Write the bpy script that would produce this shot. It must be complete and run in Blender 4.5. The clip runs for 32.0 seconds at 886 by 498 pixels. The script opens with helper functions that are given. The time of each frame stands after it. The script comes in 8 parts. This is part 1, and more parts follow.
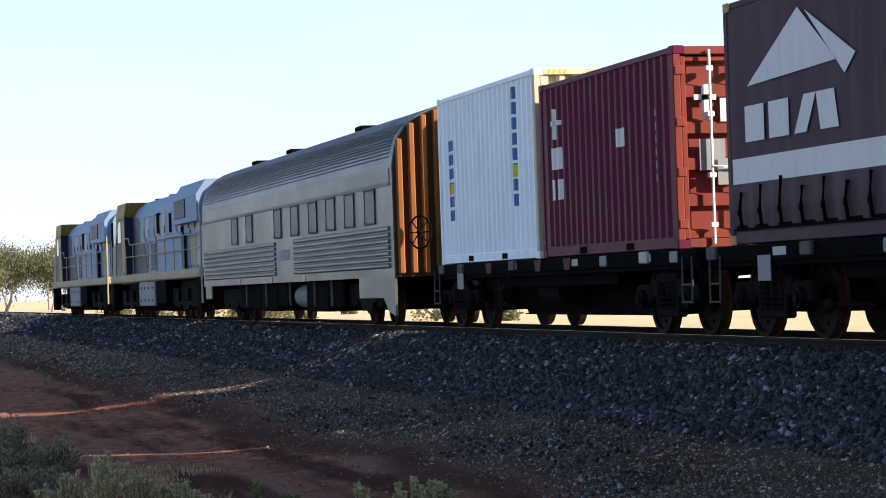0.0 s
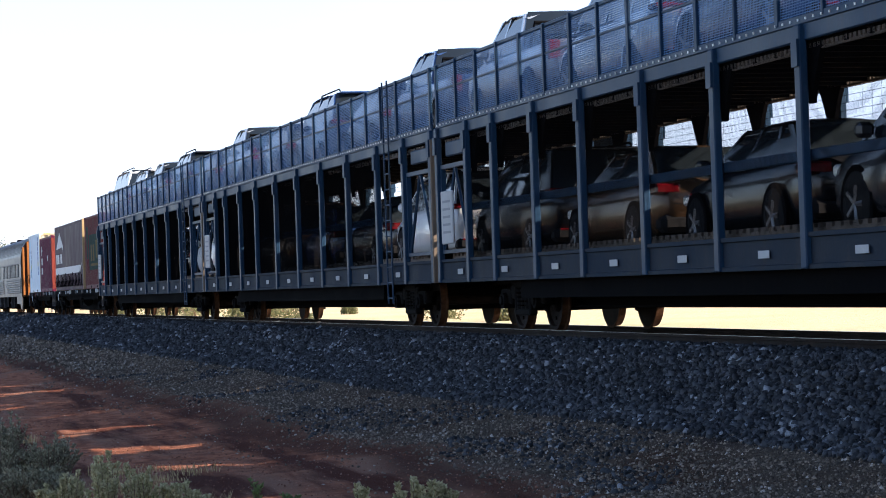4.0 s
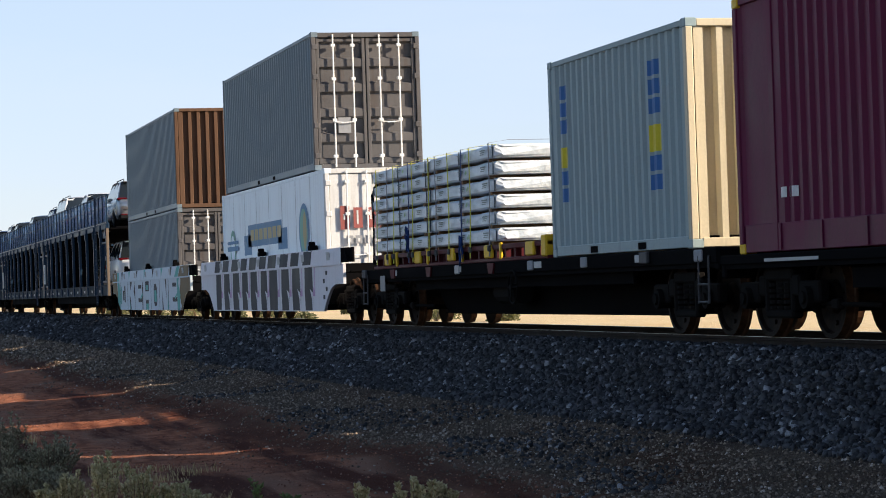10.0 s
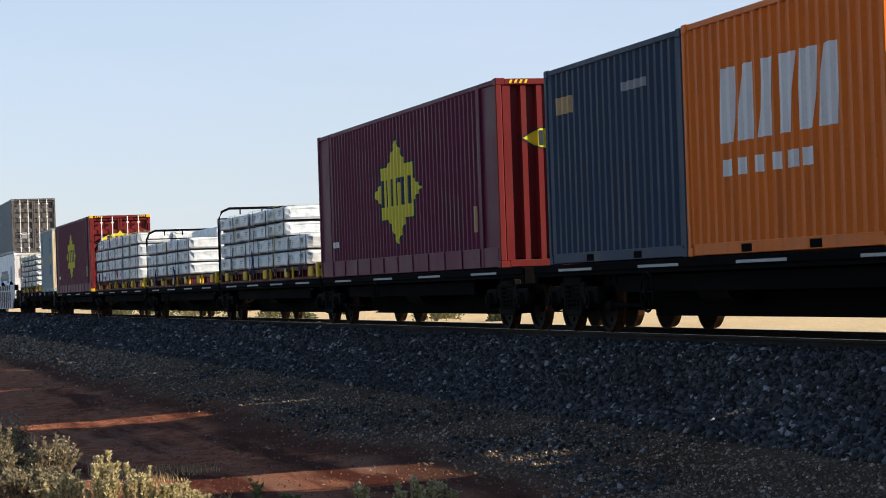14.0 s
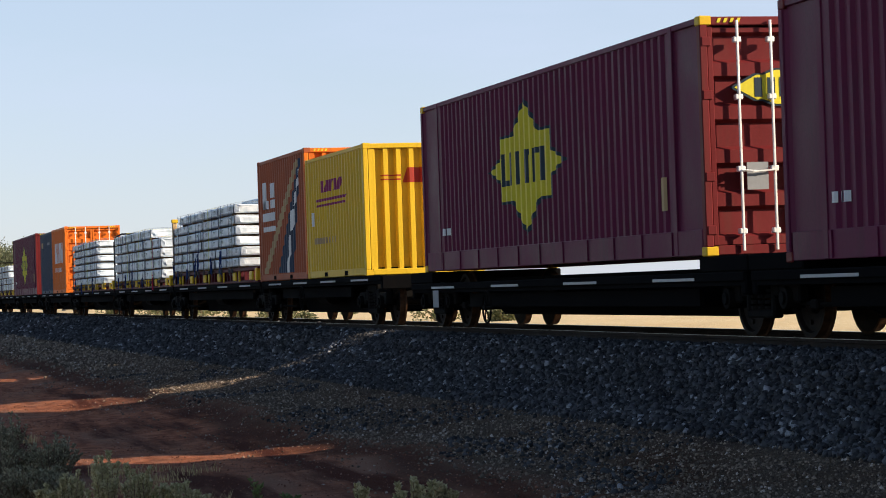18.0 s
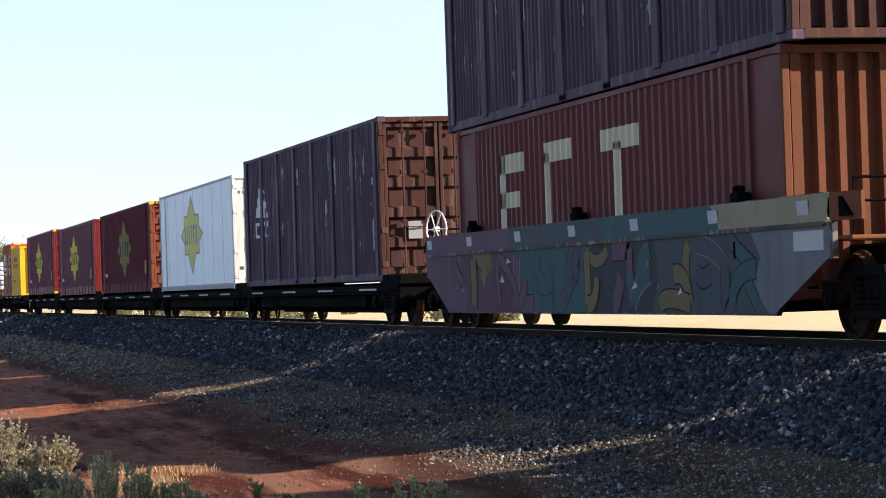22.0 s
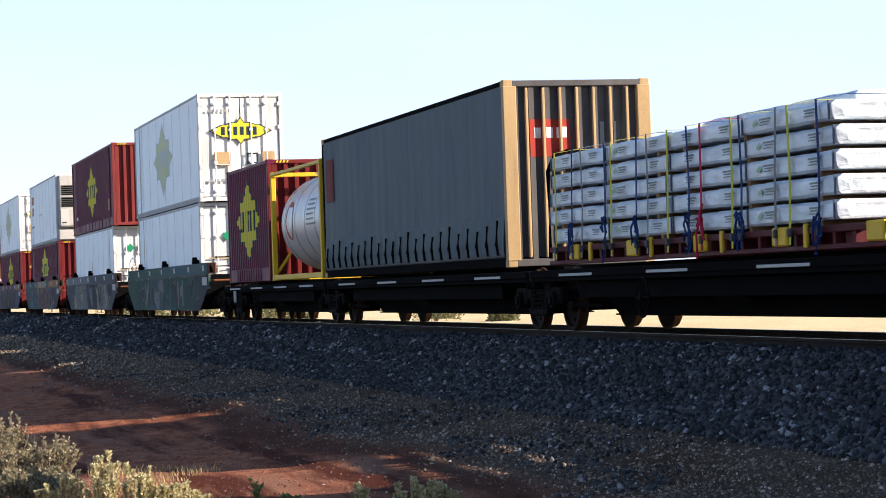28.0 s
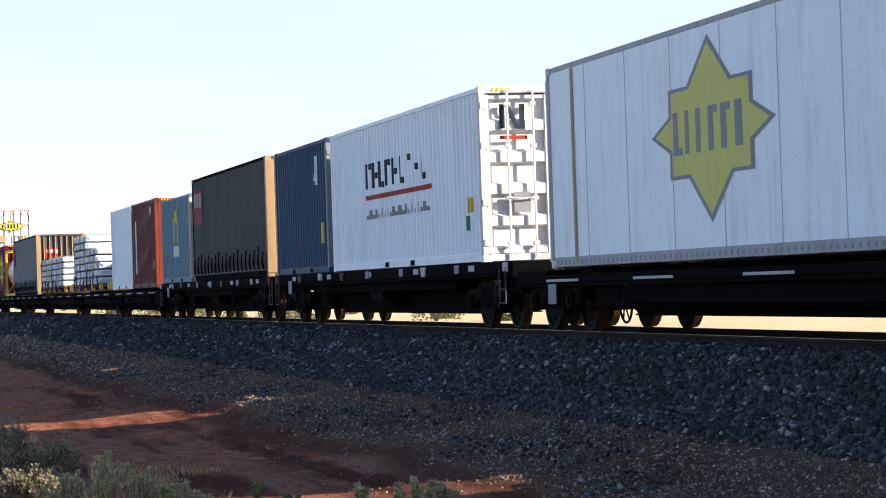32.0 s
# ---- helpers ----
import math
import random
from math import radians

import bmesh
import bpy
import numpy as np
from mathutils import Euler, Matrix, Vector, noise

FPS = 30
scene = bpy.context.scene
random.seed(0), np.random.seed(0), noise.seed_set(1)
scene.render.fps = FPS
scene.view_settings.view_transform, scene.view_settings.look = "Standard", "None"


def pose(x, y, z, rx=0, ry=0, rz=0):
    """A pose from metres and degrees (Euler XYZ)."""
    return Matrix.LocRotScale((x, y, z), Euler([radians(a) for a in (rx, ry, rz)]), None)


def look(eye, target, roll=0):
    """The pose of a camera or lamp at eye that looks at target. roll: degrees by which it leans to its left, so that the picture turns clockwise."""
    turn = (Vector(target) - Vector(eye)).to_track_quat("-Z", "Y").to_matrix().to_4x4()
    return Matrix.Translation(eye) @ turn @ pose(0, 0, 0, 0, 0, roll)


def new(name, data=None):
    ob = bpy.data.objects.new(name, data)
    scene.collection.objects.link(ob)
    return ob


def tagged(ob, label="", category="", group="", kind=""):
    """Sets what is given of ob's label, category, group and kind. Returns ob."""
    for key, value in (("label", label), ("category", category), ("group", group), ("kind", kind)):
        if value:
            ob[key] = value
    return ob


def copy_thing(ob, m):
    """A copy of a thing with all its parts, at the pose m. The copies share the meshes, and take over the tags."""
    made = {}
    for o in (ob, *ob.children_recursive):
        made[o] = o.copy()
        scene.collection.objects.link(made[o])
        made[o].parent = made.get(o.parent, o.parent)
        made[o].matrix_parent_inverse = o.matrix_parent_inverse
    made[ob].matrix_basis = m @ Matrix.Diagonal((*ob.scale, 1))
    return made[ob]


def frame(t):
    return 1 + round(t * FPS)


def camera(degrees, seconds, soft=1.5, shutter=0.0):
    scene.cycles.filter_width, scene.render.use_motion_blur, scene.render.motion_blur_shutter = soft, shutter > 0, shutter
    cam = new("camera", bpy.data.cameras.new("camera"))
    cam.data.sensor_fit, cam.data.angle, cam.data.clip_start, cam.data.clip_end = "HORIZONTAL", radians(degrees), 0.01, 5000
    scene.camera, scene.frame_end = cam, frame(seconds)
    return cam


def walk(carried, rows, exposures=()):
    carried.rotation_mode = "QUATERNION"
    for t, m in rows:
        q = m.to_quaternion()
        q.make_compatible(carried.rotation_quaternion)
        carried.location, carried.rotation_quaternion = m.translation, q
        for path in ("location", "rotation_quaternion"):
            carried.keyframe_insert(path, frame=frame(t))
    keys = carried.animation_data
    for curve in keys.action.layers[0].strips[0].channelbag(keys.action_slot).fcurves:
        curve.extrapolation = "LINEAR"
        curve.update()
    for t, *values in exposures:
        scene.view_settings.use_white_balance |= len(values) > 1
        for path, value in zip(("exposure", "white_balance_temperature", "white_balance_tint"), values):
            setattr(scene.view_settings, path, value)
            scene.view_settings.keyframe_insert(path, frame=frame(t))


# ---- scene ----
cam = camera(20.175, 32.0, soft=1.0)
CAM = pose(0, 0, 0.74, 90.859, 1.902, 75.875)
EXPOSURES = [(0, .38), (2, .76), (4, .7), (7, .5), (8, .5), (9, .05), (10, .03), (11, 0), (12, .12), (13, -.15), (16, -.08), (18, -.15), (19, .15), (20, .5), (21, -.05), (22, .35), (23, .6), (24, .22), (25, .48), (28, .38), (29, .12), (30, -.15), (31, .3), (32.0, .42)]
walk(cam, [(0, CAM), (32.0, CAM)], [(t, e + 1.0, 5750 - 500 * (e - .3), 12.8 + 5 * e) for t, e in EXPOSURES])

SPEED = 21.65          # metres a second, towards -x
YC = 11.86             # centre line of the track

# ---------------------------------------------------------------- light
SUN_OFF, SUN_EL = radians(28), radians(23)    # sun beyond the train, a little behind it
TO_SUN = Vector((math.sin(SUN_OFF) * math.cos(SUN_EL), math.cos(SUN_OFF) * math.cos(SUN_EL), math.sin(SUN_EL)))
world = bpy.data.worlds.new("sky")
scene.world = world
world.use_nodes = True
wn = world.node_tree.nodes
sky = wn.new("ShaderNodeTexSky")
sky.sky_type, sky.sun_disc = "NISHITA", False
sky.sun_elevation, sky.sun_rotation = SUN_EL, SUN_OFF
sky.air_density, sky.dust_density, sky.ozone_density = 1.0, 0.25, 1.0
wn["Background"].inputs["Strength"].default_value = 0.07
# faint haze and cloud, thicker towards the horizon
wl = world.node_tree.links
wtc, wmap, wno, wmr, wmix = wn.new("ShaderNodeTexCoord"), wn.new("ShaderNodeMapping"), wn.new("ShaderNodeTexNoise"), wn.new("ShaderNodeMapRange"), wn.new("ShaderNodeMix")
wmap.inputs["Scale"].default_value = (2.0, 2.0, 9.0)
wno.inputs["Scale"].default_value, wno.inputs["Detail"].default_value, wno.inputs["Roughness"].default_value = 1.6, 6.0, .6
wmr.inputs[1].default_value, wmr.inputs[2].default_value, wmr.inputs[3].default_value, wmr.inputs[4].default_value = .42, .72, .58, .84
wmix.data_type = "RGBA"
wmix.inputs[7].default_value = (5.45, 5.95, 6.95, 1)
wl.new(wtc.outputs["Generated"], wmap.inputs[0])
wl.new(wmap.outputs[0], wno.inputs["Vector"])
wl.new(wno.outputs["Fac"], wmr.inputs[0])
wsep, whz, wmul = wn.new("ShaderNodeSeparateXYZ"), wn.new("ShaderNodeMapRange"), wn.new("ShaderNodeMath")
whz.inputs[1].default_value, whz.inputs[2].default_value, whz.inputs[3].default_value, whz.inputs[4].default_value = .13, .34, 1.0, .05
wmul.operation = "MULTIPLY"
wl.new(wtc.outputs["Generated"], wsep.inputs[0])
wl.new(wsep.outputs[2], whz.inputs[0])
wl.new(wmr.outputs[0], wmul.inputs[0])
wl.new(whz.outputs[0], wmul.inputs[1])
# thinner away from the sun
wdot, waz, wmu2 = wn.new("ShaderNodeVectorMath"), wn.new("ShaderNodeMapRange"), wn.new("ShaderNodeMath")
wdot.operation, wmu2.operation = "DOT_PRODUCT", "MULTIPLY"
wdot.inputs[1].default_value = (math.sin(SUN_OFF), math.cos(SUN_OFF), 0)
waz.inputs[1].default_value, waz.inputs[2].default_value, waz.inputs[3].default_value, waz.inputs[4].default_value = -1.0, -.35, .4, 1.0
wl.new(wtc.outputs["Generated"], wdot.inputs[0])
wl.new(wdot.outputs["Value"], waz.inputs[0])
wl.new(wmul.outputs[0], wmu2.inputs[0])
wl.new(waz.outputs[0], wmu2.inputs[1])
wl.new(wmu2.outputs[0], wmix.inputs[0])
wl.new(sky.outputs[0], wmix.inputs[6])
wl.new(wmix.outputs[2], wn["Background"].inputs["Color"])
sun = new("sun", bpy.data.lights.new("sun", "SUN"))
sun.data.energy, sun.data.angle, sun.data.color = 5.0, radians(0.53), (1.0, 0.80, 0.56)
sun.matrix_basis = look((0, 0, 60), Vector((0, 0, 60)) - TO_SUN)

# ---------------------------------------------------------------- mesh helper
CACHE = {}
MOVERS = []


class Geo:
    """Vertices and faces of one mesh."""

    def __init__(self):
        self.v, self.f = [], []

    def add(self, v, f):
        n = len(self.v)
        self.v += v
        self.f += [tuple(i + n for i in q) for q in f]
        return self

    def box(self, x0, x1, y0, y1, z0, z1, c=0.0):
        if c <= 0:
            v = [(x, y, z) for x in (x0, x1) for y in (y0, y1) for z in (z0, z1)]
            return self.add(v, [(0, 1, 3, 2), (4, 6, 7, 5), (0, 4, 5, 1), (2, 3, 7, 6), (0, 2, 6, 4), (1, 5, 7, 3)])
        c = min(c, (x1 - x0) * .45, (y1 - y0) * .45, (z1 - z0) * .45)
        v, idx = [], {}
        for i, (x, dx) in enumerate(((x0, c), (x1, -c))):
            for j, (y, dy) in enumerate(((y0, c), (y1, -c))):
                for k, (z, dz) in enumerate(((z0, c), (z1, -c))):
                    for a, p in enumerate(((x, y + dy, z + dz), (x + dx, y, z + dz), (x + dx, y + dy, z))):
                        idx[i, j, k, a] = len(v)
                        v.append(p)
        f = []
        for s in (0, 1):
            f.append(tuple(idx[s, j, k, 0] for j, k in ((0, 0), (0, 1), (1, 1), (1, 0))[::1 - 2 * s]))
            f.append(tuple(idx[j, s, k, 1] for j, k in ((0, 0), (1, 0), (1, 1), (0, 1))[::1 - 2 * s]))
            f.append(tuple(idx[j, k, s, 2] for j, k in ((0, 0), (0, 1), (1, 1), (1, 0))[::1 - 2 * s]))
        for a in (0, 1):
            for b in (0, 1):
                f.append((idx[a, b, 0, 0], idx[a, b, 1, 0], idx[a, b, 1, 1], idx[a, b, 0, 1]))
                f.append((idx[a, 0, b, 0], idx[a, 1, b, 0], idx[a, 1, b, 2], idx[a, 0, b, 2]))
                f.append((idx[0, a, b, 1], idx[1, a, b, 1], idx[1, a, b, 2], idx[0, a, b, 2]))
        for i in (0, 1):
            for j in (0, 1):
                for k in (0, 1):
                    f.append((idx[i, j, k, 0], idx[i, j, k, 1], idx[i, j, k, 2]))
        return self.add(v, f)

    def prism(self, poly, axis, a, b):
        """poly: 2D outline in the other two axes (x,z for 'y'; y,z for 'x'; x,y for 'z')."""
        n = len(poly)
        mk = {"y": lambda p, t: (p[0], t, p[1]), "x": lambda p, t: (t, p[0], p[1]), "z": lambda p, t: (p[0], p[1], t)}[axis]
        v = [mk(p, a) for p in poly] + [mk(p, b) for p in poly]
        f = [tuple(range(n)), tuple(range(2 * n - 1, n - 1, -1))] + [(i, i + n, (i + 1) % n + n, (i + 1) % n) for i in range(n)]
        return self.add(v, f)

    def cyl(self, p, axis, r, length, n=12, r2=None):
        """Cylinder from p along an axis."""
        r2 = r if r2 is None else r2
        v = []
        for rr, t in ((r, 0), (r2, length)):
            for i in range(n):
                a = 2 * math.pi * i / n
                o = {"x": (t, rr * math.cos(a), rr * math.sin(a)), "y": (rr * math.cos(a), t, rr * math.sin(a)), "z": (rr * math.cos(a), rr * math.sin(a), t)}[axis]
                v.append((p[0] + o[0], p[1] + o[1], p[2] + o[2]))
        return self.add(v, [tuple(range(n)), tuple(range(2 * n - 1, n - 1, -1))] + [(i, i + n, (i + 1) % n + n, (i + 1) % n) for i in range(n)])

    def tube(self, pts, r, n=6, close=False):
        pts = [Vector(p) for p in pts]
        m = len(pts)
        v, f = [], []
        for k, p in enumerate(pts):
            a = pts[(k - 1) % m] if (k or close) else p
            b = pts[(k + 1) % m] if (k < m - 1 or close) else p
            d = (b - a).normalized()
            u = d.cross(Vector((0, 0, 1)))
            u = u.normalized() if u.length > .05 else d.cross(Vector((0, 1, 0))).normalized()
            w = d.cross(u)
            rr = r[k] if isinstance(r, (list, tuple)) else r
            v += [tuple(p + rr * (math.cos(t) * u + math.sin(t) * w)) for t in (2 * math.pi * i / n for i in range(n))]
        for k in range(m if close else m - 1):
            for i in range(n):
                f.append((k * n + i, k * n + (i + 1) % n, ((k + 1) % m) * n + (i + 1) % n, ((k + 1) % m) * n + i))
        if not close:
            f += [tuple(range(n)), tuple(range(m * n - 1, m * n - n - 1, -1))]
        return self.add(v, f)

    def lathe(self, prof, p, axis="y", n=24):
        """prof: (radius, along) pairs turned about an axis through p."""
        v, f = [], []
        for r, t in prof:
            for i in range(n):
                a = 2 * math.pi * i / n
                o = {"y": (r * math.cos(a), t, r * math.sin(a)), "x": (t, r * math.cos(a), r * math.sin(a)), "z": (r * math.cos(a), r * math.sin(a), t)}[axis]
                v.append((p[0] + o[0], p[1] + o[1], p[2] + o[2]))
        for k in range(len(prof) - 1):
            for i in range(n):
                f.append((k * n + i, k * n + (i + 1) % n, (k + 1) * n + (i + 1) % n, (k + 1) * n + i))
        f += [tuple(range(n)), tuple(range(len(prof) * n - 1, (len(prof) - 1) * n - 1, -1))]
        return self.add(v, f)

    def sheet(self, rows):
        """A grid of points, row by row."""
        n = len(rows[0])
        return self.add([p for r in rows for p in r], [(k * n + i, k * n + i + 1, (k + 1) * n + i + 1, (k + 1) * n + i) for k in range(len(rows) - 1) for i in range(n - 1)])

    def mesh(self, name, mat, smooth=False):
        me = bpy.data.meshes.new(name)
        me.from_pydata(self.v, [], self.f)
        bm = bmesh.new()
        bm.from_mesh(me)
        bmesh.ops.recalc_face_normals(bm, faces=bm.faces)
        bm.to_mesh(me)
        bm.free()
        if mat:
            me.materials.append(mat)
        if smooth:
            me.shade_smooth()
        return me


def part(name, geo, mat, parent, label="", at=None, smooth=False):
    """One mesh object under a thing or a part."""
    ob = new(name, geo if isinstance(geo, bpy.types.Mesh) else geo.mesh(name, mat, smooth))
    ob.parent = parent
    if at is not None:
        ob.matrix_basis = at
    if label:
        tagged(ob, label)
    return ob


def cached(key, name, mat, make, smooth=False):
    """Meshes of alike parts, made once."""
    k = (key, name, mat.name)
    if k not in CACHE:
        CACHE[k] = make().mesh(name, mat, smooth)
    return CACHE[k]


def thing(name, u, z, label, category, group="", y=YC):
    """An empty at the base of a thing that travels with the train; u is its x at the start."""
    ob = new(name)
    ob.empty_display_size = .3
    ob.matrix_basis = pose(u, y, z)
    tagged(ob, label, category, group)
    MOVERS.append((ob, u, y, z))
    return ob


# ---------------------------------------------------------------- materials
def nodes_of(name):
    m = bpy.data.materials.new(name)
    m.use_nodes = True
    return m, m.node_tree.nodes, m.node_tree.links, m.node_tree.nodes["Principled BSDF"]


def mixc(N, Lk, fac, a, b, mode="MIX"):
    n = N.new("ShaderNodeMix")
    n.data_type, n.blend_type = "RGBA", mode
    for s, x in ((n.inputs[0], fac), (n.inputs[6], a), (n.inputs[7], b)):
        if isinstance(x, bpy.types.NodeSocket):
            Lk.new(x, s)
        else:
            s.default_value = x if isinstance(x, (int, float)) else (*x, 1.0)
    return n.outputs[2]


def ramp(N, Lk, x, lo, hi):
    n = N.new("ShaderNodeMapRange")
    Lk.new(x, n.inputs[0])
    n.inputs[1].default_value, n.inputs[2].default_value = lo, hi
    return n.outputs[0]


def noise_tex(N, Lk, vec, scale, detail=4.0, rough=.55):
    n = N.new("ShaderNodeTexNoise")
    n.inputs["Scale"].default_value, n.inputs["Detail"].default_value, n.inputs["Roughness"].default_value = scale, detail, rough
    Lk.new(vec, n.inputs["Vector"])
    return n.outputs["Fac"]


def scaled(N, Lk, vec, s):
    n = N.new("ShaderNodeMapping")
    n.inputs["Scale"].default_value = s
    Lk.new(vec, n.inputs["Vector"])
    return n.outputs[0]


def local_coords(N, Lk):
    tc, oi, mu, ad = N.new("ShaderNodeTexCoord"), N.new("ShaderNodeObjectInfo"), N.new("ShaderNodeMath"), N.new("ShaderNodeVectorMath")
    mu.operation = "MULTIPLY"
    mu.inputs[1].default_value = 61.0
    Lk.new(oi.outputs["Random"], mu.inputs[0])
    Lk.new(tc.outputs["Object"], ad.inputs[0])
    Lk.new(mu.outputs[0], ad.inputs[1])
    return ad.outputs[0]


def paint(name, col, rough=.5, metal=0.0, var=.22, streak=.35, streak_col=(.07, .045, .03), bump=.25, size=1.0, spec=.12):
    """Painted or bare metal with blotches, fine grain, runs of dirt and rust."""
    m, N, Lk, B = nodes_of(name)
    vec = local_coords(N, Lk)
    big = noise_tex(N, Lk, vec, .9 / size, 5)
    fine = noise_tex(N, Lk, vec, 26 / size, 3)
    runs = noise_tex(N, Lk, scaled(N, Lk, vec, (5 / size, 5 / size, .45 / size)), 1.0, 5, .65)
    dark, lite = [c * (1 - var) for c in col], [min(1, c * (1 + var * .7)) for c in col]
    c = mixc(N, Lk, ramp(N, Lk, big, .3, .7), dark, lite)
    c = mixc(N, Lk, ramp(N, Lk, fine, .25, .9), c, [min(1, x * 1.12) for x in col])
    mu = N.new("ShaderNodeMath")
    mu.operation = "MULTIPLY"
    mu.inputs[1].default_value = streak
    Lk.new(ramp(N, Lk, runs, .52, .74), mu.inputs[0])
    c = mixc(N, Lk, mu.outputs[0], c, streak_col)
    Lk.new(c, B.inputs["Base Color"])
    r = N.new("ShaderNodeMapRange")
    Lk.new(big, r.inputs[0])
    r.inputs[1].default_value, r.inputs[2].default_value = .3, .7
    r.inputs[3].default_value, r.inputs[4].default_value = rough * .85, min(1, rough * 1.2)
    Lk.new(r.outputs[0], B.inputs["Roughness"])
    B.inputs["Metallic"].default_value = metal
    B.inputs["Specular IOR Level"].default_value = spec
    if bump:
        b = N.new("ShaderNodeBump")
        b.inputs["Strength"].default_value, b.inputs["Distance"].default_value = bump, .01
        Lk.new(noise_tex(N, Lk, vec, 7 / size, 4), b.inputs["Height"])
        Lk.new(b.outputs[0], B.inputs["Normal"])
    return m


def plain(name, col, rough=.5, metal=0.0, emit=None, spec=.15):
    return paint(name, col, rough, metal, .12, .12, bump=.08, spec=spec)


MAROON = paint("maroon_paint", (.108, .014, .044), .5, spec=.1, var=.3, streak=.4, streak_col=(.045, .02, .03))
MAROON_END = paint("red_end_paint", (.125, .016, .017), .5, spec=.12)
MAROON_OLD = paint("faded_maroon_paint", (.10, .02, .03), .7, var=.3, spec=.08)
BROWNRED = paint("brown_red_paint", (.12, .03, .032), .55, streak=.5, spec=.12)
ORANGE_RUST = paint("rusty_orange_paint", (.125, .046, .022), .65, var=.35, streak=.6)
WHITE = paint("white_paint", (.82, .90, .95), .45, var=.08, streak=.32, streak_col=(.42, .43, .42))
# the same white, darkened in colour so that the sunlit ends don't glare
WHITE_END = paint("white_toned_for_sun", (.56, .57, .56), .5, var=.2, streak=.5, streak_col=(.24, .21, .17))
CREAM = paint("cream_paint", (.56, .50, .35), .5, var=.1, streak=.25)
SAGE = paint("grey_green_container_paint", (.27, .345, .355), .5, var=.1, streak=.2)
GREYBOX = paint("grey_container_paint", (.15, .195, .225), .42, var=.15, streak=.25, spec=.15)
DARKGREY = paint("dark_grey_paint", (.095, .092, .092), .5, spec=.12, var=.35, streak=.5)
PLUM = paint("dark_plum_paint", (.075, .05, .074), .65, var=.2, streak=.5, streak_col=(.33, .29, .28))
PLUM_CURTAIN = paint("plum_curtain", (.07, .042, .056), .5, var=.25, streak=.3, streak_col=(.14, .11, .12), spec=.04)
GREY_CURTAIN = paint("grey_curtain", (.10, .128, .142), .6, spec=.06, var=.3, streak=.5, streak_col=(.05, .055, .06))
CHARCOAL_CURTAIN = paint("charcoal_curtain", (.052, .056, .06), .65, spec=.04, var=.35, streak=.5, streak_col=(.07, .07, .068))
BLUEBOX = paint("blue_container_paint", (.026, .066, .13), .55, var=.4, streak=.6, streak_col=(.03, .035, .04))
BLUEGREY = paint("blue_grey_container_paint", (.14, .24, .30), .55, var=.12)
NAVY = paint("navy_container_paint", (.03, .05, .085), .55)
ORANGE = paint("orange_paint", (.62, .15, .015), .5, var=.12)
RUSTORANGE = paint("dull_orange_paint", (.32, .085, .035), .55)
YELLOW = paint("yellow_paint", (.62, .40, .02), .45, var=.12, streak=.2)
OCHRE = paint("ochre_frame_paint", (.40, .28, .14), .55, streak=.3)
LOGO_YELLOW = plain("logo_yellow", (.58, .50, .03), .5)
LOGO_DARK = plain("logo_dark", (.02, .035, .05), .5)
LOGO_WHITE = plain("logo_white", (.66, .66, .64), .5)
LOGO_RED = plain("logo_red", (.34, .045, .03), .5)
WORN_RED = plain("worn_logo_red", (.26, .085, .075), .6)
LOGO_BLUE = plain("logo_blue", (.05, .14, .34), .5)
FADED_BLUE = plain("faded_logo_blue", (.16, .28, .42), .6)
FADED_GOLD = plain("faded_logo_gold", (.50, .42, .22), .6)
FADED_GREEN = plain("faded_logo_green", (.25, .45, .36), .6)
LOGO_PURPLE = plain("logo_purple", (.22, .02, .09), .5)
LOGO_GREEN = plain("logo_green", (.02, .22, .1), .5)
FADED_STAR = plain("faded_star_yellow", (.55, .60, .36), .6)
PALE_STAR = plain("pale_star_yellow", (.62, .60, .17), .6)
FADED_EDGE = plain("faded_star_edge", (.46, .54, .53), .6)
DULL_STAR = plain("dull_star_yellow", (.22, .17, .05), .6)
GRIME = plain("grey_grime", (.46, .48, .49), .7)
RAILGREY = paint("grey_rail_paint", (.36, .37, .38), .5)
LOGO_GREY = plain("logo_grey", (.25, .26, .27), .6)
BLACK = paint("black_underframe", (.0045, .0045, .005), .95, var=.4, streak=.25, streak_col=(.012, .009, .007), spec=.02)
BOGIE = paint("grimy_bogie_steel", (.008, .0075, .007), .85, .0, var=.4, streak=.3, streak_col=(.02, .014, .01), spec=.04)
RUST = paint("rusty_steel", (.16, .065, .03), .8, var=.35)


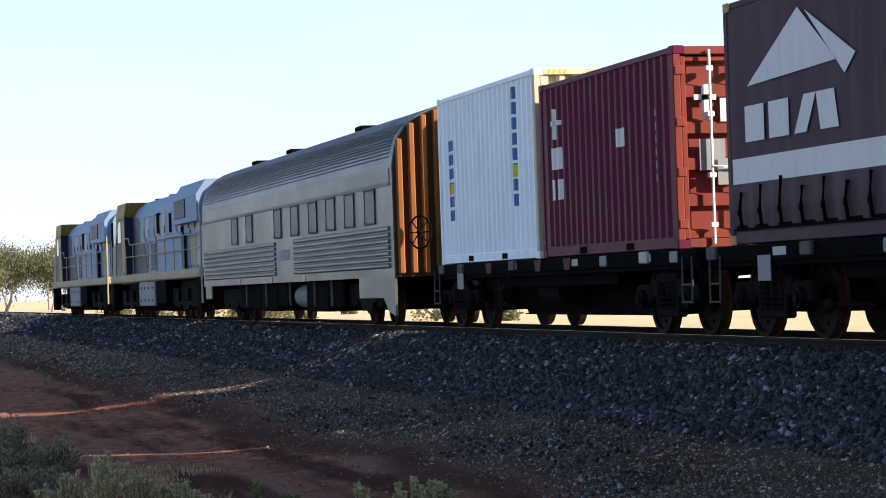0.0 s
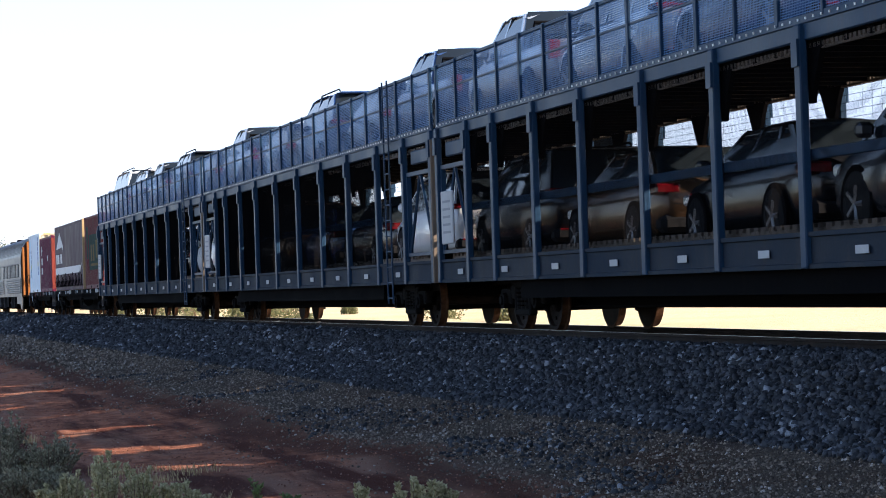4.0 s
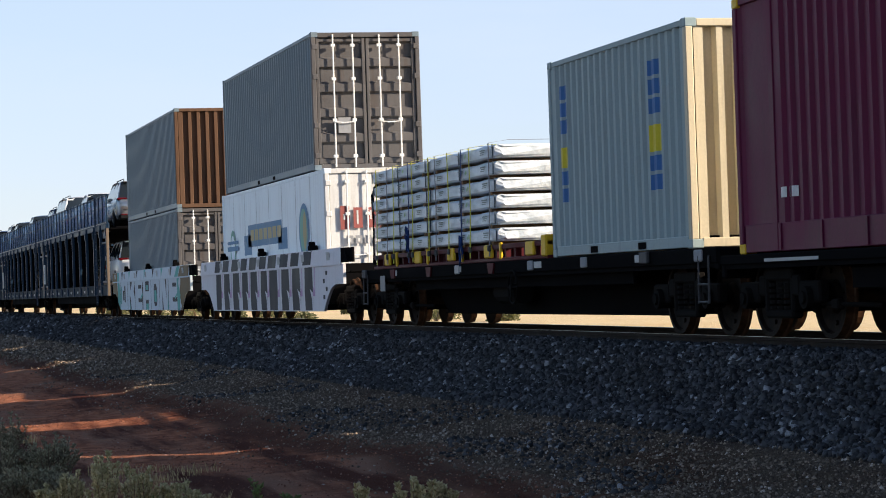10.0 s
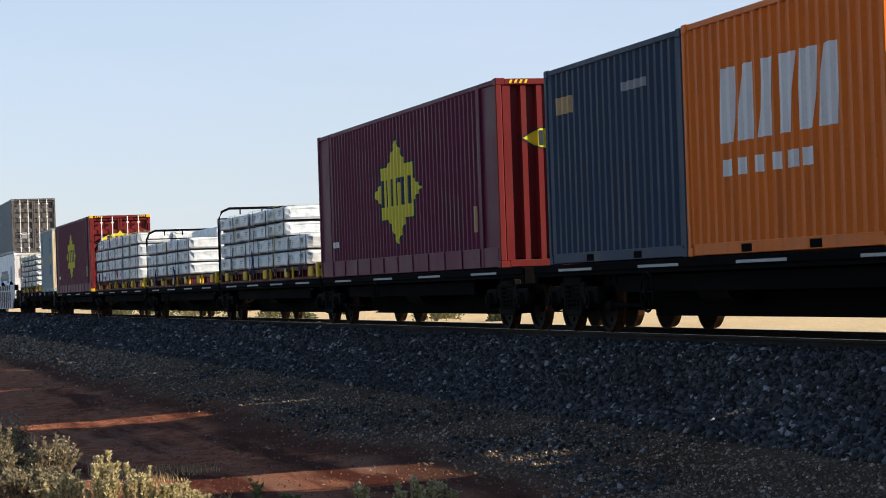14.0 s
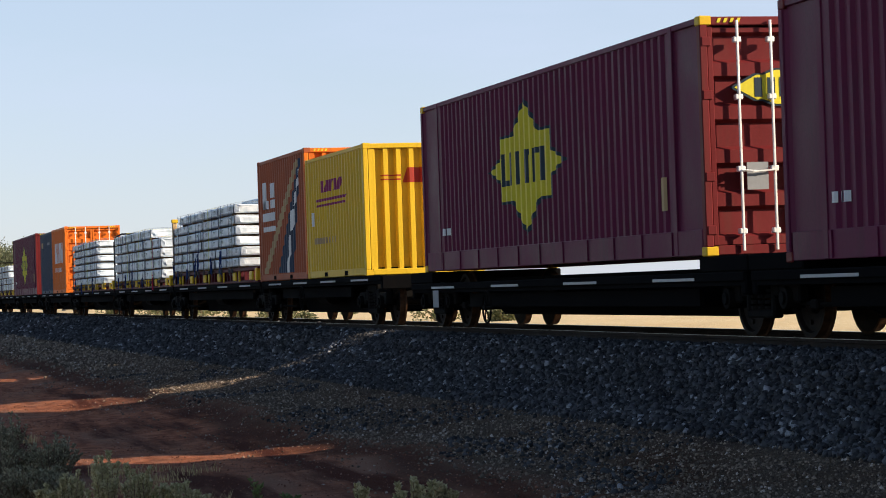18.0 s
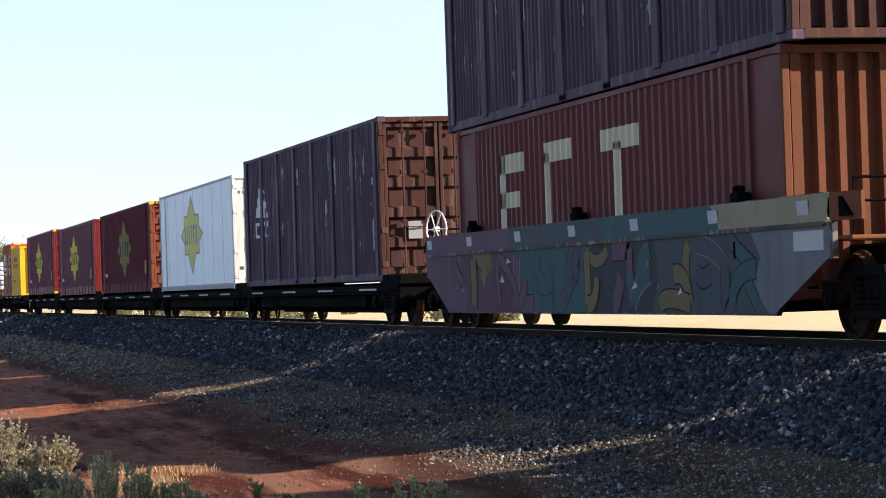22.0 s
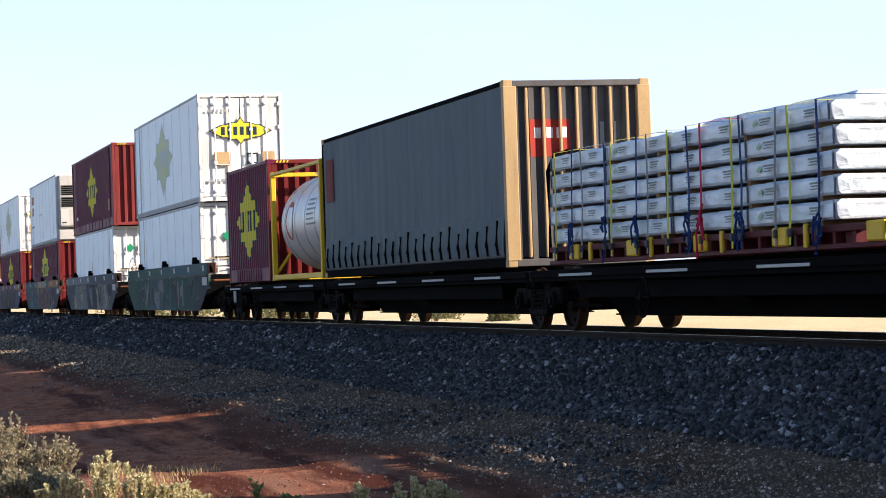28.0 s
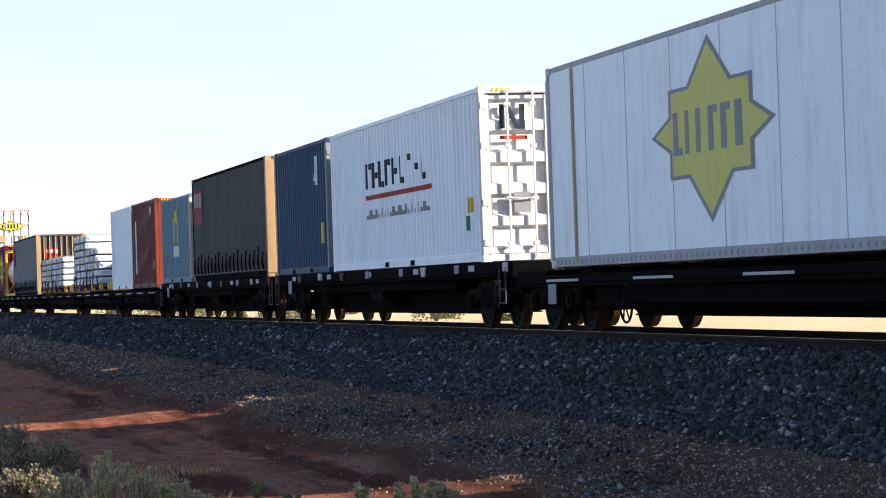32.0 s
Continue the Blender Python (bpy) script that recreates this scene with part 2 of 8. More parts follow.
def wheel_material():
    """Grimy web, rusty brown rim and tread; their shade and sunlight are painted in."""
    m, N, Lk, B = nodes_of("wheel_steel")
    tc, sep, a, b, q = N.new("ShaderNodeTexCoord"), N.new("ShaderNodeSeparateXYZ"), N.new("ShaderNodeMath"), N.new("ShaderNodeMath"), N.new("ShaderNodeMath")
    Lk.new(tc.outputs["Object"], sep.inputs[0])
    a.operation, b.operation, q.operation = "MULTIPLY", "MULTIPLY_ADD", "SQRT"
    for k in (0, 1):
        Lk.new(sep.outputs[0], a.inputs[k])
        Lk.new(sep.outputs[2], b.inputs[k])
    Lk.new(a.outputs[0], b.inputs[2])
    Lk.new(b.outputs[0], q.inputs[0])
    grime = noise_tex(N, Lk, tc.outputs["Object"], 9, 5)
    web = mixc(N, Lk, ramp(N, Lk, grime, .35, .7), (.006, .005, .0045), (.018, .012, .008))
    rim = mixc(N, Lk, ramp(N, Lk, grime, .35, .7), (.035, .018, .009), (.08, .04, .02))
    Lk.new(mixc(N, Lk, ramp(N, Lk, q.outputs[0], .466, .474), web, rim), B.inputs["Base Color"])
    B.inputs["Roughness"].default_value = .7
    B.inputs["Specular IOR Level"].default_value = .06
    return m


WHEEL = wheel_material()
STEEL = paint("bright_steel", (.55, .55, .56), .32, 1.0, var=.1, streak=.1)
GALV = paint("galvanised_bar", (.78, .78, .75), .45, .3, var=.1, streak=.1)
REFLECT = plain("reflector_plate", (.40, .405, .40), .5)
REDRACK = paint("red_rack_paint", (.075, .012, .016), .6, var=.35, streak=.5)
RUBBER = paint("tyre_rubber", (.009, .009, .01), .8, var=.2, streak=.05, spec=.15)
# lighter than the carrier paint: skylight on the mesh put into the colour
SCREEN_BLUE = paint("skylit_screen_wire", (.085, .17, .33), .5, var=.2, streak=.2)
CARRIER = paint("blue_grey_carrier_paint", (.016, .040, .076), .45, var=.25, streak=.3, streak_col=(.05, .04, .035))
STAINLESS = paint("stainless_steel", (.165, .172, .172), .4, .5, var=.12, streak=.25, streak_col=(.22, .17, .12))
ROOFGREY = paint("grey_roof_paint", (.10, .11, .125), .5, var=.15)
WOOD = paint("bearer_timber", (.24, .15, .08), .8, streak=.1)
STRAP_BLUE = plain("blue_strap", (.012, .035, .13), .7)
STRAP_YELLOW = plain("yellow_strap", (.5, .48, .05), .7)
STRAP_GREY = plain("grey_strap", (.2, .2, .2), .7)
STRAP_RED = plain("red_strap", (.4, .02, .06), .7)
TANKSHELL = paint("tank_shell", (.55, .56, .56), .35, .3, var=.06, streak=.15)


def wrap_material():
    """Creased white building wrap."""
    m, N, Lk, B = nodes_of("white_wrap")
    vec = local_coords(N, Lk)
    a = noise_tex(N, Lk, scaled(N, Lk, vec, (1, 2.2, 3)), 2.2, 4, .5)
    w = N.new("ShaderNodeTexVoronoi")
    w.feature = "DISTANCE_TO_EDGE"
    w.inputs["Scale"].default_value = 3.0
    Lk.new(vec, w.inputs["Vector"])
    Lk.new(mixc(N, Lk, ramp(N, Lk, a, .35, .7), (.50, .57, .62), (.74, .79, .82)), B.inputs["Base Color"])
    B.inputs["Roughness"].default_value = .38
    B.inputs["Specular IOR Level"].default_value = .3
    b = N.new("ShaderNodeBump")
    b.inputs["Strength"].default_value, b.inputs["Distance"].default_value = .8, .05
    Lk.new(mixc(N, Lk, .3, a, w.outputs["Distance"]), b.inputs["Height"])
    Lk.new(b.outputs[0], B.inputs["Normal"])
    return m


WRAP = wrap_material()


def graffiti(name, cols, seed, scale=.8):
    """Sprayed patches and outlines over old paint."""
    m, N, Lk, B = nodes_of(name)
    tc, ad = N.new("ShaderNodeTexCoord"), N.new("ShaderNodeVectorMath")
    Lk.new(tc.outputs["Object"], ad.inputs[0])
    ad.inputs[1].default_value = (seed * 7.3, seed * 3.1, seed * 1.7)
    vec = scaled(N, Lk, ad.outputs[0], (1.0, 1.0, .45))
    c = cols[0]
    for i, col in enumerate(cols[1:]):
        n = N.new("ShaderNodeTexNoise")
        n.inputs["Scale"].default_value, n.inputs["Detail"].default_value, n.inputs["Distortion"].default_value = scale * (1 + .2 * i), .5, 1.1
        o = N.new("ShaderNodeVectorMath")
        o.inputs[1].default_value = (11.0 * i, 5.0 * i, 3.0)
        Lk.new(vec, o.inputs[0])
        Lk.new(o.outputs[0], n.inputs["Vector"])
        c = mixc(N, Lk, ramp(N, Lk, n.outputs["Fac"], .53, .56), c, col)
        band = N.new("ShaderNodeMath")
        band.operation = "COMPARE"
        band.inputs[1].default_value, band.inputs[2].default_value = .54, .022
        Lk.new(n.outputs["Fac"], band.inputs[0])
        c = mixc(N, Lk, band.outputs[0], c, (.2, .195, .19) if i % 3 == 2 else (.035, .035, .045))
    dirt = noise_tex(N, Lk, local_coords(N, Lk), 2.5, 6, .65)
    mu = N.new("ShaderNodeMath")
    mu.operation = "MULTIPLY"
    mu.inputs[1].default_value = .75
    Lk.new(ramp(N, Lk, dirt, .4, .75), mu.inputs[0])
    c = mixc(N, Lk, mu.outputs[0], c, (.06, .055, .05))
    Lk.new(c, B.inputs["Base Color"])
    B.inputs["Roughness"].default_value = .65
    B.inputs["Specular IOR Level"].default_value = .1
    return m


GRAFFITI = [
    graffiti("graffiti_mauve", [(.064, .053, .068), (.086, .045, .064), (.038, .064, .068), (.098, .075, .038)], 3, 1.1),
    graffiti("graffiti_plum", [(.053, .053, .063), (.079, .026, .048), (.016, .026, .058), (.084, .053, .026)], 4),
    graffiti("graffiti_teal_ochre", [(.031, .053, .053), (.043, .048, .058), (.089, .069, .026), (.031, .063, .079)], 5),
    graffiti("graffiti_grey_violet", [(.056, .056, .064), (.120, .112, .124), (.030, .033, .045), (.112, .101, .075), (.075, .071, .090)], 6, 1.5),
    graffiti("graffiti_green", [(.026, .069, .058), (.031, .089, .069), (.016, .043, .043), (.063, .063, .058)], 7),
]


def glass_mat(name, col, rough=.06):
    m, N, Lk, B = nodes_of(name)
    B.inputs["Base Color"].default_value = (*col, 1)
    B.inputs["Roughness"].default_value = rough
    B.inputs["Specular IOR Level"].default_value = .6
    return m


CAR_GLASS = glass_mat("tinted_glass", (.015, .02, .024))
LAMP_RED = glass_mat("red_lens", (.09, .003, .005), .15)
LAMP_CLEAR = glass_mat("clear_lens", (.6, .62, .62), .1)
COACH_GLASS = paint("frosted_coach_glass", (.16, .175, .175), .45, var=.15, spec=.15)


# ---------------------------------------------------------------- ground and track
PROFILE = [(-400, -1.5), (-60, -1.45), (-5, -1.4), (3.0, -1.30), (5.0, -1.22), (6.3, -1.10), (7.4, -1.02), (8.3, -.88), (9.2, -.62), (10.25, -.17), (10.5, -.13),
           (YC + 1.35, -.13), (YC + 1.7, -.2), (YC + 3.3, -.95), (YC + 5, -1.15), (YC + 9, -1.3), (60, -1.35), (400, -1.5)]


def edge_y(x):
    """Where the gravel apron gives way to red earth."""
    return 6.5 + .55 * noise.noise((x * .13, 2.7, 0)) + .3 * noise.noise((x * .42, 8.1, 0)) - .35 * math.exp(-((x + 26) / 5) ** 2)


def ground_z(x, y):
    z = np.interp(y, [p[0] for p in PROFILE], [p[1] for p in PROFILE])
    if y < 8.8 and abs(x) < 130:
        k = min(1.0, (8.8 - y) / 2.0)
        z += k * (.07 * noise.noise((x * .35, y * .5, 0)) + .03 * noise.noise((x * 1.3, y * 1.6, 4)) + .09 * noise.noise((x * .11, y * .2, 9)))
        if y < 7.6:
            # a low scraped bank along the edge of the apron
            z -= .12 * min(1.0, max(0.0, (edge_y(x) - y) / .3)) * min(1.0, max(.25, (-x - 26) / 12))
    return z


def ground_material():
    """Red earth, grey gravel near the track, dry grassland beyond it."""
    m, N, Lk, B = nodes_of("earth")
    geo = N.new("ShaderNodeNewGeometry")
    pos = geo.outputs["Position"]
    sep = N.new("ShaderNodeSeparateXYZ")
    Lk.new(pos, sep.inputs[0])
    att = N.new("ShaderNodeAttribute")
    att.attribute_name = "apron"
    big, mid, fine = noise_tex(N, Lk, pos, .45, 5), noise_tex(N, Lk, pos, 3.0, 6, .65), noise_tex(N, Lk, pos, 22, 5, .7)
    grit = noise_tex(N, Lk, pos, 70, 3, .7)
    patch = noise_tex(N, Lk, scaled(N, Lk, pos, (.16, .55, 1)), 1.0, 5, .6)
    red = mixc(N, Lk, ramp(N, Lk, mid, .3, .75), (.12, .034, .016), (.52, .20, .10))
    red = mixc(N, Lk, ramp(N, Lk, patch, .45, .62), red, (.24, .125, .078))
    red = mixc(N, Lk, ramp(N, Lk, fine, .60, .76), red, (.55, .36, .25))
    bank = noise_tex(N, Lk, scaled(N, Lk, pos, (.09, .8, 1)), 1.3, 6, .6)
    red = mixc(N, Lk, ramp(N, Lk, bank, .49, .60), red, (.075, .021, .011))
    # darker band along the foot of the bank: its shade put into the soil colour
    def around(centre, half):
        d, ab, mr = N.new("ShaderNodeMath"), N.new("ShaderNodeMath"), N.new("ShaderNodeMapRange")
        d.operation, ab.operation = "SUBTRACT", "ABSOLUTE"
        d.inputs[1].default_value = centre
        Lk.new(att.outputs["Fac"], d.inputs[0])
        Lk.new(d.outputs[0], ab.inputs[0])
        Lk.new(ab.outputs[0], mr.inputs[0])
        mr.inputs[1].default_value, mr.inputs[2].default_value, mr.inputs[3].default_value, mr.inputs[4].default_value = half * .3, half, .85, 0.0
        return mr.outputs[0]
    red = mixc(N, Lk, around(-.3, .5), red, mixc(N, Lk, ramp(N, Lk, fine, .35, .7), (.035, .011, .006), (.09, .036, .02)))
    stone = mixc(N, Lk, ramp(N, Lk, grit, .36, .66), (.018, .013, .009), (.19, .142, .098))
    stone = mixc(N, Lk, ramp(N, Lk, big, .45, .68), stone, mixc(N, Lk, ramp(N, Lk, fine, .3, .7), (.04, .02, .012), (.11, .062, .036)))
    ad = N.new("ShaderNodeMath")
    ad.operation = "MULTIPLY_ADD"
    ad.inputs[1].default_value = .9
    Lk.new(mid, ad.inputs[0])
    Lk.new(att.outputs["Fac"], ad.inputs[2])
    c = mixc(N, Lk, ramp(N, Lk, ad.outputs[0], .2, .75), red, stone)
    # near-black under the ballast: shade between its stones put into the colour
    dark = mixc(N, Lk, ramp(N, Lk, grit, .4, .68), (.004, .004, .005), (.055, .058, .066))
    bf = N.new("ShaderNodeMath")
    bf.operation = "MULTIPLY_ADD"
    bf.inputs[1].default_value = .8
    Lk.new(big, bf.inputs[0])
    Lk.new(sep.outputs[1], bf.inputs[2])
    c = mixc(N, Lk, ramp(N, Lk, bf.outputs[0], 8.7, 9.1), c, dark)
    straw = mixc(N, Lk, ramp(N, Lk, mid, .35, .7), (.60, .46, .24), (.80, .66, .42))
    straw = mixc(N, Lk, ramp(N, Lk, noise_tex(N, Lk, pos, .05, 4), .45, .65), straw, (.66, .5, .27))
    c = mixc(N, Lk, ramp(N, Lk, sep.outputs[1], YC + 3.2, YC + 4.5), c, straw)
    # unseen ground behind the camera, dulled to cut red bounce on the train
    c = mixc(N, Lk, ramp(N, Lk, sep.outputs[1], -3, -9), c, mixc(N, Lk, ramp(N, Lk, mid, .35, .65), (.13, .12, .06), (.27, .22, .12)))
    Lk.new(c, B.inputs["Base Color"])
    B.inputs["Roughness"].default_value = .95
    B.inputs["Specular IOR Level"].default_value = .08
    b = N.new("ShaderNodeBump")
    b.inputs["Strength"].default_value, b.inputs["Distance"].default_value = 1.0, .06
    Lk.new(mixc(N, Lk, .5, mixc(N, Lk, .5, mid, grit), fine), b.inputs["Height"])
    Lk.new(b.outputs[0], B.inputs["Normal"])
    return m


def build_ground():
    xs = list(np.concatenate([[-6000, -3000, -1500, -900, -600, -420, -300, -220, -180], np.arange(-150, -60, 1.5), np.arange(-60, 12, .3), [20, 40, 80, 160, 300, 700, 1600, 4000]]))
    ys = list(np.concatenate([[-4000, -1500, -500, -200, -80, -40, -20, -10, -5], np.arange(-2, 5.2, .22), np.arange(5.2, 7.8, .1), np.arange(7.8, 10.6, .22), [11, YC, YC + 1.35, YC + 1.7, YC + 2.4, YC + 3.3, YC + 5, YC + 9, 30, 45, 70, 110, 180, 300, 500, 900, 1800, 5000]]))
    rows = [[(float(x), float(y), float(ground_z(x, y))) for y in ys] for x in xs]
    me = Geo().sheet(rows).mesh("ground", ground_material(), True)
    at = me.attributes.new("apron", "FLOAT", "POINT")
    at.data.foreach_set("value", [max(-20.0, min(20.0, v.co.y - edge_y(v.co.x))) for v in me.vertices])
    g = new("ground", me)
    tagged(g, "red earth, grey gravel and dry straw-coloured grassland", "ground", kind="structure")


build_ground()


def rail_profile(s):
    return [(-.075, -.16), (.075, -.16), (.075, -.145), (.012, -.12), (.012, -.045), (.036, -.035), (.036, -.008), (.028, 0), (-.028, 0), (-.036, -.008), (-.036, -.035), (-.012, -.045), (-.012, -.12), (-.075, -.145)]


def build_track():
    t = new("track")
    t.matrix_basis = pose(0, YC, 0)
    tagged(t, "railway track with worn steel rails and buried concrete sleepers", "railway track", kind="structure")
    rust = paint("rail_rust", (.018, .012, .009), .85, .0, var=.3, spec=.15)
    for s in (-1, 1):
        r = part("rail", Geo().prism([(s * .7535 + a, b) for a, b in rail_profile(s)], "x", -1500, 300), rust, t, "rusty steel rail")
        part("rail_head", Geo().box(-1500, 300, s * .7535 - .026, s * .7535 + .026, -.001, .002), STEEL, r, "polished running surface")
    g = Geo()
    for i in range(500):
        x = -290 + i * .62
        g.box(x, x + .22, -1.25, 1.25, -.34, -.155 + .01 * ((i * 7) % 3), .02)
    tagged(part("sleepers", g, paint("sleeper_concrete", (.16, .155, .15), .9), t, "weathered concrete sleepers"), kind="stuff")


build_track()

# ---------------------------------------------------------------- running gear
WR = .48


def wheelset_geo():
    g = Geo()
    for s in (-1, 1):
        o = s * .72
        g.lathe([(.10, o - s * .03), (WR + .028, o - s * .03), (WR + .028, o), (WR, o + s * .012), (WR - .006, o + s * .10), (WR - .06, o + s * .10), (.40, o + s * .055), (.2, o + s * .03), (.17, o + s * .09), (.09, o + s * .10)], (0, 0, 0), "y", 28)
    g.cyl((0, -1.05, 0), "y", .085, 2.1, 10)
    for k in range(4):
        a = k * math.pi / 2
        g.cyl((.3 * math.cos(a), -.79, .3 * math.sin(a)), "y", .03, .05, 6)
    return g


WHEELSET = wheelset_geo().mesh("wheelset", WHEEL, False)
SPINNERS = []


def bogie_frame_geo():
    g = Geo()
    side = [(-1.22, .40), (-1.22, .62), (-1.02, .68), (-.62, .66), (-.42, .80), (.42, .80), (.62, .66), (1.02, .68), (1.22, .62), (1.22, .40), (1.0, .36), (.72, .52), (.45, .50), (.38, .26), (-.38, .26), (-.45, .50), (-.72, .52), (-1.0, .36)]
    for s in (-1, 1):
        y0, y1 = sorted((s * .93, s * 1.07))
        for a, b, c, d in ((-1.22, -.62, .42, .67), (.62, 1.22, .42, .67), (-.62, -.40, .5, .74), (.40, .62, .5, .74), (-.42, .42, .68, .82), (-.42, .42, .24, .34), (-.44, -.34, .3, .72), (.34, .44, .3, .72)):
            g.box(a, b, y0, y1, c, d, .025)
        for x in (-.92, .92):
            g.cyl((x, s * .9, WR), "y", .13, s * .24, 14)
            g.cyl((x, s * 1.12, WR), "y", .075, s * .05, 8)
        for x in (-.22, 0, .22):
            for k in range(5):
                g.cyl((x, s * 1.0, .345 + .066 * k), "z", .085, .04, 10)
    g.box(-.22, .22, -1.02, 1.02, .5, .72, .03)
    for x in (-.5, .5):
        g.box(x - .05, x + .05, -.85, .85, .3, .42, .02)
    return g


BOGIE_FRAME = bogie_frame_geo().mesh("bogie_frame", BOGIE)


def add_bogie(parent, x, z=0.0, gap=.92):
    b = part("bogie", BOGIE_FRAME, BOGIE, parent, "", pose(x, 0, z))
    for s in (-gap, gap):
        w = part("wheelset", WHEELSET, WHEEL, b)
        w.matrix_parent_inverse = Matrix.Translation((s, 0, WR))
        SPINNERS.append(w)
    return b


def coupler_geo(s):
    g = Geo()
    g.box(min(0, s * .7), max(0, s * .7), -.09, .09, .78, .98, .03)
    g.prism([(s * .62, -.16), (s * .98, -.2), (s * 1.02, -.02), (s * .86, .03), (s * .98, .12), (s * .72, .2)], "z", .74, 1.02)
    g.tube([(s * .1, .35, .9), (s * .5, .42, .62), (s * .95, .3, .55), (s * 1.15, .2, .62)], .03, 6)
    return g


def spoked_wheel(r, spokes=6):
    """A hand brake wheel in the x-z plane."""
    g = Geo()
    g.tube([(r * math.cos(a), 0, r * math.sin(a)) for a in (2 * math.pi * i / 20 for i in range(20))], .018, 6, True)
    for i in range(spokes):
        a = 2 * math.pi * i / spokes
        g.tube([(0, -.02, 0), (r * math.cos(a), 0, r * math.sin(a))], .012, 5)
    g.cyl((0, -.05, 0), "y", .05, .1, 8)
    return g


RAILDARK = paint("grimy_rail_steel", (.07, .07, .072), .6)


def flat_wagon(u0, u1, deck, bogies, label, plates=True, brake=None, steps=(), stripes=8, couplers=(-1, 1), sill=.2):
    """Container wagon: deck frame, deep centre girder, bogies, couplers, small fittings."""
    L, mid = u1 - u0, (u0 + u1) / 2
    w = thing("container_wagon", mid, 0, label, "railway wagon", "freight wagons")
    g = Geo()
    for s in (-1, 1):
        y0, y1 = sorted((s * 1.10, s * 1.22))
        g.box(-L / 2, L / 2, y0, y1, deck - sill, deck, .015)
        g.box(-L / 2, L / 2, min(s * 1.1, s * 1.19), max(s * 1.1, s * 1.19), deck - sill - .05, deck - sill + .002)
    n = max(3, round(L / 1.5))
    for i in range(n + 1):
        x = -L / 2 + .15 + (L - .3) * i / n
        g.box(x - .08, x + .08, -1.1, 1.1, deck - .18, deck - .012, .01)
    g.box(-L / 2 - .02, -L / 2 + .12, -1.2, 1.2, deck - .28, deck - .008, .02)
    g.box(L / 2 - .12, L / 2 + .02, -1.2, 1.2, deck - .28, deck - .008, .02)
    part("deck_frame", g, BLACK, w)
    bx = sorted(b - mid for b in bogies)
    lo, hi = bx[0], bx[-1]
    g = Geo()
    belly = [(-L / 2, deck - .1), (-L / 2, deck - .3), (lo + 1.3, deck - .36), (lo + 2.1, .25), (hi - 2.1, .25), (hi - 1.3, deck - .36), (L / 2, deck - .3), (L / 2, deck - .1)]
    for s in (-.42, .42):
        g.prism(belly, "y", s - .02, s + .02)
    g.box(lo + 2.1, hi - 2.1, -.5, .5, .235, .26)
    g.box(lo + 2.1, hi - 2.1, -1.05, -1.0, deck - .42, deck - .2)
    # box added to block the bright gap seen under the containers
    gap_block = {.80: .86, .85: .95, .93: 1.0}.get(deck)
    if gap_block:
        g.box(-L / 2 + .3, L / 2 - .3, -.5, .5, deck - .1, gap_block - .003)
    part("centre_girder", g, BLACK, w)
    for b in bx:
        add_bogie(w, b)
    for s in couplers:
        part("coupler", cached(("coupler", s, round(deck, 2)), "coupler", BOGIE, lambda: coupler_geo(s)), BOGIE, w, "", pose(s * L / 2 - s * .15, 0, 0))
    slim = sill < .15
    stripes = 4 if slim else stripes // 2
    plate = cached("plate_slim", "reflector_plate", REFLECT, lambda: Geo().box(-.85, .75, -.008, 0, -.01, .028, .003)) if slim else cached("plate", "reflector_plate", REFLECT, lambda: Geo().box(-.2, .2, -.008, 0, -.05, .05, .004))
    for i in range(stripes):
        x = -L / 2 + L * (i + .6) / (stripes + .2)
        part("reflector_plate", plate, REFLECT, w, "", pose(x, -1.221, deck - .09))
    if deck < .9:
        for sg in (-1, 1):
            a, b = sorted((sg * (L / 2 - 1.55), sg * (L / 2 + .1)))
            part("end_platform", cached(("endplat", round(L, 2), sg), "end_platform", BLACK, lambda: Geo().box(a, b, -1.2, 1.2, .80, 1.0 if deck == .80 else .93, .02)), BLACK, w)
    # air tank, brake cylinder, rods under the frame
    g = Geo().cyl((-1.2, -.75, .62), "x", .2, 1.1, 14)
    part("air_tank", g, BOGIE, w)
    g = Geo().tube([(lo + .6, -.95, .42), (lo + 1.5, -.95, .40), (lo + 2.1, -.7, .38)], .03, 6)
    g.box(lo + 1.35, lo + 1.55, -1.0, -.9, .34, .46, .02)
    part("brake_rod", g, BOGIE, w)
    if brake is not None:
        part("hand_brake_wheel", cached("hbw", "hand_brake_wheel", BOGIE, lambda: spoked_wheel(.26)), BOGIE, w, "", pose(brake - mid, -1.27, deck - .42))
    for x in steps:
        g = Geo()
        for a in (-.18, .18):
            g.tube([(a, -1.24, deck - .1), (a, -1.25, .42)], .016, 5)
        for z in (.44, .66):
            g.tube([(-.18, -1.25, z), (.18, -1.25, z)], .014, 5)
        part("step_iron", g, RAILDARK, w, "", pose(x - mid, 0, 0))
    if sill > .15:
        rf = random.Random(int(u0))
        for i in range(9):
            x = -L / 2 + .6 + (L - 1.2) * (i + rf.uniform(-.2, .2)) / 8
            k = rf.randrange(3)
            m = (RAILDARK, LOGO_GREY, REDRACK)[k] if rf.random() < .75 else REFLECT
            part("deck_fitting", cached(("fit", k, m.name), "deck_fitting", m, lambda: (Geo().box(-.16, .16, -1.27, -1.215, -.16, .0, .015), Geo().box(-.14, .14, -1.25, -1.215, -.17, -.02, .015), Geo().prism([(-.12, -.19), (.12, -.19), (.2, -.02), (-.2, -.02)], "y", -1.25, -1.215))[k]), m, w, "", pose(x, 0, deck))
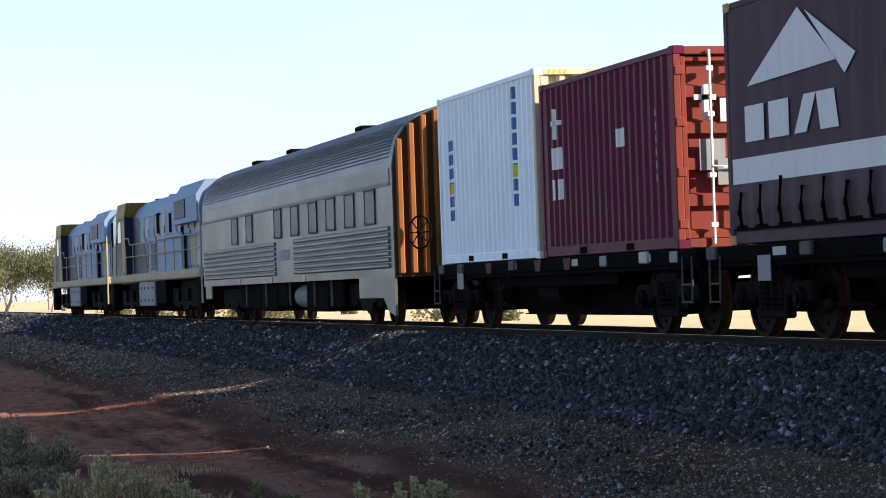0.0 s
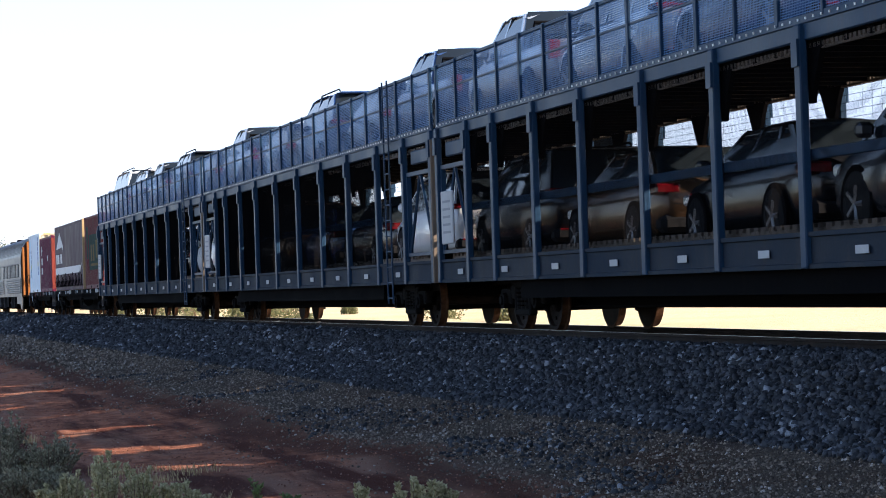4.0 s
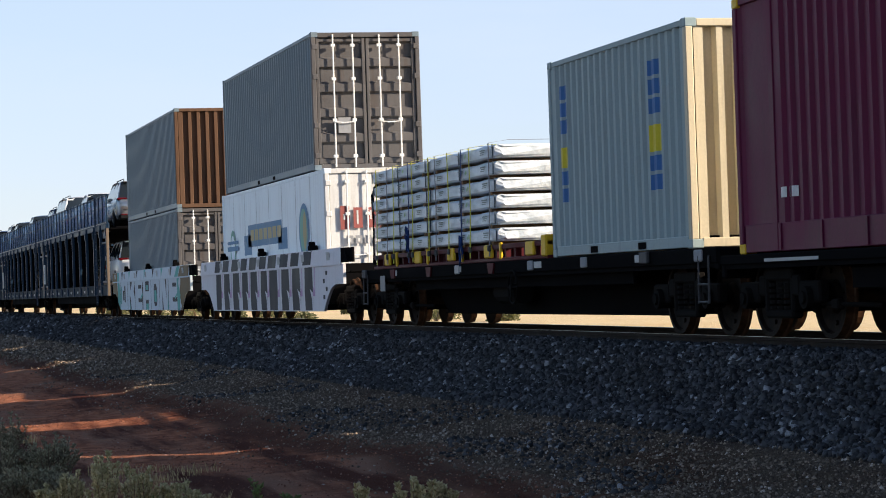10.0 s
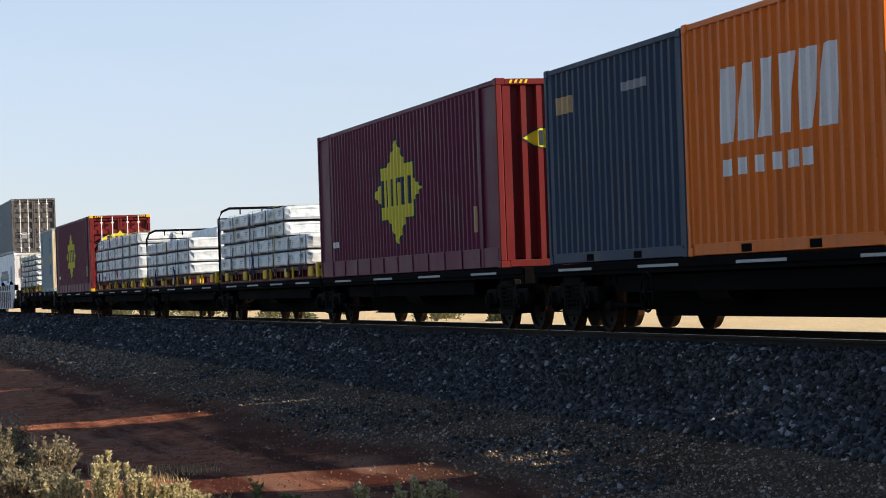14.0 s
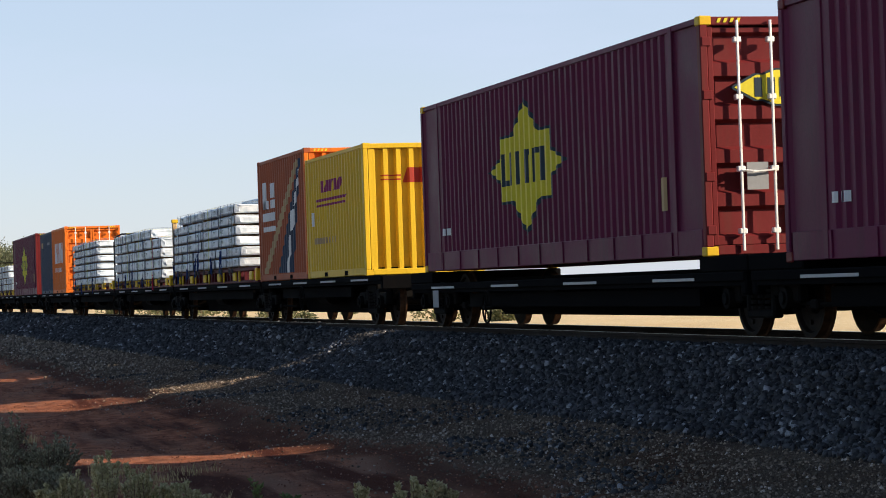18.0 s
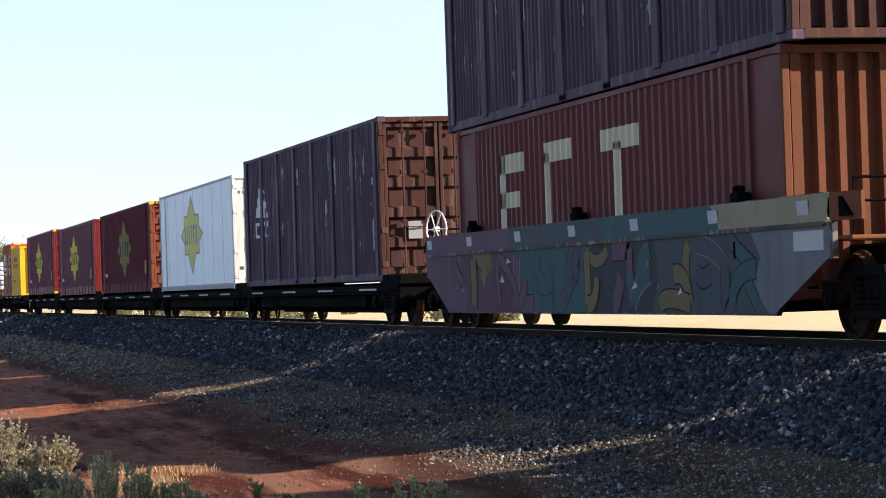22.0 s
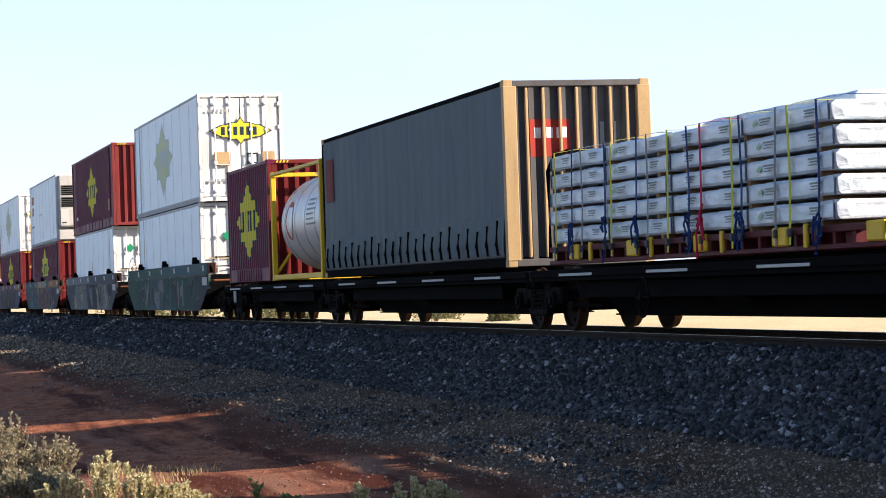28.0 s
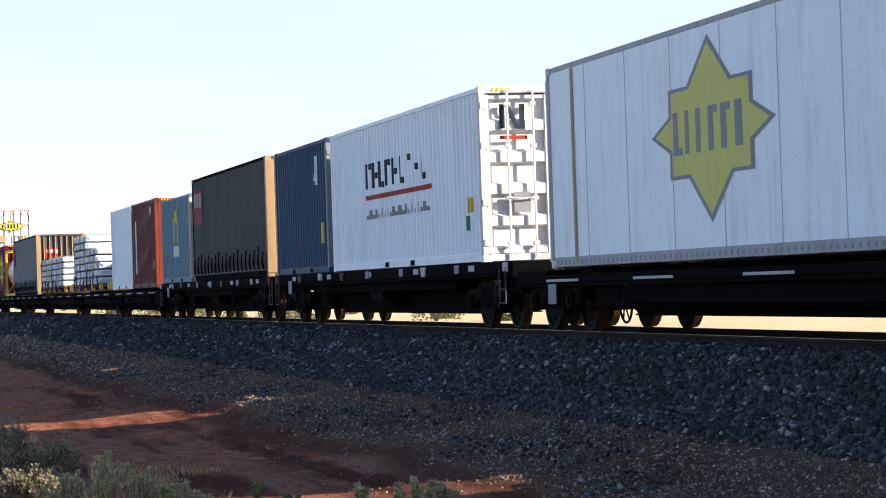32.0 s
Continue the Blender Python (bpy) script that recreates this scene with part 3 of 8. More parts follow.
    if plates:
        part("data_plate", cached("dplate", "data_plate", LOGO_GREY, lambda: Geo().box(-.2, .2, -.012, 0, -.15, .15, .006)), LOGO_GREY, w, "", pose(-L / 2 + 1.9, -1.225, deck - .28))
    return w


# ---------------------------------------------------------------- containers
def corr_profile(L, margin, pitch=.278, depth=.042):
    """Breakpoints (x, inset) of a trapezoidal side from 0 to L."""
    n = max(1, int((L - 2 * margin) / pitch))
    x0 = (L - n * pitch) / 2
    pts = [(margin, 0.0), (x0, 0.0)]
    for i in range(n):
        a = x0 + i * pitch
        pts += [(a + .27 * pitch, 0.0), (a + .46 * pitch, depth), (a + .81 * pitch, depth), (a + pitch, 0.0)]
    pts.append((L - margin, 0.0))
    out = [pts[0]]
    for p in pts[1:]:
        if p[0] > out[-1][0] + 1e-4:
            out.append(p)
    return out


def end_profile(deep):
    """Deep upright folds of an end wall, 2.28 wide."""
    pts = [(.04, 0.0)]
    for i in range(8):
        a = .08 + i * .265
        pts += [(a + .085, 0.0), (a + .12, deep), (a + .235, deep), (a + .265, 0.0)]
    return pts + [(2.24, 0.0)]


def clip_slab(poly, a, b):
    for lim, sgn in ((a, 1), (b, -1)):
        out = []
        for i, p in enumerate(poly):
            q = poly[(i + 1) % len(poly)]
            dp, dq = sgn * (p[0] - lim), sgn * (q[0] - lim)
            if dp >= 0:
                out.append(p)
            if (dp > 0 > dq) or (dp < 0 < dq):
                t = dp / (dp - dq)
                out.append((lim, p[1] + t * (q[1] - p[1])))
        poly = out
        if len(poly) < 3:
            return []
    return poly


def decal_geo(polys, prof, lift):
    """Paint that follows the folds of a side; local x from the front end, z from the base, facing -y."""
    g = Geo()
    xs, ds = [p[0] for p in prof], [p[1] for p in prof]
    for poly in polys:
        lo, hi = min(p[0] for p in poly), max(p[0] for p in poly)
        cuts = [lo] + [x for x in xs if lo < x < hi] + [hi]
        for a, b in zip(cuts, cuts[1:]):
            s = clip_slab(poly, a, b)
            if len(s) >= 3:
                g.add([(x, float(np.interp(x, xs, ds)) - lift, z) for x, z in s], [tuple(range(len(s)))])
    seen, at, v = {}, [], []
    for p in g.v:
        k = tuple(round(q, 4) for q in p)
        if k not in seen:
            seen[k] = len(v)
            v.append(p)
        at.append(seen[k])
    g.v, g.f = v, [q for q in (tuple(dict.fromkeys(at[i] for i in f)) for f in g.f) if len(q) > 2]
    return g


def rect(x0, x1, z0, z1, lean=0.0):
    return [(x0, z0), (x1, z0), (x1 + lean, z1), (x0 + lean, z1)]


STAR = [(0, 1), (.36, .5), (.68, .5), (.68, .2), (1, 0), (.68, -.2), (.68, -.5), (.36, -.5), (0, -1), (-.36, -.5), (-.68, -.5), (-.68, -.2), (-1, 0), (-.68, .2), (-.68, .5), (-.36, .5)]


def star_logo(cx, cz, w, h, fill=LOGO_YELLOW, edge=LOGO_DARK, ink=LOGO_DARK):
    """Eight-pointed badge with plain bars across it."""
    k = 1.09
    pieces = [(edge, [[(cx + k * w * x, cz + k * h * z) for x, z in STAR]]), (fill, [[(cx + w * x, cz + h * z) for x, z in STAR]])]
    bars = []
    for i, (a, b) in enumerate(((-.66, .09), (-.44, .07), (-.24, .08), (-.02, .09), (.2, .1), (.44, .12))):
        bars.append(rect(cx + w * a, cx + w * (a + b), cz - .26 * h, cz + .26 * h))
        if i == 0:
            bars.append(rect(cx + w * (a + b), cx + w * (a + .17), cz - .26 * h, cz - .17 * h))
        if i in (3, 4):
            bars.append(rect(cx + w * (a + b), cx + w * (a + .17), cz + .17 * h, cz + .26 * h))
    return pieces + [(ink, bars)]


def corner_block():
    g = Geo().box(-.089, .089, -.081, .081, -.059, .059, .012)
    return g


def container(u0, z0, L, H, label, side, end=None, rear="doors", posts=False, skirt=False, decals=(), end_decals=(), frame_mat=None, panel="corr", bars=GALV, corner=None, name="shipping_container", pitch=.278, mark_end=False):
    """Steel container; the front end leads, the rear end (+x) faces the camera. Local x from -L/2, near side at y=-1.22."""
    end = end or side
    frame_mat = frame_mat or side
    corner = corner or frame_mat
    c = thing(name, u0 + L / 2, z0, label, "container", "containers on the train")
    h, W = L / 2, 1.22
    # frame: posts and rails
    for x in (-1, 1):
        for s in (-1, 1):
            a, b = sorted((x * h, x * (h - .12)))
            y0, y1 = sorted((s * W, s * (W - .10)))
            m = end if x == 1 else frame_mat
            part("corner_post", cached(("post", x, s, L, H, m.name), "corner_post", m, lambda: Geo().box(a, b, y0, y1, .11, H - .11, .012)), m, c)
            for z in (.059, H - .059):
                part("corner_casting", cached(("cast", corner.name), "corner_casting", corner, corner_block), corner, c, "", pose(x * (h - .089), s * (W - .079), z))
    low = .34 if skirt else .16
    for s in (-1, 1):
        y0, y1 = sorted((s * (W - .012), s * (W - .09)))
        def rails():
            g = Geo().box(-h + .18, h - .18, y0, y1, 0.015, low, .008).box(-h + .18, h - .18, y0, y1, H - .09, H - .012, .008)
            if skirt:
                n = 10
                for i in range(n + 1):
                    x = -h + 1.3 + (L - 2.6) * i / n
                    g.box(x - .03, x + .03, min(s * (W - .012), s * (W + .008)), max(s * (W - .012), s * (W + .008)), .03, low - .01)
            elif panel == "corr":
                for x in (-1.05, 1.05):
                    g.box(x - .18, x + .18, min(s * (W - .012), s * (W - .02)), max(s * (W - .004), s * (W - .012)), .03, .13)
            return g
        part("side_rail", cached(("rails", s, L, H, skirt, panel), "side_rail", frame_mat, rails), frame_mat, c)
        if panel == "corr" and not skirt:
            for x in (-1.05, 1.05):
                part("fork_pocket", cached(("pocket", s), "fork_pocket", BLACK, lambda: Geo().box(-.16, .16, min(s * W, s * (W - .02)), max(s * W, s * (W - .02)), .035, .125)), BLACK, c, "", pose(x, s * -.0095, 0))
    # sides
    inset = 1.22 if posts else .12
    if panel == "corr":
        prof = corr_profile(L, inset, pitch)
        if posts:
            prof = [(.12, 0.0), (.2, .03), (1.06, .03), (1.08, 0.0)] + prof + [(L - 1.08, 0.0), (L - 1.06, .03), (L - .2, .03), (L - .12, 0.0)]
    else:
        prof = [(.12, 0.0), (L - .12, 0.0)]
    base = W - .02
    for s in (-1, 1):
        def sheet():
            rows = [[(x - h, s * (base - d), z) for x, d in prof] for z in (low - .01, H - .08)]
            g = Geo().sheet(rows)
            g.sheet([[(x - h, s * (base - d - .004), z) for x, d in prof] for z in (low - .01, H - .08)])
            return g
        part("side_panel", cached(("side", s, L, H, posts, panel, low, pitch), "side_panel", side, sheet), side, c)
        if panel in ("reefer", "curtain"):
            if panel == "reefer":
                for k in range(1, 8 if s < 0 else 1):
                    part("panel_seam", cached(("seam", s, H), "panel_seam", GRIME, lambda: Geo().box(-.008, .008, min(s * base, s * (base + .005)), max(s * base, s * (base + .005)), low, H - .1)), GRIME, c, "", pose(-h + L * k / 8, 0, 0))
                def slots():
                    g = Geo()
                    for k in range(int(L / .2)):
                        x = -h + .3 + .2 * k
                        g.box(x - .035, x + .035, min(s * base, s * (base + .012)), max(s * base, s * (base + .012)), .05, .11)
                    return g
                tagged(part("vent_strip", cached(("slots", s, L), "vent_strip", LOGO_GREY, slots), LOGO_GREY, c), kind="stuff")
    if posts:
        for s in (-1, 1):
            for x in (-h + 1.14, h - 1.14):
                part("side_post", cached(("spost", s, H, frame_mat.name), "side_post", frame_mat, lambda: Geo().box(-.07, .07, min(s * (W - .004), s * (W - .07)), max(s * (W - .004), s * (W - .07)), .02, H - .02, .008)), frame_mat, c, "", pose(x, 0, 0))
    # roof, floor, front
    def roof():
        p = corr_profile(L, .15, .42, .02)
        return Geo().sheet([[(x - h, y, H - .03 - d) for x, d in p] for y in (-W + .05, W - .05)]).box(-h + .12, h - .12, -W + .06, W - .06, H - .08, H - .06)
    part("roof_panel", cached(("roof", L, H), "roof_panel", frame_mat, roof), frame_mat, c)
    part("floor_panel", cached(("floor", L, low), "floor_panel", BLACK, lambda: Geo().box(-h + .1, h - .1, -W + .08, W - .08, .06, .16)), BLACK, c)
    def ends(x, deep):
        p = end_profile(deep)
        g = Geo().sheet([[(x * (h - .03 - d), y - 1.14, z) for y, d in p] for z in (.12, H - .1)])
        g.sheet([[(x * (h - .035 - d), y - 1.14, z) for y, d in p] for z in (.12, H - .1)])
        return g.box(min(x * h, x * (h - .1)), max(x * h, x * (h - .1)), -W + .15, W - .15, 0.012, .13, .01).box(min(x * h, x * (h - .1)), max(x * h, x * (h - .1)), -W + .15, W - .15, H - .11, H - .012, .01)
    part("front_panel", cached(("endw", -1, L, H), "front_panel", end, lambda: ends(-1, .045)), end, c)
    if rear == "corr":
        part("rear_panel", cached(("endw", 1, L, H), "rear_panel", end, lambda: ends(1, .11)), end, c)
    else:
        part("door_sill", cached(("sill", L), "door_sill", end, lambda: Geo().box(h - .12, h - .004, -W + .15, W - .15, .012, .13, .01)), end, c)
        part("door_header", cached(("header", L, H), "door_header", end, lambda: Geo().box(h - .12, h - .004, -W + .15, W - .15, H - .12, H - .012, .01)), end, c)
        for s in (-1, 1):
            y0, y1 = sorted((s * .012, s * 1.11))
            def door():
                g = Geo()
                x = h - .05
                if rear == "smooth":
                    return g.box(x - .06, x + .012, y0, y1, .14, H - .13, .012)
                n = 5
                seg = (H - .28) / n
                rows = []
                for i in range(n):
                    a = .14 + i * seg
                    for z, d in ((a, 0), (a + .18 * seg, 0), (a + .26 * seg, .075), (a + .8 * seg, .075), (a + .88 * seg, 0)):
                        rows.append([(x - d, y, z) for y in (y0 + .02, y1 - .02)])
                rows.append([(x, y, H - .14) for y in (y0 + .02, y1 - .02)])
                g.sheet(rows).sheet([[(p[0] - .012, p[1], p[2]) for p in r] for r in rows])
                return g.box(x - .05, x + .014, y0, y0 + .07, .13, H - .13, .008).box(x - .05, x + .014, y1 - .07, y1, .13, H - .13, .008)
            d = part("door", cached(("door", s, L, H, rear), "door", end, door), end, c)
            for k, yy in enumerate((.30, .74)):
                yb = s * yy
                def bar():
                    g = Geo().tube([(h + .03, yb, .06), (h + .03, yb, H - .06)], .019, 7)
                    for z in (.3, H * .36, H * .66, H - .3):
                        g.box(h - .04, h + .045, yb - .05, yb + .05, z - .035, z + .035, .01)
                    g.tube([(h + .055, yb, 1.05 - .0), (h + .06, yb + s * .3 * (1 - 2 * k), 1.03)], .012, 5)
                    return g
                part("locking_bar", cached(("bar", s, k, L, H), "locking_bar", bars, bar), bars, d)
            for z in (.32, .98, H - .98, H - .32):
                part("hinge", cached(("hinge", s, end.name), "hinge", end, lambda: Geo().box(-.05, .012, -.06, .06, -.06, .06, .01)), end, d, "", pose(h, s * 1.14, z))
        if rear == "doors":
            part("door_plate", cached(("dp", L), "door_plate", LOGO_GREY, lambda: Geo().box(-.004, .004, -.14, .14, -.17, .17)), LOGO_GREY, c, "", pose(h + .006, -.52, .98))
    if mark_end:
        for s in (-1, 1):
            for k in range(4):
                y = s * (.72 + .085 * k)
                part("hazard_stripe", cached("hz", "hazard_stripe", LOGO_YELLOW, lambda: Geo().prism([(-.02, -.028), (.02, -.028), (.045, .028), (.005, .028)], "x", 0, .004)), LOGO_YELLOW, c, "", pose(h + .001, y, H - .058))
    for k, (m, polys) in enumerate(decals):
        for poly in polys:
            g = decal_geo([poly], prof, .004 + .003 * k)
            g.v = [(x - h, y - base, z) for x, y, z in g.v]
            part("painted_badge", g, m, c)
    flat = {"smooth": -.01, "doors": .03}.get(rear, .0)
    p = [(y, d + .03) for y, d in end_profile(.11)] if rear == "corr" else [(0, flat), (2.28, flat)]
    for k, (m, polys) in enumerate(end_decals):
        for poly in polys:
            g = decal_geo([poly], p, .006 + .004 * k)
            g.v = [(h - y, x - 1.14, z) for x, y, z in g.v]
            part("painted_mark", g, m, c)
    return c


def end_badge(z, w=.78, h=.34):
    cx = 1.14
    d = [(-1, 0), (-.62, .45), (-.5, .45), (-.3, .62), (-.12, .62), (0, 1), (.12, .62), (.3, .62), (.5, .45), (.62, .45), (1, 0), (.62, -.45), (.5, -.45), (.3, -.62), (.12, -.62), (0, -1), (-.12, -.62), (-.3, -.62), (-.5, -.45), (-.62, -.45)]
    out = [(LOGO_DARK, [[(cx + 1.08 * w * a, z + 1.12 * h * b) for a, b in d]]), (LOGO_YELLOW, [[(cx + w * a, z + h * b) for a, b in d]])]
    out.append((LOGO_DARK, [rect(cx + w * a, cx + w * (a + .13), z - .12, z + .12) for a in (-.66, -.44, -.24, -.02, .2, .42)]))
    return out


# ---------------------------------------------------------------- wells
def well_wagon(u0, u1, mat, label, bogies, style, brake=False):
    """Double-stack well: two deep side walls with a folded top lip, open ends over the bogies."""
    L, mid = u1 - u0, (u0 + u1) / 2
    w = thing("well_wagon", mid, 0, label, "railway wagon", "freight wagons")
    h = L / 2
    if style == "round":
        arch = [(h, .86), (h - .75, .86), (h - 1.05, .82), (h - 1.35, .74), (h - 1.6, .62), (h - 1.82, .49), (h - 1.98, .38), (h - 2.1, .29)]
        outline = [(-p[0], p[1]) for p in arch[::-1]] + [(-h, 1.27), (h, 1.27)] + arch
    else:
        outline = [(-h + 1.45, .285), (-h + .78, .84), (-h, .90), (-h, 1.29), (h - .08, 1.29), (h - .08, .90), (h - 1.0, .88), (h - 1.75, .285)]
    for s in (-1, 1):
        y0, y1 = sorted((s * 1.42, s * 1.36))
        part("side_wall", Geo().prism(outline, "y", y0, y1), mat, w)
        lip = [(s * 1.45, 1.25), (s * 1.45, 1.28), (s * 1.42, 1.61), (s * 1.27, 1.61), (s * 1.27, 1.53), (s * 1.36, 1.25)]
        e = .28 if style != "round" else .12
        part("top_lip", Geo().prism(lip, "x", -h + .05, h - e), mat, w)
        for x in (-8.72, -6.0, -3.1, -.28, 2.5, 5.45, 8.25) if s < 0 else ():
            part("lip_plate", cached("lip_plate", "lip_plate", REFLECT, lambda: Geo().box(-.16, .16, -.006, .006, -.09, .09, .003)), REFLECT, w, "", pose(x, s * 1.444, 1.45, s * -5, 0, 0))
        for x in (-6.1, -.3, 6.1):
            part("guide_block", cached("guide", "guide_block", BLACK, lambda: Geo().box(-.14, .14, -.09, .09, 0, .12, .02).box(-.05, .05, -.09, .05, .1, .2, .02)), BLACK, w, "", pose(x, s * 1.33, 1.605))
    for i in range(9):
        part("floor_beam", cached("floor_beam", "floor_beam", BLACK, lambda: Geo().box(-.12, .12, -1.38, 1.38, .31, .435)), BLACK, w, "", pose(-h + 2.6 + (L - 5.2) * i / 8, 0, 0))
    for s in (-1, 1):
        a, b = sorted((s * (h - 2.4), s * (h + .25)))
        pm = BLACK if style == "round" else RUST
        part("draft_sill", Geo().box(a, b, -.45, .45, .82, 1.06, .03), BLACK, w)
        part("end_bulkhead", Geo().box(min(s * (h - 2.4), s * (h - 2.3)), max(s * (h - 2.4), s * (h - 2.3)), -1.35, 1.35, .45, 1.3, .02), BLACK, w)
        c0, c1 = sorted((s * (h - .5), s * (h + .12)))
        part("end_platform", Geo().box(c0, c1, -1.3, 1.3, 1.08, 1.14, .02), pm, w)
        part("end_gusset", Geo().prism([(s * (h - .1), -1.44), (s * (h + .42), -1.3), (s * (h + .42), -1.26), (s * (h - .1), -1.36)], "z", 1.3, 1.6), pm, w)
        g = Geo().prism([(s * (h - .25), 1.34), (s * (h + .3), 1.34), (s * (h + .12), 1.55), (s * (h - .25), 1.55)], "y", -1.4, -1.34)
        part("end_bracket", g, BLACK, w)
        part("coupler", cached(("wcoupler", s), "coupler", BOGIE, lambda: coupler_geo(s)), BOGIE, w, "", pose(s * h, 0, 0))
        g = Geo().tube([(s * (h + .1), -1.25, 1.18), (s * (h + .1), -1.25, 1.75), (s * (h + .1), 1.25, 1.75), (s * (h + .1), 1.25, 1.18)], .018, 5).tube([(s * (h + .1), -1.25, 1.5), (s * (h + .1), 1.25, 1.5)], .016, 5)
        if style != "round":
            part("hand_rail", g, BLACK, w)
    for b in bogies:
        add_bogie(w, b - mid)
    if brake:
        part("hand_brake_wheel", cached("hbw2", "hand_brake_wheel", GALV, lambda: spoked_wheel(.33)), GALV, w, "", pose(-h - .1, -1.2, 1.75, 0, 0, 18))
    return w


def spray(w, polys, mat, lip=False, lift=0.0, name="sprayed_shape"):
    """Flat sprayed shapes on the near wall, or on the lip above it."""
    for p in polys:
        part(name, Geo().add([(x, -1.4535 + .03 * max(0.0, z - 1.28) / .33 - lift if lip else -1.4235 - lift, z) for x, z in p], [tuple(range(len(p)))]), mat, w)


def spray_counters(w, x0, n, step):
    """Big pale block shapes told apart by their dark gaps and teal fills."""
    r = random.Random(8)
    for i in range(n):
        a = x0 + step * i
        d = step
        kind = (0, 1, 2, 3, 4, 5, 2)[i % 7]
        dark, teal = [], []
        if kind == 0:
            dark += [rect(a + d * .55, a + d * .7, .55, 1.12), rect(a + d * .35, a + d * .52, .62, .95)]
            teal += [rect(a + d * .05, a + d * .2, .5, 1.1)]
        elif kind == 1:
            dark += [[(a + d * .28, .30), (a + d * .5, .30), (a + d * .38, .72), (a + d * .28, .78)], [(a + d * .34, 1.27), (a + d * .62, 1.27), (a + d * .42, .92)], [(a + d * .82, .92), (a + d * 1.0, 1.2), (a + d * 1.0, .62)]]
            teal += [[(a + d * .28, .32), (a + d * .4, .32), (a + d * .3, .6)]]
        elif kind == 2:
            dark += [rect(a + d * .42, a + d * .82, 1.0, 1.12), rect(a + d * .42, a + d * .9, .55, .68), [(a + d * .92, .3), (a + d, .3), (a + d, 1.24), (a + d * .9, 1.05)]]
            teal += [[(a + d * .72, .62), (a + d * .98, .78), (a + d * .98, .86), (a + d * .66, .68)]]
        elif kind == 3:
            dark += [rect(a + d * .36, a + d * .72, .3, .62), rect(a + d * .32, a + d * .76, .9, 1.22)]
            teal += [rect(a + d * .4, a + d * .7, .3, .5), rect(a + d * .38, a + d * .68, .94, 1.1)]
        elif kind == 4:
            dark += [[(a + d * .34, .55), (a + d * .42, .42), (a + d * .64, .42), (a + d * .72, .55), (a + d * .72, .98), (a + d * .62, 1.12), (a + d * .42, 1.12), (a + d * .34, .98)]]
            teal += [rect(a + d * .4, a + d * .66, .55, .92)]
        else:
            dark += [[(a + d * .3, .3), (a + d * .44, .3), (a + d * .3, .9)], [(a + d * .62, 1.25), (a + d * .78, 1.25), (a + d * .76, .62)]]
            teal += [[(a + d * .86, .3), (a + d, .3), (a + d * .96, .9)]]
        dark += [rect(a - .03, a + .035, .31, 1.25, r.uniform(-.05, .05))]
        spray(w, dark, SPRAY_DARK, lift=.001)
        spray(w, teal, SPRAY_TEAL, lift=.003)
        spray(w, [[(a + d * .2, 1.6), (a + d * .42, 1.6), (a + d * r.uniform(.25, .36), 1.3)]], SPRAY_TEAL if i % 2 else SPRAY_DARK, True, .002)


SPRAY_TEAL = paint("sprayed_teal", (.14, .40, .36), .6, var=.25, streak=.2)
SPRAY_BROWN = paint("sprayed_brown", (.20, .15, .085), .65, var=.3, streak=.3)
SPRAY_PINK = paint("sprayed_pink", (.50, .32, .50), .6, var=.15)
SPRAY_PALE = paint("sprayed_pale", (.56, .63, .68), .6, var=.1, streak=.15)
SPRAY_DARK = paint("sprayed_dark", (.045, .047, .052), .6, var=.2, streak=.2)
SPRAY_WHITE = paint("sprayed_white", (.66, .65, .68), .6, var=.08, streak=.15)
w1 = well_wagon(126.1, 145.3, SPRAY_PALE, "pale teal sprayed double-stack well wagon carrying two grey containers", (127.0, 144.5), "round")
spray_counters(w1, -7.4, 7, 2.06)
spray(w1, [[(-9.55, .88), (-9.0, .86), (-8.5, .72), (-8.15, .75), (-8.35, 1.26), (-9.55, 1.26)], [(7.9, .3), (8.6, .78), (9.5, .88), (9.5, 1.26), (7.6, 1.26), (7.35, .8), (7.6, .5)]], SPRAY_BROWN, lift=.001)
spray(w1, [[(-9.5, 1.29), (-7.9, 1.29), (-8.1, 1.6), (-9.5, 1.6)], [(7.3, 1.29), (9.4, 1.29), (9.4, 1.6), (7.6, 1.6)]], SPRAY_BROWN, True)
spray(w1, [[(-8.15, .55), (-7.55, .3), (-7.4, .75), (-7.7, 1.26), (-8.2, 1.26)], [(6.9, .3), (7.35, .3), (7.5, .75), (7.1, 1.1), (7.3, 1.26), (6.8, 1.26)]], SPRAY_TEAL, lift=.002)
spray(w1, [[(-8.1, 1.29), (-7.5, 1.29), (-7.7, 1.6), (-8.2, 1.6)], [(6.5, 1.29), (7.2, 1.29), (7.5, 1.6), (6.9, 1.6)]], SPRAY_TEAL, True, .002)
w2 = well_wagon(147.4, 166.7, SPRAY_WHITE, "white and dark grey sprayed double-stack well wagon", (148.2, 165.7), "round")
rw = random.Random(21)
a = -6.95
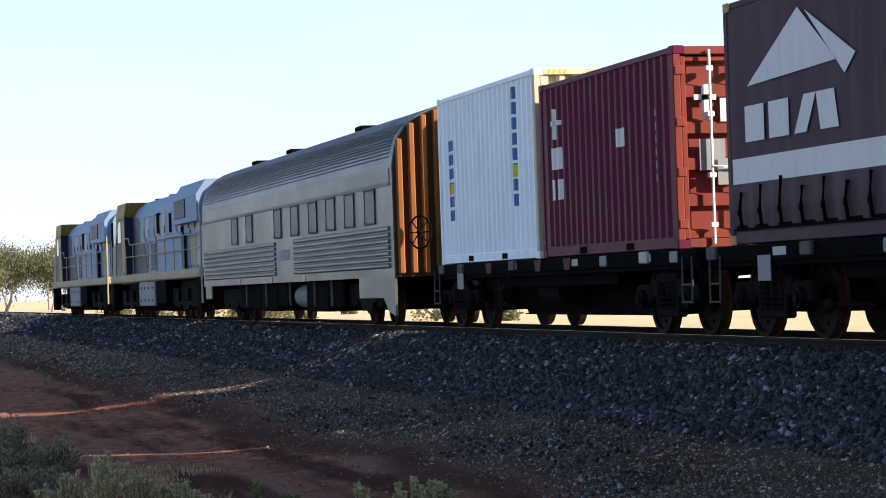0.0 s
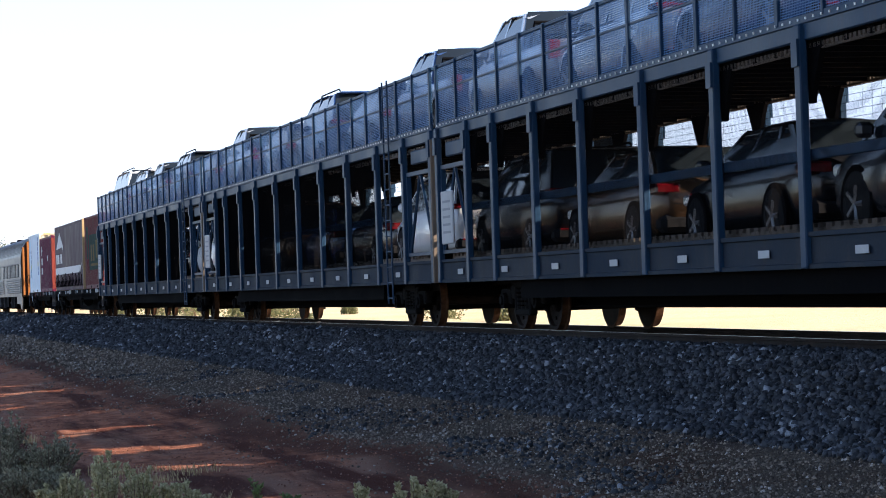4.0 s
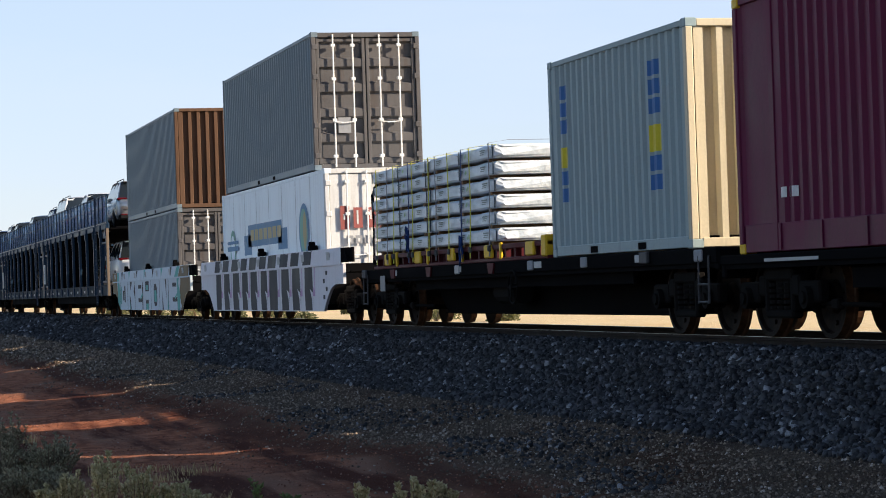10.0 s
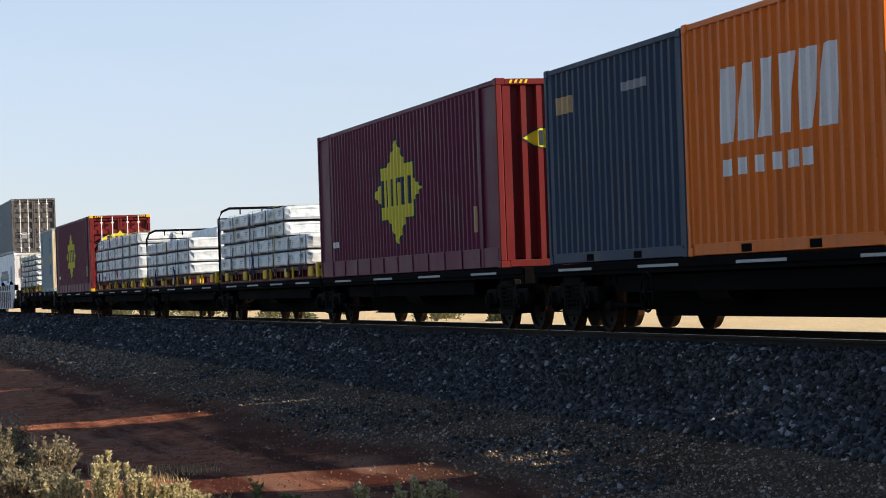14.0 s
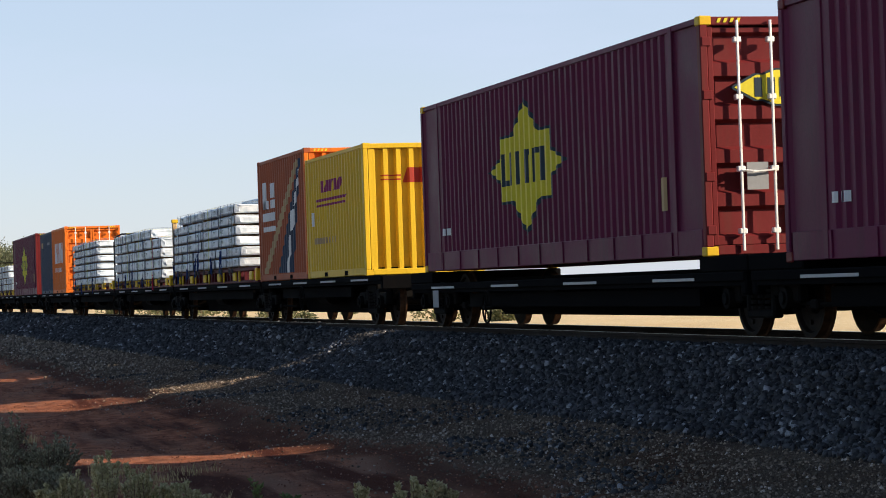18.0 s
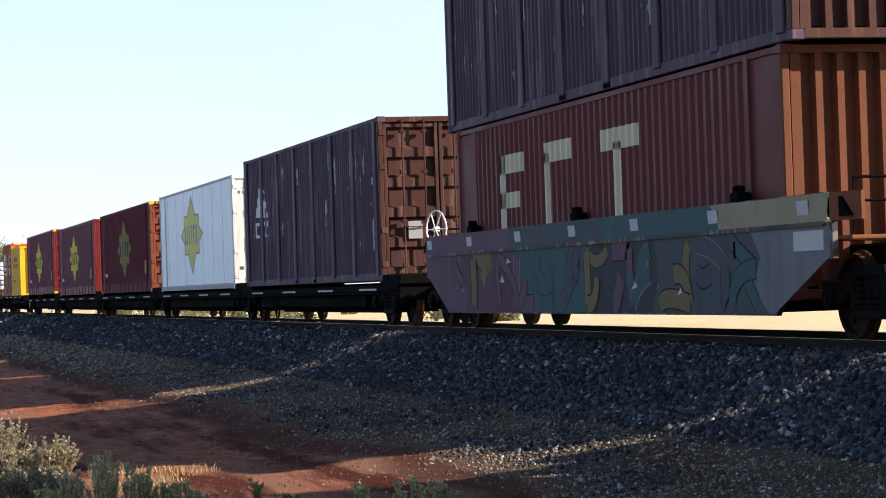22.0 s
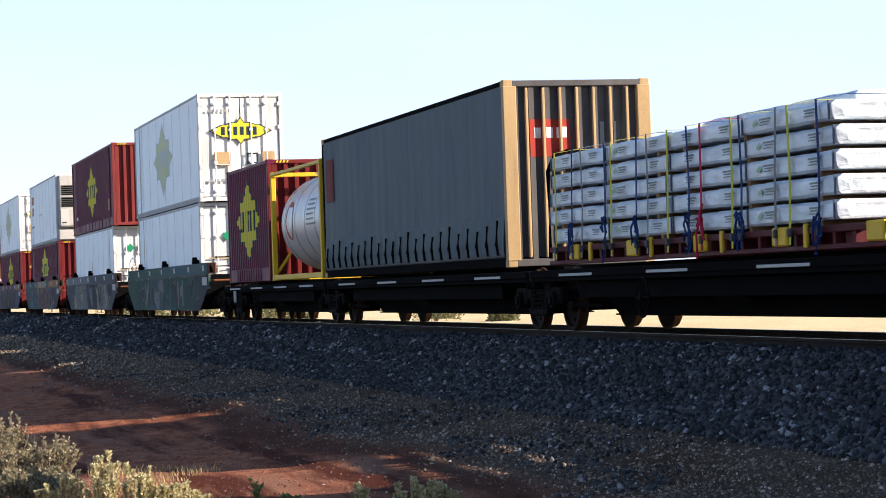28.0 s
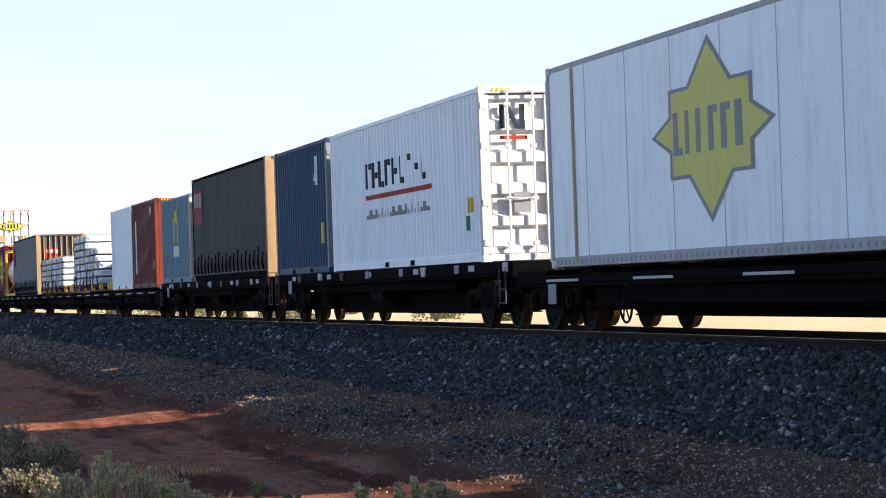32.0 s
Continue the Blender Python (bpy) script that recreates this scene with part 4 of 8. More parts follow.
while a < 6.5:
    d = rw.uniform(.75, 1.0)
    b = min(a + d, 7.05)
    spray(w2, [[(a, .31), (b, .31), (b + .05, .8), (b, 1.25), (a, 1.25), (a - .06, .75)]], SPRAY_DARK)
    spray(w2, [[(a - .1, 1.3), (b - .02, 1.3), (b + .04, 1.6), (a - .05, 1.6)]], SPRAY_DARK, True)
    c = b + .02
    spray(w2, [[(c, .62), (c + .28, .62), (c + .30, 1.25), (c + .24, 1.25), (c + .22, .74), (c + .12, .82), (c + .04, .72)]], SPRAY_PINK, lift=.002)
    if rw.random() < .6:
        spray(w2, [[(c - .3, .78), (c, .7), (c, .3), (c - .06, .3), (c - .1, .55)], [(c - .35, 1.6), (c - .05, 1.6), (c - .1, 1.38), (c - .2, 1.5)]], SPRAY_WHITE, lift=.002)
    a = b + rw.uniform(.35, .62)
spray(w2, [rect(7.55 + .28 * (k % 2), 7.75 + .28 * (k % 2), .55 + .17 * k, .64 + .17 * k) for k in range(4)], SPRAY_DARK, lift=.001)
container(129.45, .44, 12.19, 2.92, "grey corrugated container low in the well, doors closed", GREYBOX, DARKGREY, "doors")
container(129.45, 3.365, 12.19, 3.03, "grey corrugated container stacked on top, brown end wall", GREYBOX, paint("brown_end_paint", (.105, .06, .036), .6, var=.3, streak=.5), "corr")
CTW = 2.28
oval = [(math.cos(a), math.sin(a)) for a in (2 * math.pi * i / 20 for i in range(20))]
container(150.2, .44, 13.9, 2.92, "white refrigerated container with blue banner and leaf badge", WHITE, WHITE_END, "smooth", panel="reefer",
          decals=[(FADED_BLUE, [rect(3.9, 8.6, 1.45, 2.0), rect(3.3, 4.4, 1.25, 1.75), rect(8.1, 9.3, 1.3, 1.8)]), (FADED_GOLD, [rect(4.3 + .62 * i, 4.78 + .62 * i, 1.6, 1.87) for i in range(7)]),
                  (FADED_BLUE, [[(11.4 + .62 * x, 1.65 + .62 * z) for x, z in oval]]), (FADED_GREEN, [[(11.35 + .45 * x, 1.65 + .5 * z) for x, z in oval]]), (FADED_GOLD, [[(11.5 + .2 * x, 1.65 + .42 * z) for x, z in oval]]), (FADED_GREEN, [[(1.6 + .42 * x, 1.45 + .5 * z) for x, z in oval]]), (WHITE, [[(1.6 + .3 * x, 1.45 + .36 * z) for x, z in oval]]), (FADED_BLUE, [rect(.75, 2.5, 1.4, 1.52), rect(.75, 2.5, 1.58, 1.66)])],
          end_decals=[(WORN_RED, [rect(.24 + .29 * i, .44 + .29 * i, 1.62 - .03 * (i == 0), 2.06 + .04 * (i == 0)) for i in range(7)]), (WHITE_END, [rect(.31 + .29 * i, .35 + .29 * i, 1.70 if i % 2 else 1.80, 2.0 if i % 3 else 1.92) for i in range(7)]), (LOGO_GREY, [rect(.36 + .2 * i, .51 + .2 * i, 1.28, 1.46) for i in range(9)]), (WHITE_END, [rect(.41 + .2 * i, .46 + .2 * i, 1.32, 1.40) for i in range(9)]), (YELLOW, [rect(1.85, 2.05, .7, .95)])])
container(150.9, 3.365, 12.19, 3.03, "grey corrugated container on a white one, doors closed", GREYBOX, DARKGREY, "doors", posts=False)

# five-unit double-stack well set
def old_spray(name, col):
    return paint("old_spray_" + name, col, .7, var=.35, streak=.45, streak_col=[.35 * c + .015 for c in col], spec=.08)


OLD = {n: old_spray(n, [1.35 * q for q in c]) for n, c in dict(mauve=(.092, .055, .075), plum=(.082, .038, .056), teal=(.04, .072, .075), green=(.028, .06, .048), ochre=(.12, .094, .045), orange=(.2, .10, .045),
                                           blue=(.033, .05, .10), sky=(.065, .115, .145), slate=(.052, .058, .066), charcoal=(.034, .036, .04), grey=(.12, .12, .125), sand=(.2, .17, .11), pale=(.36, .36, .36), dark=(.014, .015, .018)).items()}
# for each wagon: fields along the wall and along the lip (share of the length, colour), stroke colours
FIELDS = [
    ([(.14, "mauve"), (.18, "plum"), (.2, "teal"), (.16, "charcoal"), (.2, "slate"), (.12, "grey")], [(.3, "mauve"), (.25, "slate"), (.25, "teal"), (.2, "sand")], ("teal", "mauve", "ochre", "slate")),
    ([(.22, "mauve"), (.09, "teal"), (.14, "slate"), (.12, "charcoal"), (.2, "slate"), (.11, "mauve"), (.12, "blue")], [(.12, "teal"), (.2, "mauve"), (.06, "orange"), (.44, "plum"), (.18, "orange")], ("charcoal", "plum", "slate", "charcoal", "ochre")),
    ([(.08, "slate"), (.27, "teal"), (.07, "orange"), (.05, "blue"), (.24, "ochre"), (.09, "sky"), (.2, "charcoal")], [(.08, "slate"), (.27, "teal"), (.06, "orange"), (.22, "sand"), (.08, "teal"), (.29, "orange")], ("mauve", "sky", "teal", "plum")),
    ([(.2, "slate"), (.25, "grey"), (.2, "charcoal"), (.2, "grey"), (.15, "slate")], [(.5, "grey"), (.5, "slate")], ("grey", "charcoal", "sand", "slate")),
    ([(.3, "green"), (.3, "teal"), (.25, "green"), (.15, "charcoal")], [(.5, "green"), (.5, "teal")], ("green", "grey", "charcoal")),
]


def wall_span(x):
    """Lower edge of the slanted wall at x."""
    return float(np.interp(x, (-9.07, -8.3, -7.62, 7.3, 8.07, 9.0), (.92, .86, .30, .30, .90, .92)))


def tags(w, n):
    """Old graffiti: fields of colour, then letter-like strokes with pale or dark outlines along the near wall of a well."""
    r = random.Random(40 + n)
    wall, lip, strokes = FIELDS[n]
    for row, top in ((wall, False), (lip, True)):
        x, prev = -9.0, [(-9.0, z) for z in ((1.3, 1.45, 1.6) if top else (.3, .62, .95, 1.25))]
        for share, col in row:
            x = min(8.92, x + share * 18.0)
            nxt = [(min(8.92, x + (r.uniform(-.3, .3) if x < 8.9 else 0)), z) for _, z in prev]
            poly = prev + nxt[::-1]
            if not top:
                poly = [(px, max(pz, wall_span(px) + .01)) for px, pz in poly]
                if px_cut := [q for q in (-7.62, 7.3) if min(p[0] for p in prev) < q < max(p[0] for p in nxt)]:
                    poly = poly + [(px_cut[0], .31)]
            spray(w, [poly], OLD[col], top, .0, "colour_field")
            prev = nxt
    lift = 0
    x = -7.2
    while x < 6.4:
        wd = r.uniform(.9, 1.45)
        fill = OLD[r.choice(strokes)]
        spots = [(x + wd * a, .42 + .74 * b) for a, b in ((.12, 0), (.12, 1), (.9, 0), (.9, 1), (.5, .5), (.15, .5), (.9, .55))]
        for k in range(3):
            (x0, z0), (x2, z2) = r.sample(spots, 2)
            x1, z1 = (x0 + x2) / 2 + r.uniform(-.35, .35), (z0 + z2) / 2 + r.uniform(-.3, .3)
            pts = [((1 - t) ** 2 * x0 + 2 * t * (1 - t) * x1 + t * t * x2, min(1.18, max(.42, (1 - t) ** 2 * z0 + 2 * t * (1 - t) * z1 + t * t * z2))) for t in (0, .17, .33, .5, .67, .83, 1)]
            wide = r.uniform(.08, .17)
            lift = (lift + 1) % 3
            line = OLD["dark"] if r.random() < .7 else OLD["grey"]
            for ww, m, y, name in ((wide + r.uniform(.012, .03), line, -1.4262 - .002 * lift, "sprayed_outline"), (wide, fill, -1.4272 - .002 * lift, "sprayed_shape")):
                row = []
                for q in range(7):
                    (ax, az), (bx, bz) = pts[max(0, q - 1)], pts[min(6, q + 1)]
                    d = math.hypot(bx - ax, bz - az) or 1
                    nx, nz = -(bz - az) / d * ww, (bx - ax) / d * ww
                    row.append([(pts[q][0] + nx, y, min(1.25, max(.31, pts[q][1] + nz))), (pts[q][0] - nx, y, min(1.25, max(.31, pts[q][1] - nz)))])
                part(name, Geo().sheet(row), m, w)
        x += wd * r.uniform(.85, 1.2)
    for k in range(7):
        # small drips, scratches and overspray
        px, pz = r.uniform(-7, 7), r.uniform(.5, 1.1)
        spray(w, [[(px, pz), (px + r.uniform(.03, .3), pz + r.uniform(-.05, .05)), (px + r.uniform(.02, .2), pz + r.uniform(.06, .12))]], OLD[r.choice(("pale", "dark", "sand"))], False, .009)
    part("ladder_slot", cached("lslot", "ladder_slot", BLACK, lambda: Geo().box(-.03, .03, -1.433, -1.42, -.1, .1)), BLACK, w, "", pose(6.1, 0, 1.05))
    part("data_plate", cached("wplate", "data_plate", REFLECT, lambda: Geo().box(-.42, .42, -1.436, -1.42, -.11, .11, .004)), REFLECT, w, "", pose(8.35, 0, 1.1))


PITCH = 21.65
for i, (mat, lab) in enumerate(((GRAFFITI[0], "mauve and teal"), (GRAFFITI[1], "plum and navy"), (GRAFFITI[2], "teal and ochre"), (GRAFFITI[3], "grey and violet"), (GRAFFITI[4], "green"))):
    a = 433.7 + PITCH * i
    ww = well_wagon(a, a + 18.15, mat, "double-stack well wagon covered in dirty %s graffiti" % lab, (a - .05, a + 18.1), "slant", i in (0, 1, 4))
    tags(ww, i)


def maroon48(u0, z0, label, rear="doors", H=2.9, side=MAROON, end=MAROON_END, skirt=True, logo_x=None, badge=True, L=14.63, stripe=False, cz=None, pair=True):
    cx = logo_x or L / 2
    d = star_logo(cx, cz or 1.55, 1.98, 1.0, DULL_STAR if side is MAROON_OLD else LOGO_YELLOW)
    d += [(LOGO_WHITE, [rect(1.35 + .16 * k, 1.45 + .16 * k, .62, .74) for k in range(3)]), (OCHRE, [rect(L - 1.75, L - 1.5, .62, 1.05)])]
    if stripe:
        d.append((paint("mauve_stripe", (.15, .045, .085), .55), [rect(.2, L - .2, 1.22, 1.42)]))
    return container(u0, z0, L, H, label, side, end, rear, posts=True, skirt=skirt, decals=d, end_decals=end_badge(2.08) if badge else (), corner=YELLOW if rear == "doors" else end, mark_end=True)


ST = .44
container(435.3, ST, 14.7, 2.92, "brown-red corrugated container with pale block shapes on its side", BROWNRED, ORANGE_RUST, "corr", posts=True,
          decals=[(CREAM, [rect(2.6, 2.95, 1.0, 2.35), rect(2.6, 3.9, 2.05, 2.35), rect(2.6, 3.6, 1.5, 1.75), rect(5.0, 5.35, .9, 2.25), rect(5.0, 6.4, 2.1, 2.4), rect(8.4, 8.8, .9, 2.2), rect(7.8, 9.5, 2.1, 2.4)])])


PEELED = paint("peeled_pale_metal", (.33, .36, .36), .6, var=.3)
PLUM_DOOR = paint("dark_rusty_door", (.05, .022, .018), .6, var=.4, streak=.6, streak_col=(.2, .13, .08))


def plum_box(u0, z0, label, mirror=False, rear="doors", end=None):
    """Dark plum box with broad side posts, peeling paint and a white peaked badge."""
    L = 15.6
    x = 12.2 if mirror else 2.2
    d = [(LOGO_WHITE, [[(x - .75, 1.72), (x + .66, 1.68), (x + .2, 2.62), (x + .1, 2.7)], [(x + .76, 1.72), (x + 1.0, 1.6), (x + .32, 2.55)], rect(x - .75, x - .25, 1.5, 1.58), rect(x - .75, x - .66, 1.2, 1.58), rect(x - .75, x - .25, 1.2, 1.28), rect(x - .12, x + .3, 1.5, 1.58), rect(x - .12, x + .3, 1.35, 1.42), rect(x - .12, x + .3, 1.2, 1.28), [(x + .42, 1.58), (x + .52, 1.58), (x + .68, 1.2), (x + .6, 1.2)], [(x + .72, 1.2), (x + .62, 1.2), (x + .86, 1.58), (x + .94, 1.58)]])]
    r = random.Random(int(u0))
    scars = []
    for k in range(46):
        sx, sz = (r.uniform(.3, L - .3) if k < 30 else r.uniform(L - 2.8, L - .2)), r.uniform(.5, 2.6)
        w, h = r.uniform(.02, .065), min(2.8 - sz, r.uniform(.1, .75))
        scars.append([(sx, sz), (sx + w * .8, sz + h * .08), (sx + w * .5, sz + h * .4), (sx + w * 1.2, sz + h * .62), (sx + w * .7, sz + h), (sx + w * .2, sz + h * .9), (sx - w * .25, sz + h * .55), (sx + w * .15, sz + h * .3)])
    d.append((PEELED, scars))
    H = 2.98 if mirror else 3.2
    c = container(u0, z0, L, H, label, PLUM, end or PLUM_DOOR, rear, decals=d, pitch=.2, bars=PLUM_DOOR)
    for k in range(8):
        px = -L / 2 + .35 + (L - .7) * k / 7
        part("side_post", cached(("plum_post", H), "side_post", PLUM, lambda: Geo().box(-.13, .13, -1.235, -1.19, .1, H - .08, .012)), PLUM, c, "", pose(px, 0, 0))
    return c


plum_box(434.75, 3.365, "dark plum container with peeling paint and white peaked badge on top", True, "corr", paint("worn_brown_end", (.065, .028, .022), .65, var=.4, streak=.7, streak_col=(.17, .09, .05)))


def white_reefer(u0, z0, label, L=14.3, H=2.95, logo=True, rear="smooth", decals=(), end_decals=(), tape=True):
    d = list(decals)
    if logo:
        d = (star_logo(L * .47, 1.62, 2.0, 1.06, FADED_STAR, FADED_EDGE, FADED_EDGE) if z0 > 3 else star_logo(L * .47, 1.62, 2.0, 1.06, PALE_STAR, LOGO_GREY, LOGO_GREY)) + d
    d.append((OCHRE, [rect(1.18, 1.3, .1, H - .1)] if tape else [rect(L - 1.35, L - 1.22, .1, H - .1)]))
    c = container(u0, z0, L, H, label, WHITE, WHITE_END, rear, panel="reefer", decals=d, end_decals=end_decals, frame_mat=RAILGREY, corner=WHITE_END)
    if rear == "smooth":
        part("end_grating", cached(("grating", L), "end_grating", GALV, lambda: Geo().tube([(-L / 2 - .35, -1.1, .1), (-L / 2 - .35, -1.1, 2.8), (-L / 2 - .02, -1.15, 2.85)], .03, 6).tube([(-L / 2 - .02, -1.15, 1.5), (-L / 2 - .35, -1.1, 1.5)], .025, 6).tube([(-L / 2 - .02, -1.15, .15), (-L / 2 - .35, -1.1, 1.5), (-L / 2 - .02, -1.15, 2.7)], .02, 6)), GALV, c)
    return c


YOU = [(LOGO_GREY, [rect(.2 + .17 * k, .31 + .17 * k, .55, .64) for k in range(11)] + [rect(.2 + .12 * k, .27 + .12 * k, 2.55, 2.62) for k in range(6)]), (OCHRE, [rect(.35, .8, 1.0, 1.4), rect(1.75, 2.1, 1.0, 1.4)]), (LOGO_DARK, [rect(1.3, 1.62, 1.05, 1.1), rect(1.3, 1.62, 1.32, 1.37), rect(1.3, 1.35, 1.05, 1.37), rect(1.57, 1.62, 1.05, 1.37)])]
maroon48(456.95, ST, "unseen maroon container that shades the ground past the last wagon, low in the well", "corr", 2.92, skirt=False, cz=1.75)
white_reefer(456.9, 3.365, "white refrigerated container with yellow star badge on a maroon one", 14.5, 3.05, end_decals=end_badge(2.0, .85, .36) + YOU)
maroon48(478.6, ST, "maroon container with yellow star badge and a pale stripe", "corr", 2.92, skirt=False, badge=False, stripe=True, cz=1.75)
reef = white_reefer(478.7, 3.365, "white refrigerated container with cooling machinery at the rear", 13.9, 3.05, logo=False, rear="none", decals=[(LOGO_RED, [rect(.9, 2.1, 2.1, 2.5), rect(1.0, 2.0, 1.55, 1.95)]), (LOGO_GREY, [rect(5.1, 5.14, .3, 1.5), rect(6.4, 6.44, .3, 1.5), rect(5.1, 6.44, 1.46, 1.5), rect(.8, 2.2, .95, 1.05)])])


COOLER = paint("grimy_off_white", (.44, .43, .40), .5, var=.2, streak=.5, streak_col=(.16, .14, .12))


def cooling_unit(parent, h, H):
    g = Geo().box(h - .02, h + .42, -1.12, 1.12, .62, H - .08, .06)
    u = part("cooling_unit", g, COOLER, parent, "white refrigeration unit")
    for z0 in (1.52, 2.05):
        part("grille", Geo().box(h + .42, h + .435, -1.0, -.3, z0, z0 + .46), DARKGREY, u, "black louvred grille")
        for k in range(5):
            part("grille_slat", cached("gslat", "grille_slat", BLACK, lambda: Geo().box(0, .03, -.35, .35, -.02, .02)), BLACK, u, "", pose(h + .435, -.65, z0 + .06 + .085 * k, 0, 30, 0))
    part("service_panel", Geo().box(h + .42, h + .436, -.22, 1.0, 1.5, 2.6, .01), COOLER, u)
    part("display", Geo().box(h + .436, h + .442, -.05, .35, 2.1, 2.3), LOGO_DARK, u)
    part("lower_panel", Geo().box(h + .42, h + .436, -1.05, 1.05, .7, 1.42, .01), COOLER, u)
    for y in (-.9, .1, .5):
        part("vent", cached("vent", "vent", LOGO_DARK, lambda: Geo().box(0, .006, -.1, .1, -.03, .03)), LOGO_DARK, u, "", pose(h + .437, y, .82))
    part("base_frame", Geo().box(h - .02, h + .4, -1.15, 1.15, .05, .5, .03), COOLER, parent)


cooling_unit(reef, 13.9 / 2, 3.05)
tri = [(LOGO_RED, [[(5.9, .55), (6.15, .55), (6.3, 1.9)], [(6.35, .55), (6.6, .55), (6.32, 1.9)]])]
white_reefer(500.7, ST, "white refrigerated container with red peak badge, low in the well", 13.7, 2.92, logo=False, tape=False, decals=tri,
             end_decals=[(LOGO_GREEN, [[(.40, 2.1), (.55, 2.27), (.70, 2.1), (.55, 1.93)]]), (YELLOW, [[(1.0 + .2 * x, 2.05 + .2 * z) for x, z in oval]]), (OCHRE, [rect(.15, 2.1, 1.28, 1.33), rect(.9, 1.15, 1.22, 1.4)]), (LOGO_GREY, [rect(1.3 + .13 * k, 1.38 + .13 * k, 1.4, 1.48) for k in range(6)] + [rect(1.5 + .12 * k, 1.58 + .12 * k, 2.2, 2.3) for k in range(5)])])
maroon48(500.2, 3.365, "unseen maroon container that shades the ground past the last wagon on a white one", "corr", 3.05, badge=False, end=paint("maroon_end_paint", (.17, .03, .028), .55))
white_reefer(522.0, ST, "white refrigerated container low in a green sprayed well wagon", 13.8, 2.92, logo=False, end_decals=[(LOGO_GREEN, [[(.55, 1.95), (.7, 2.1), (.85, 1.95), (.7, 1.8)]]), (OCHRE, [rect(.15, 2.1, 1.3, 1.34)])])
white_reefer(521.6, 3.365, "white refrigerated container with pale yellow star badge, stacked on top", 14.4, 3.08, end_decals=end_badge(2.0, .85, .36) + YOU)

# ---------------------------------------------------------------- boxes on the flat wagons
D = 1.11
flat_wagon(-42.9, -29.3, D, (-41.7, -30.9), "black container wagon carrying a white and a maroon container", brake=-38.0, steps=(-42.6, -29.6))
container(-42.3, D, 6.06, 2.9, "white corrugated twenty-foot container with upright blue lettering bars", WHITE, CREAM, "corr",
          decals=[(LOGO_BLUE, [rect(.62, .9, .75 + .24 * k, .93 + .24 * k) for k in range(6)] + [rect(4.55, 4.9, .85 + .24 * k, 1.04 + .24 * k) for k in range(8)]), (LOGO_YELLOW, [rect(4.55, 4.9, 1.3, 1.5), rect(.62, .9, 1.2, 1.38)])], mark_end=True)
container(-36.0, D, 6.06, 2.6, "maroon twenty-foot container with white block badge, doors closed", MAROON, paint("rust_red_door", (.19, .04, .028), .6, streak=.5), "doors",
          decals=[(LOGO_WHITE, [rect(.6, .78, 1.75, 2.2), rect(.45, .95, 1.95, 2.02), rect(.5, .95, 1.3, 1.62), rect(.45, .62, .85, 1.15), rect(.75, .95, .85, 1.15), rect(3.6, 3.95, 1.45, 1.7)]), (LOGO_GREY, [rect(5.15, 5.3, .9 + .17 * k, 1.0 + .17 * k) for k in range(6)])],
          end_decals=[(LOGO_WHITE, [rect(.3, .4, 1.65, 2.1), rect(.2, .5, 1.9, 1.97), rect(.55, .85, 1.62, 1.92), rect(.95, 1.05, 1.62, 1.92), rect(1.12, 1.22, 1.62, 1.92)]), (LOGO_GREY, [rect(.25, .6, 1.0, 1.4)])])
flat_wagon(-28.9, -8.4, D, (-27.2, -10.3), "black container wagon carrying a curtain-sided and a brown-red container", brake=-16.2, steps=(-28.6, -8.9), stripes=10)


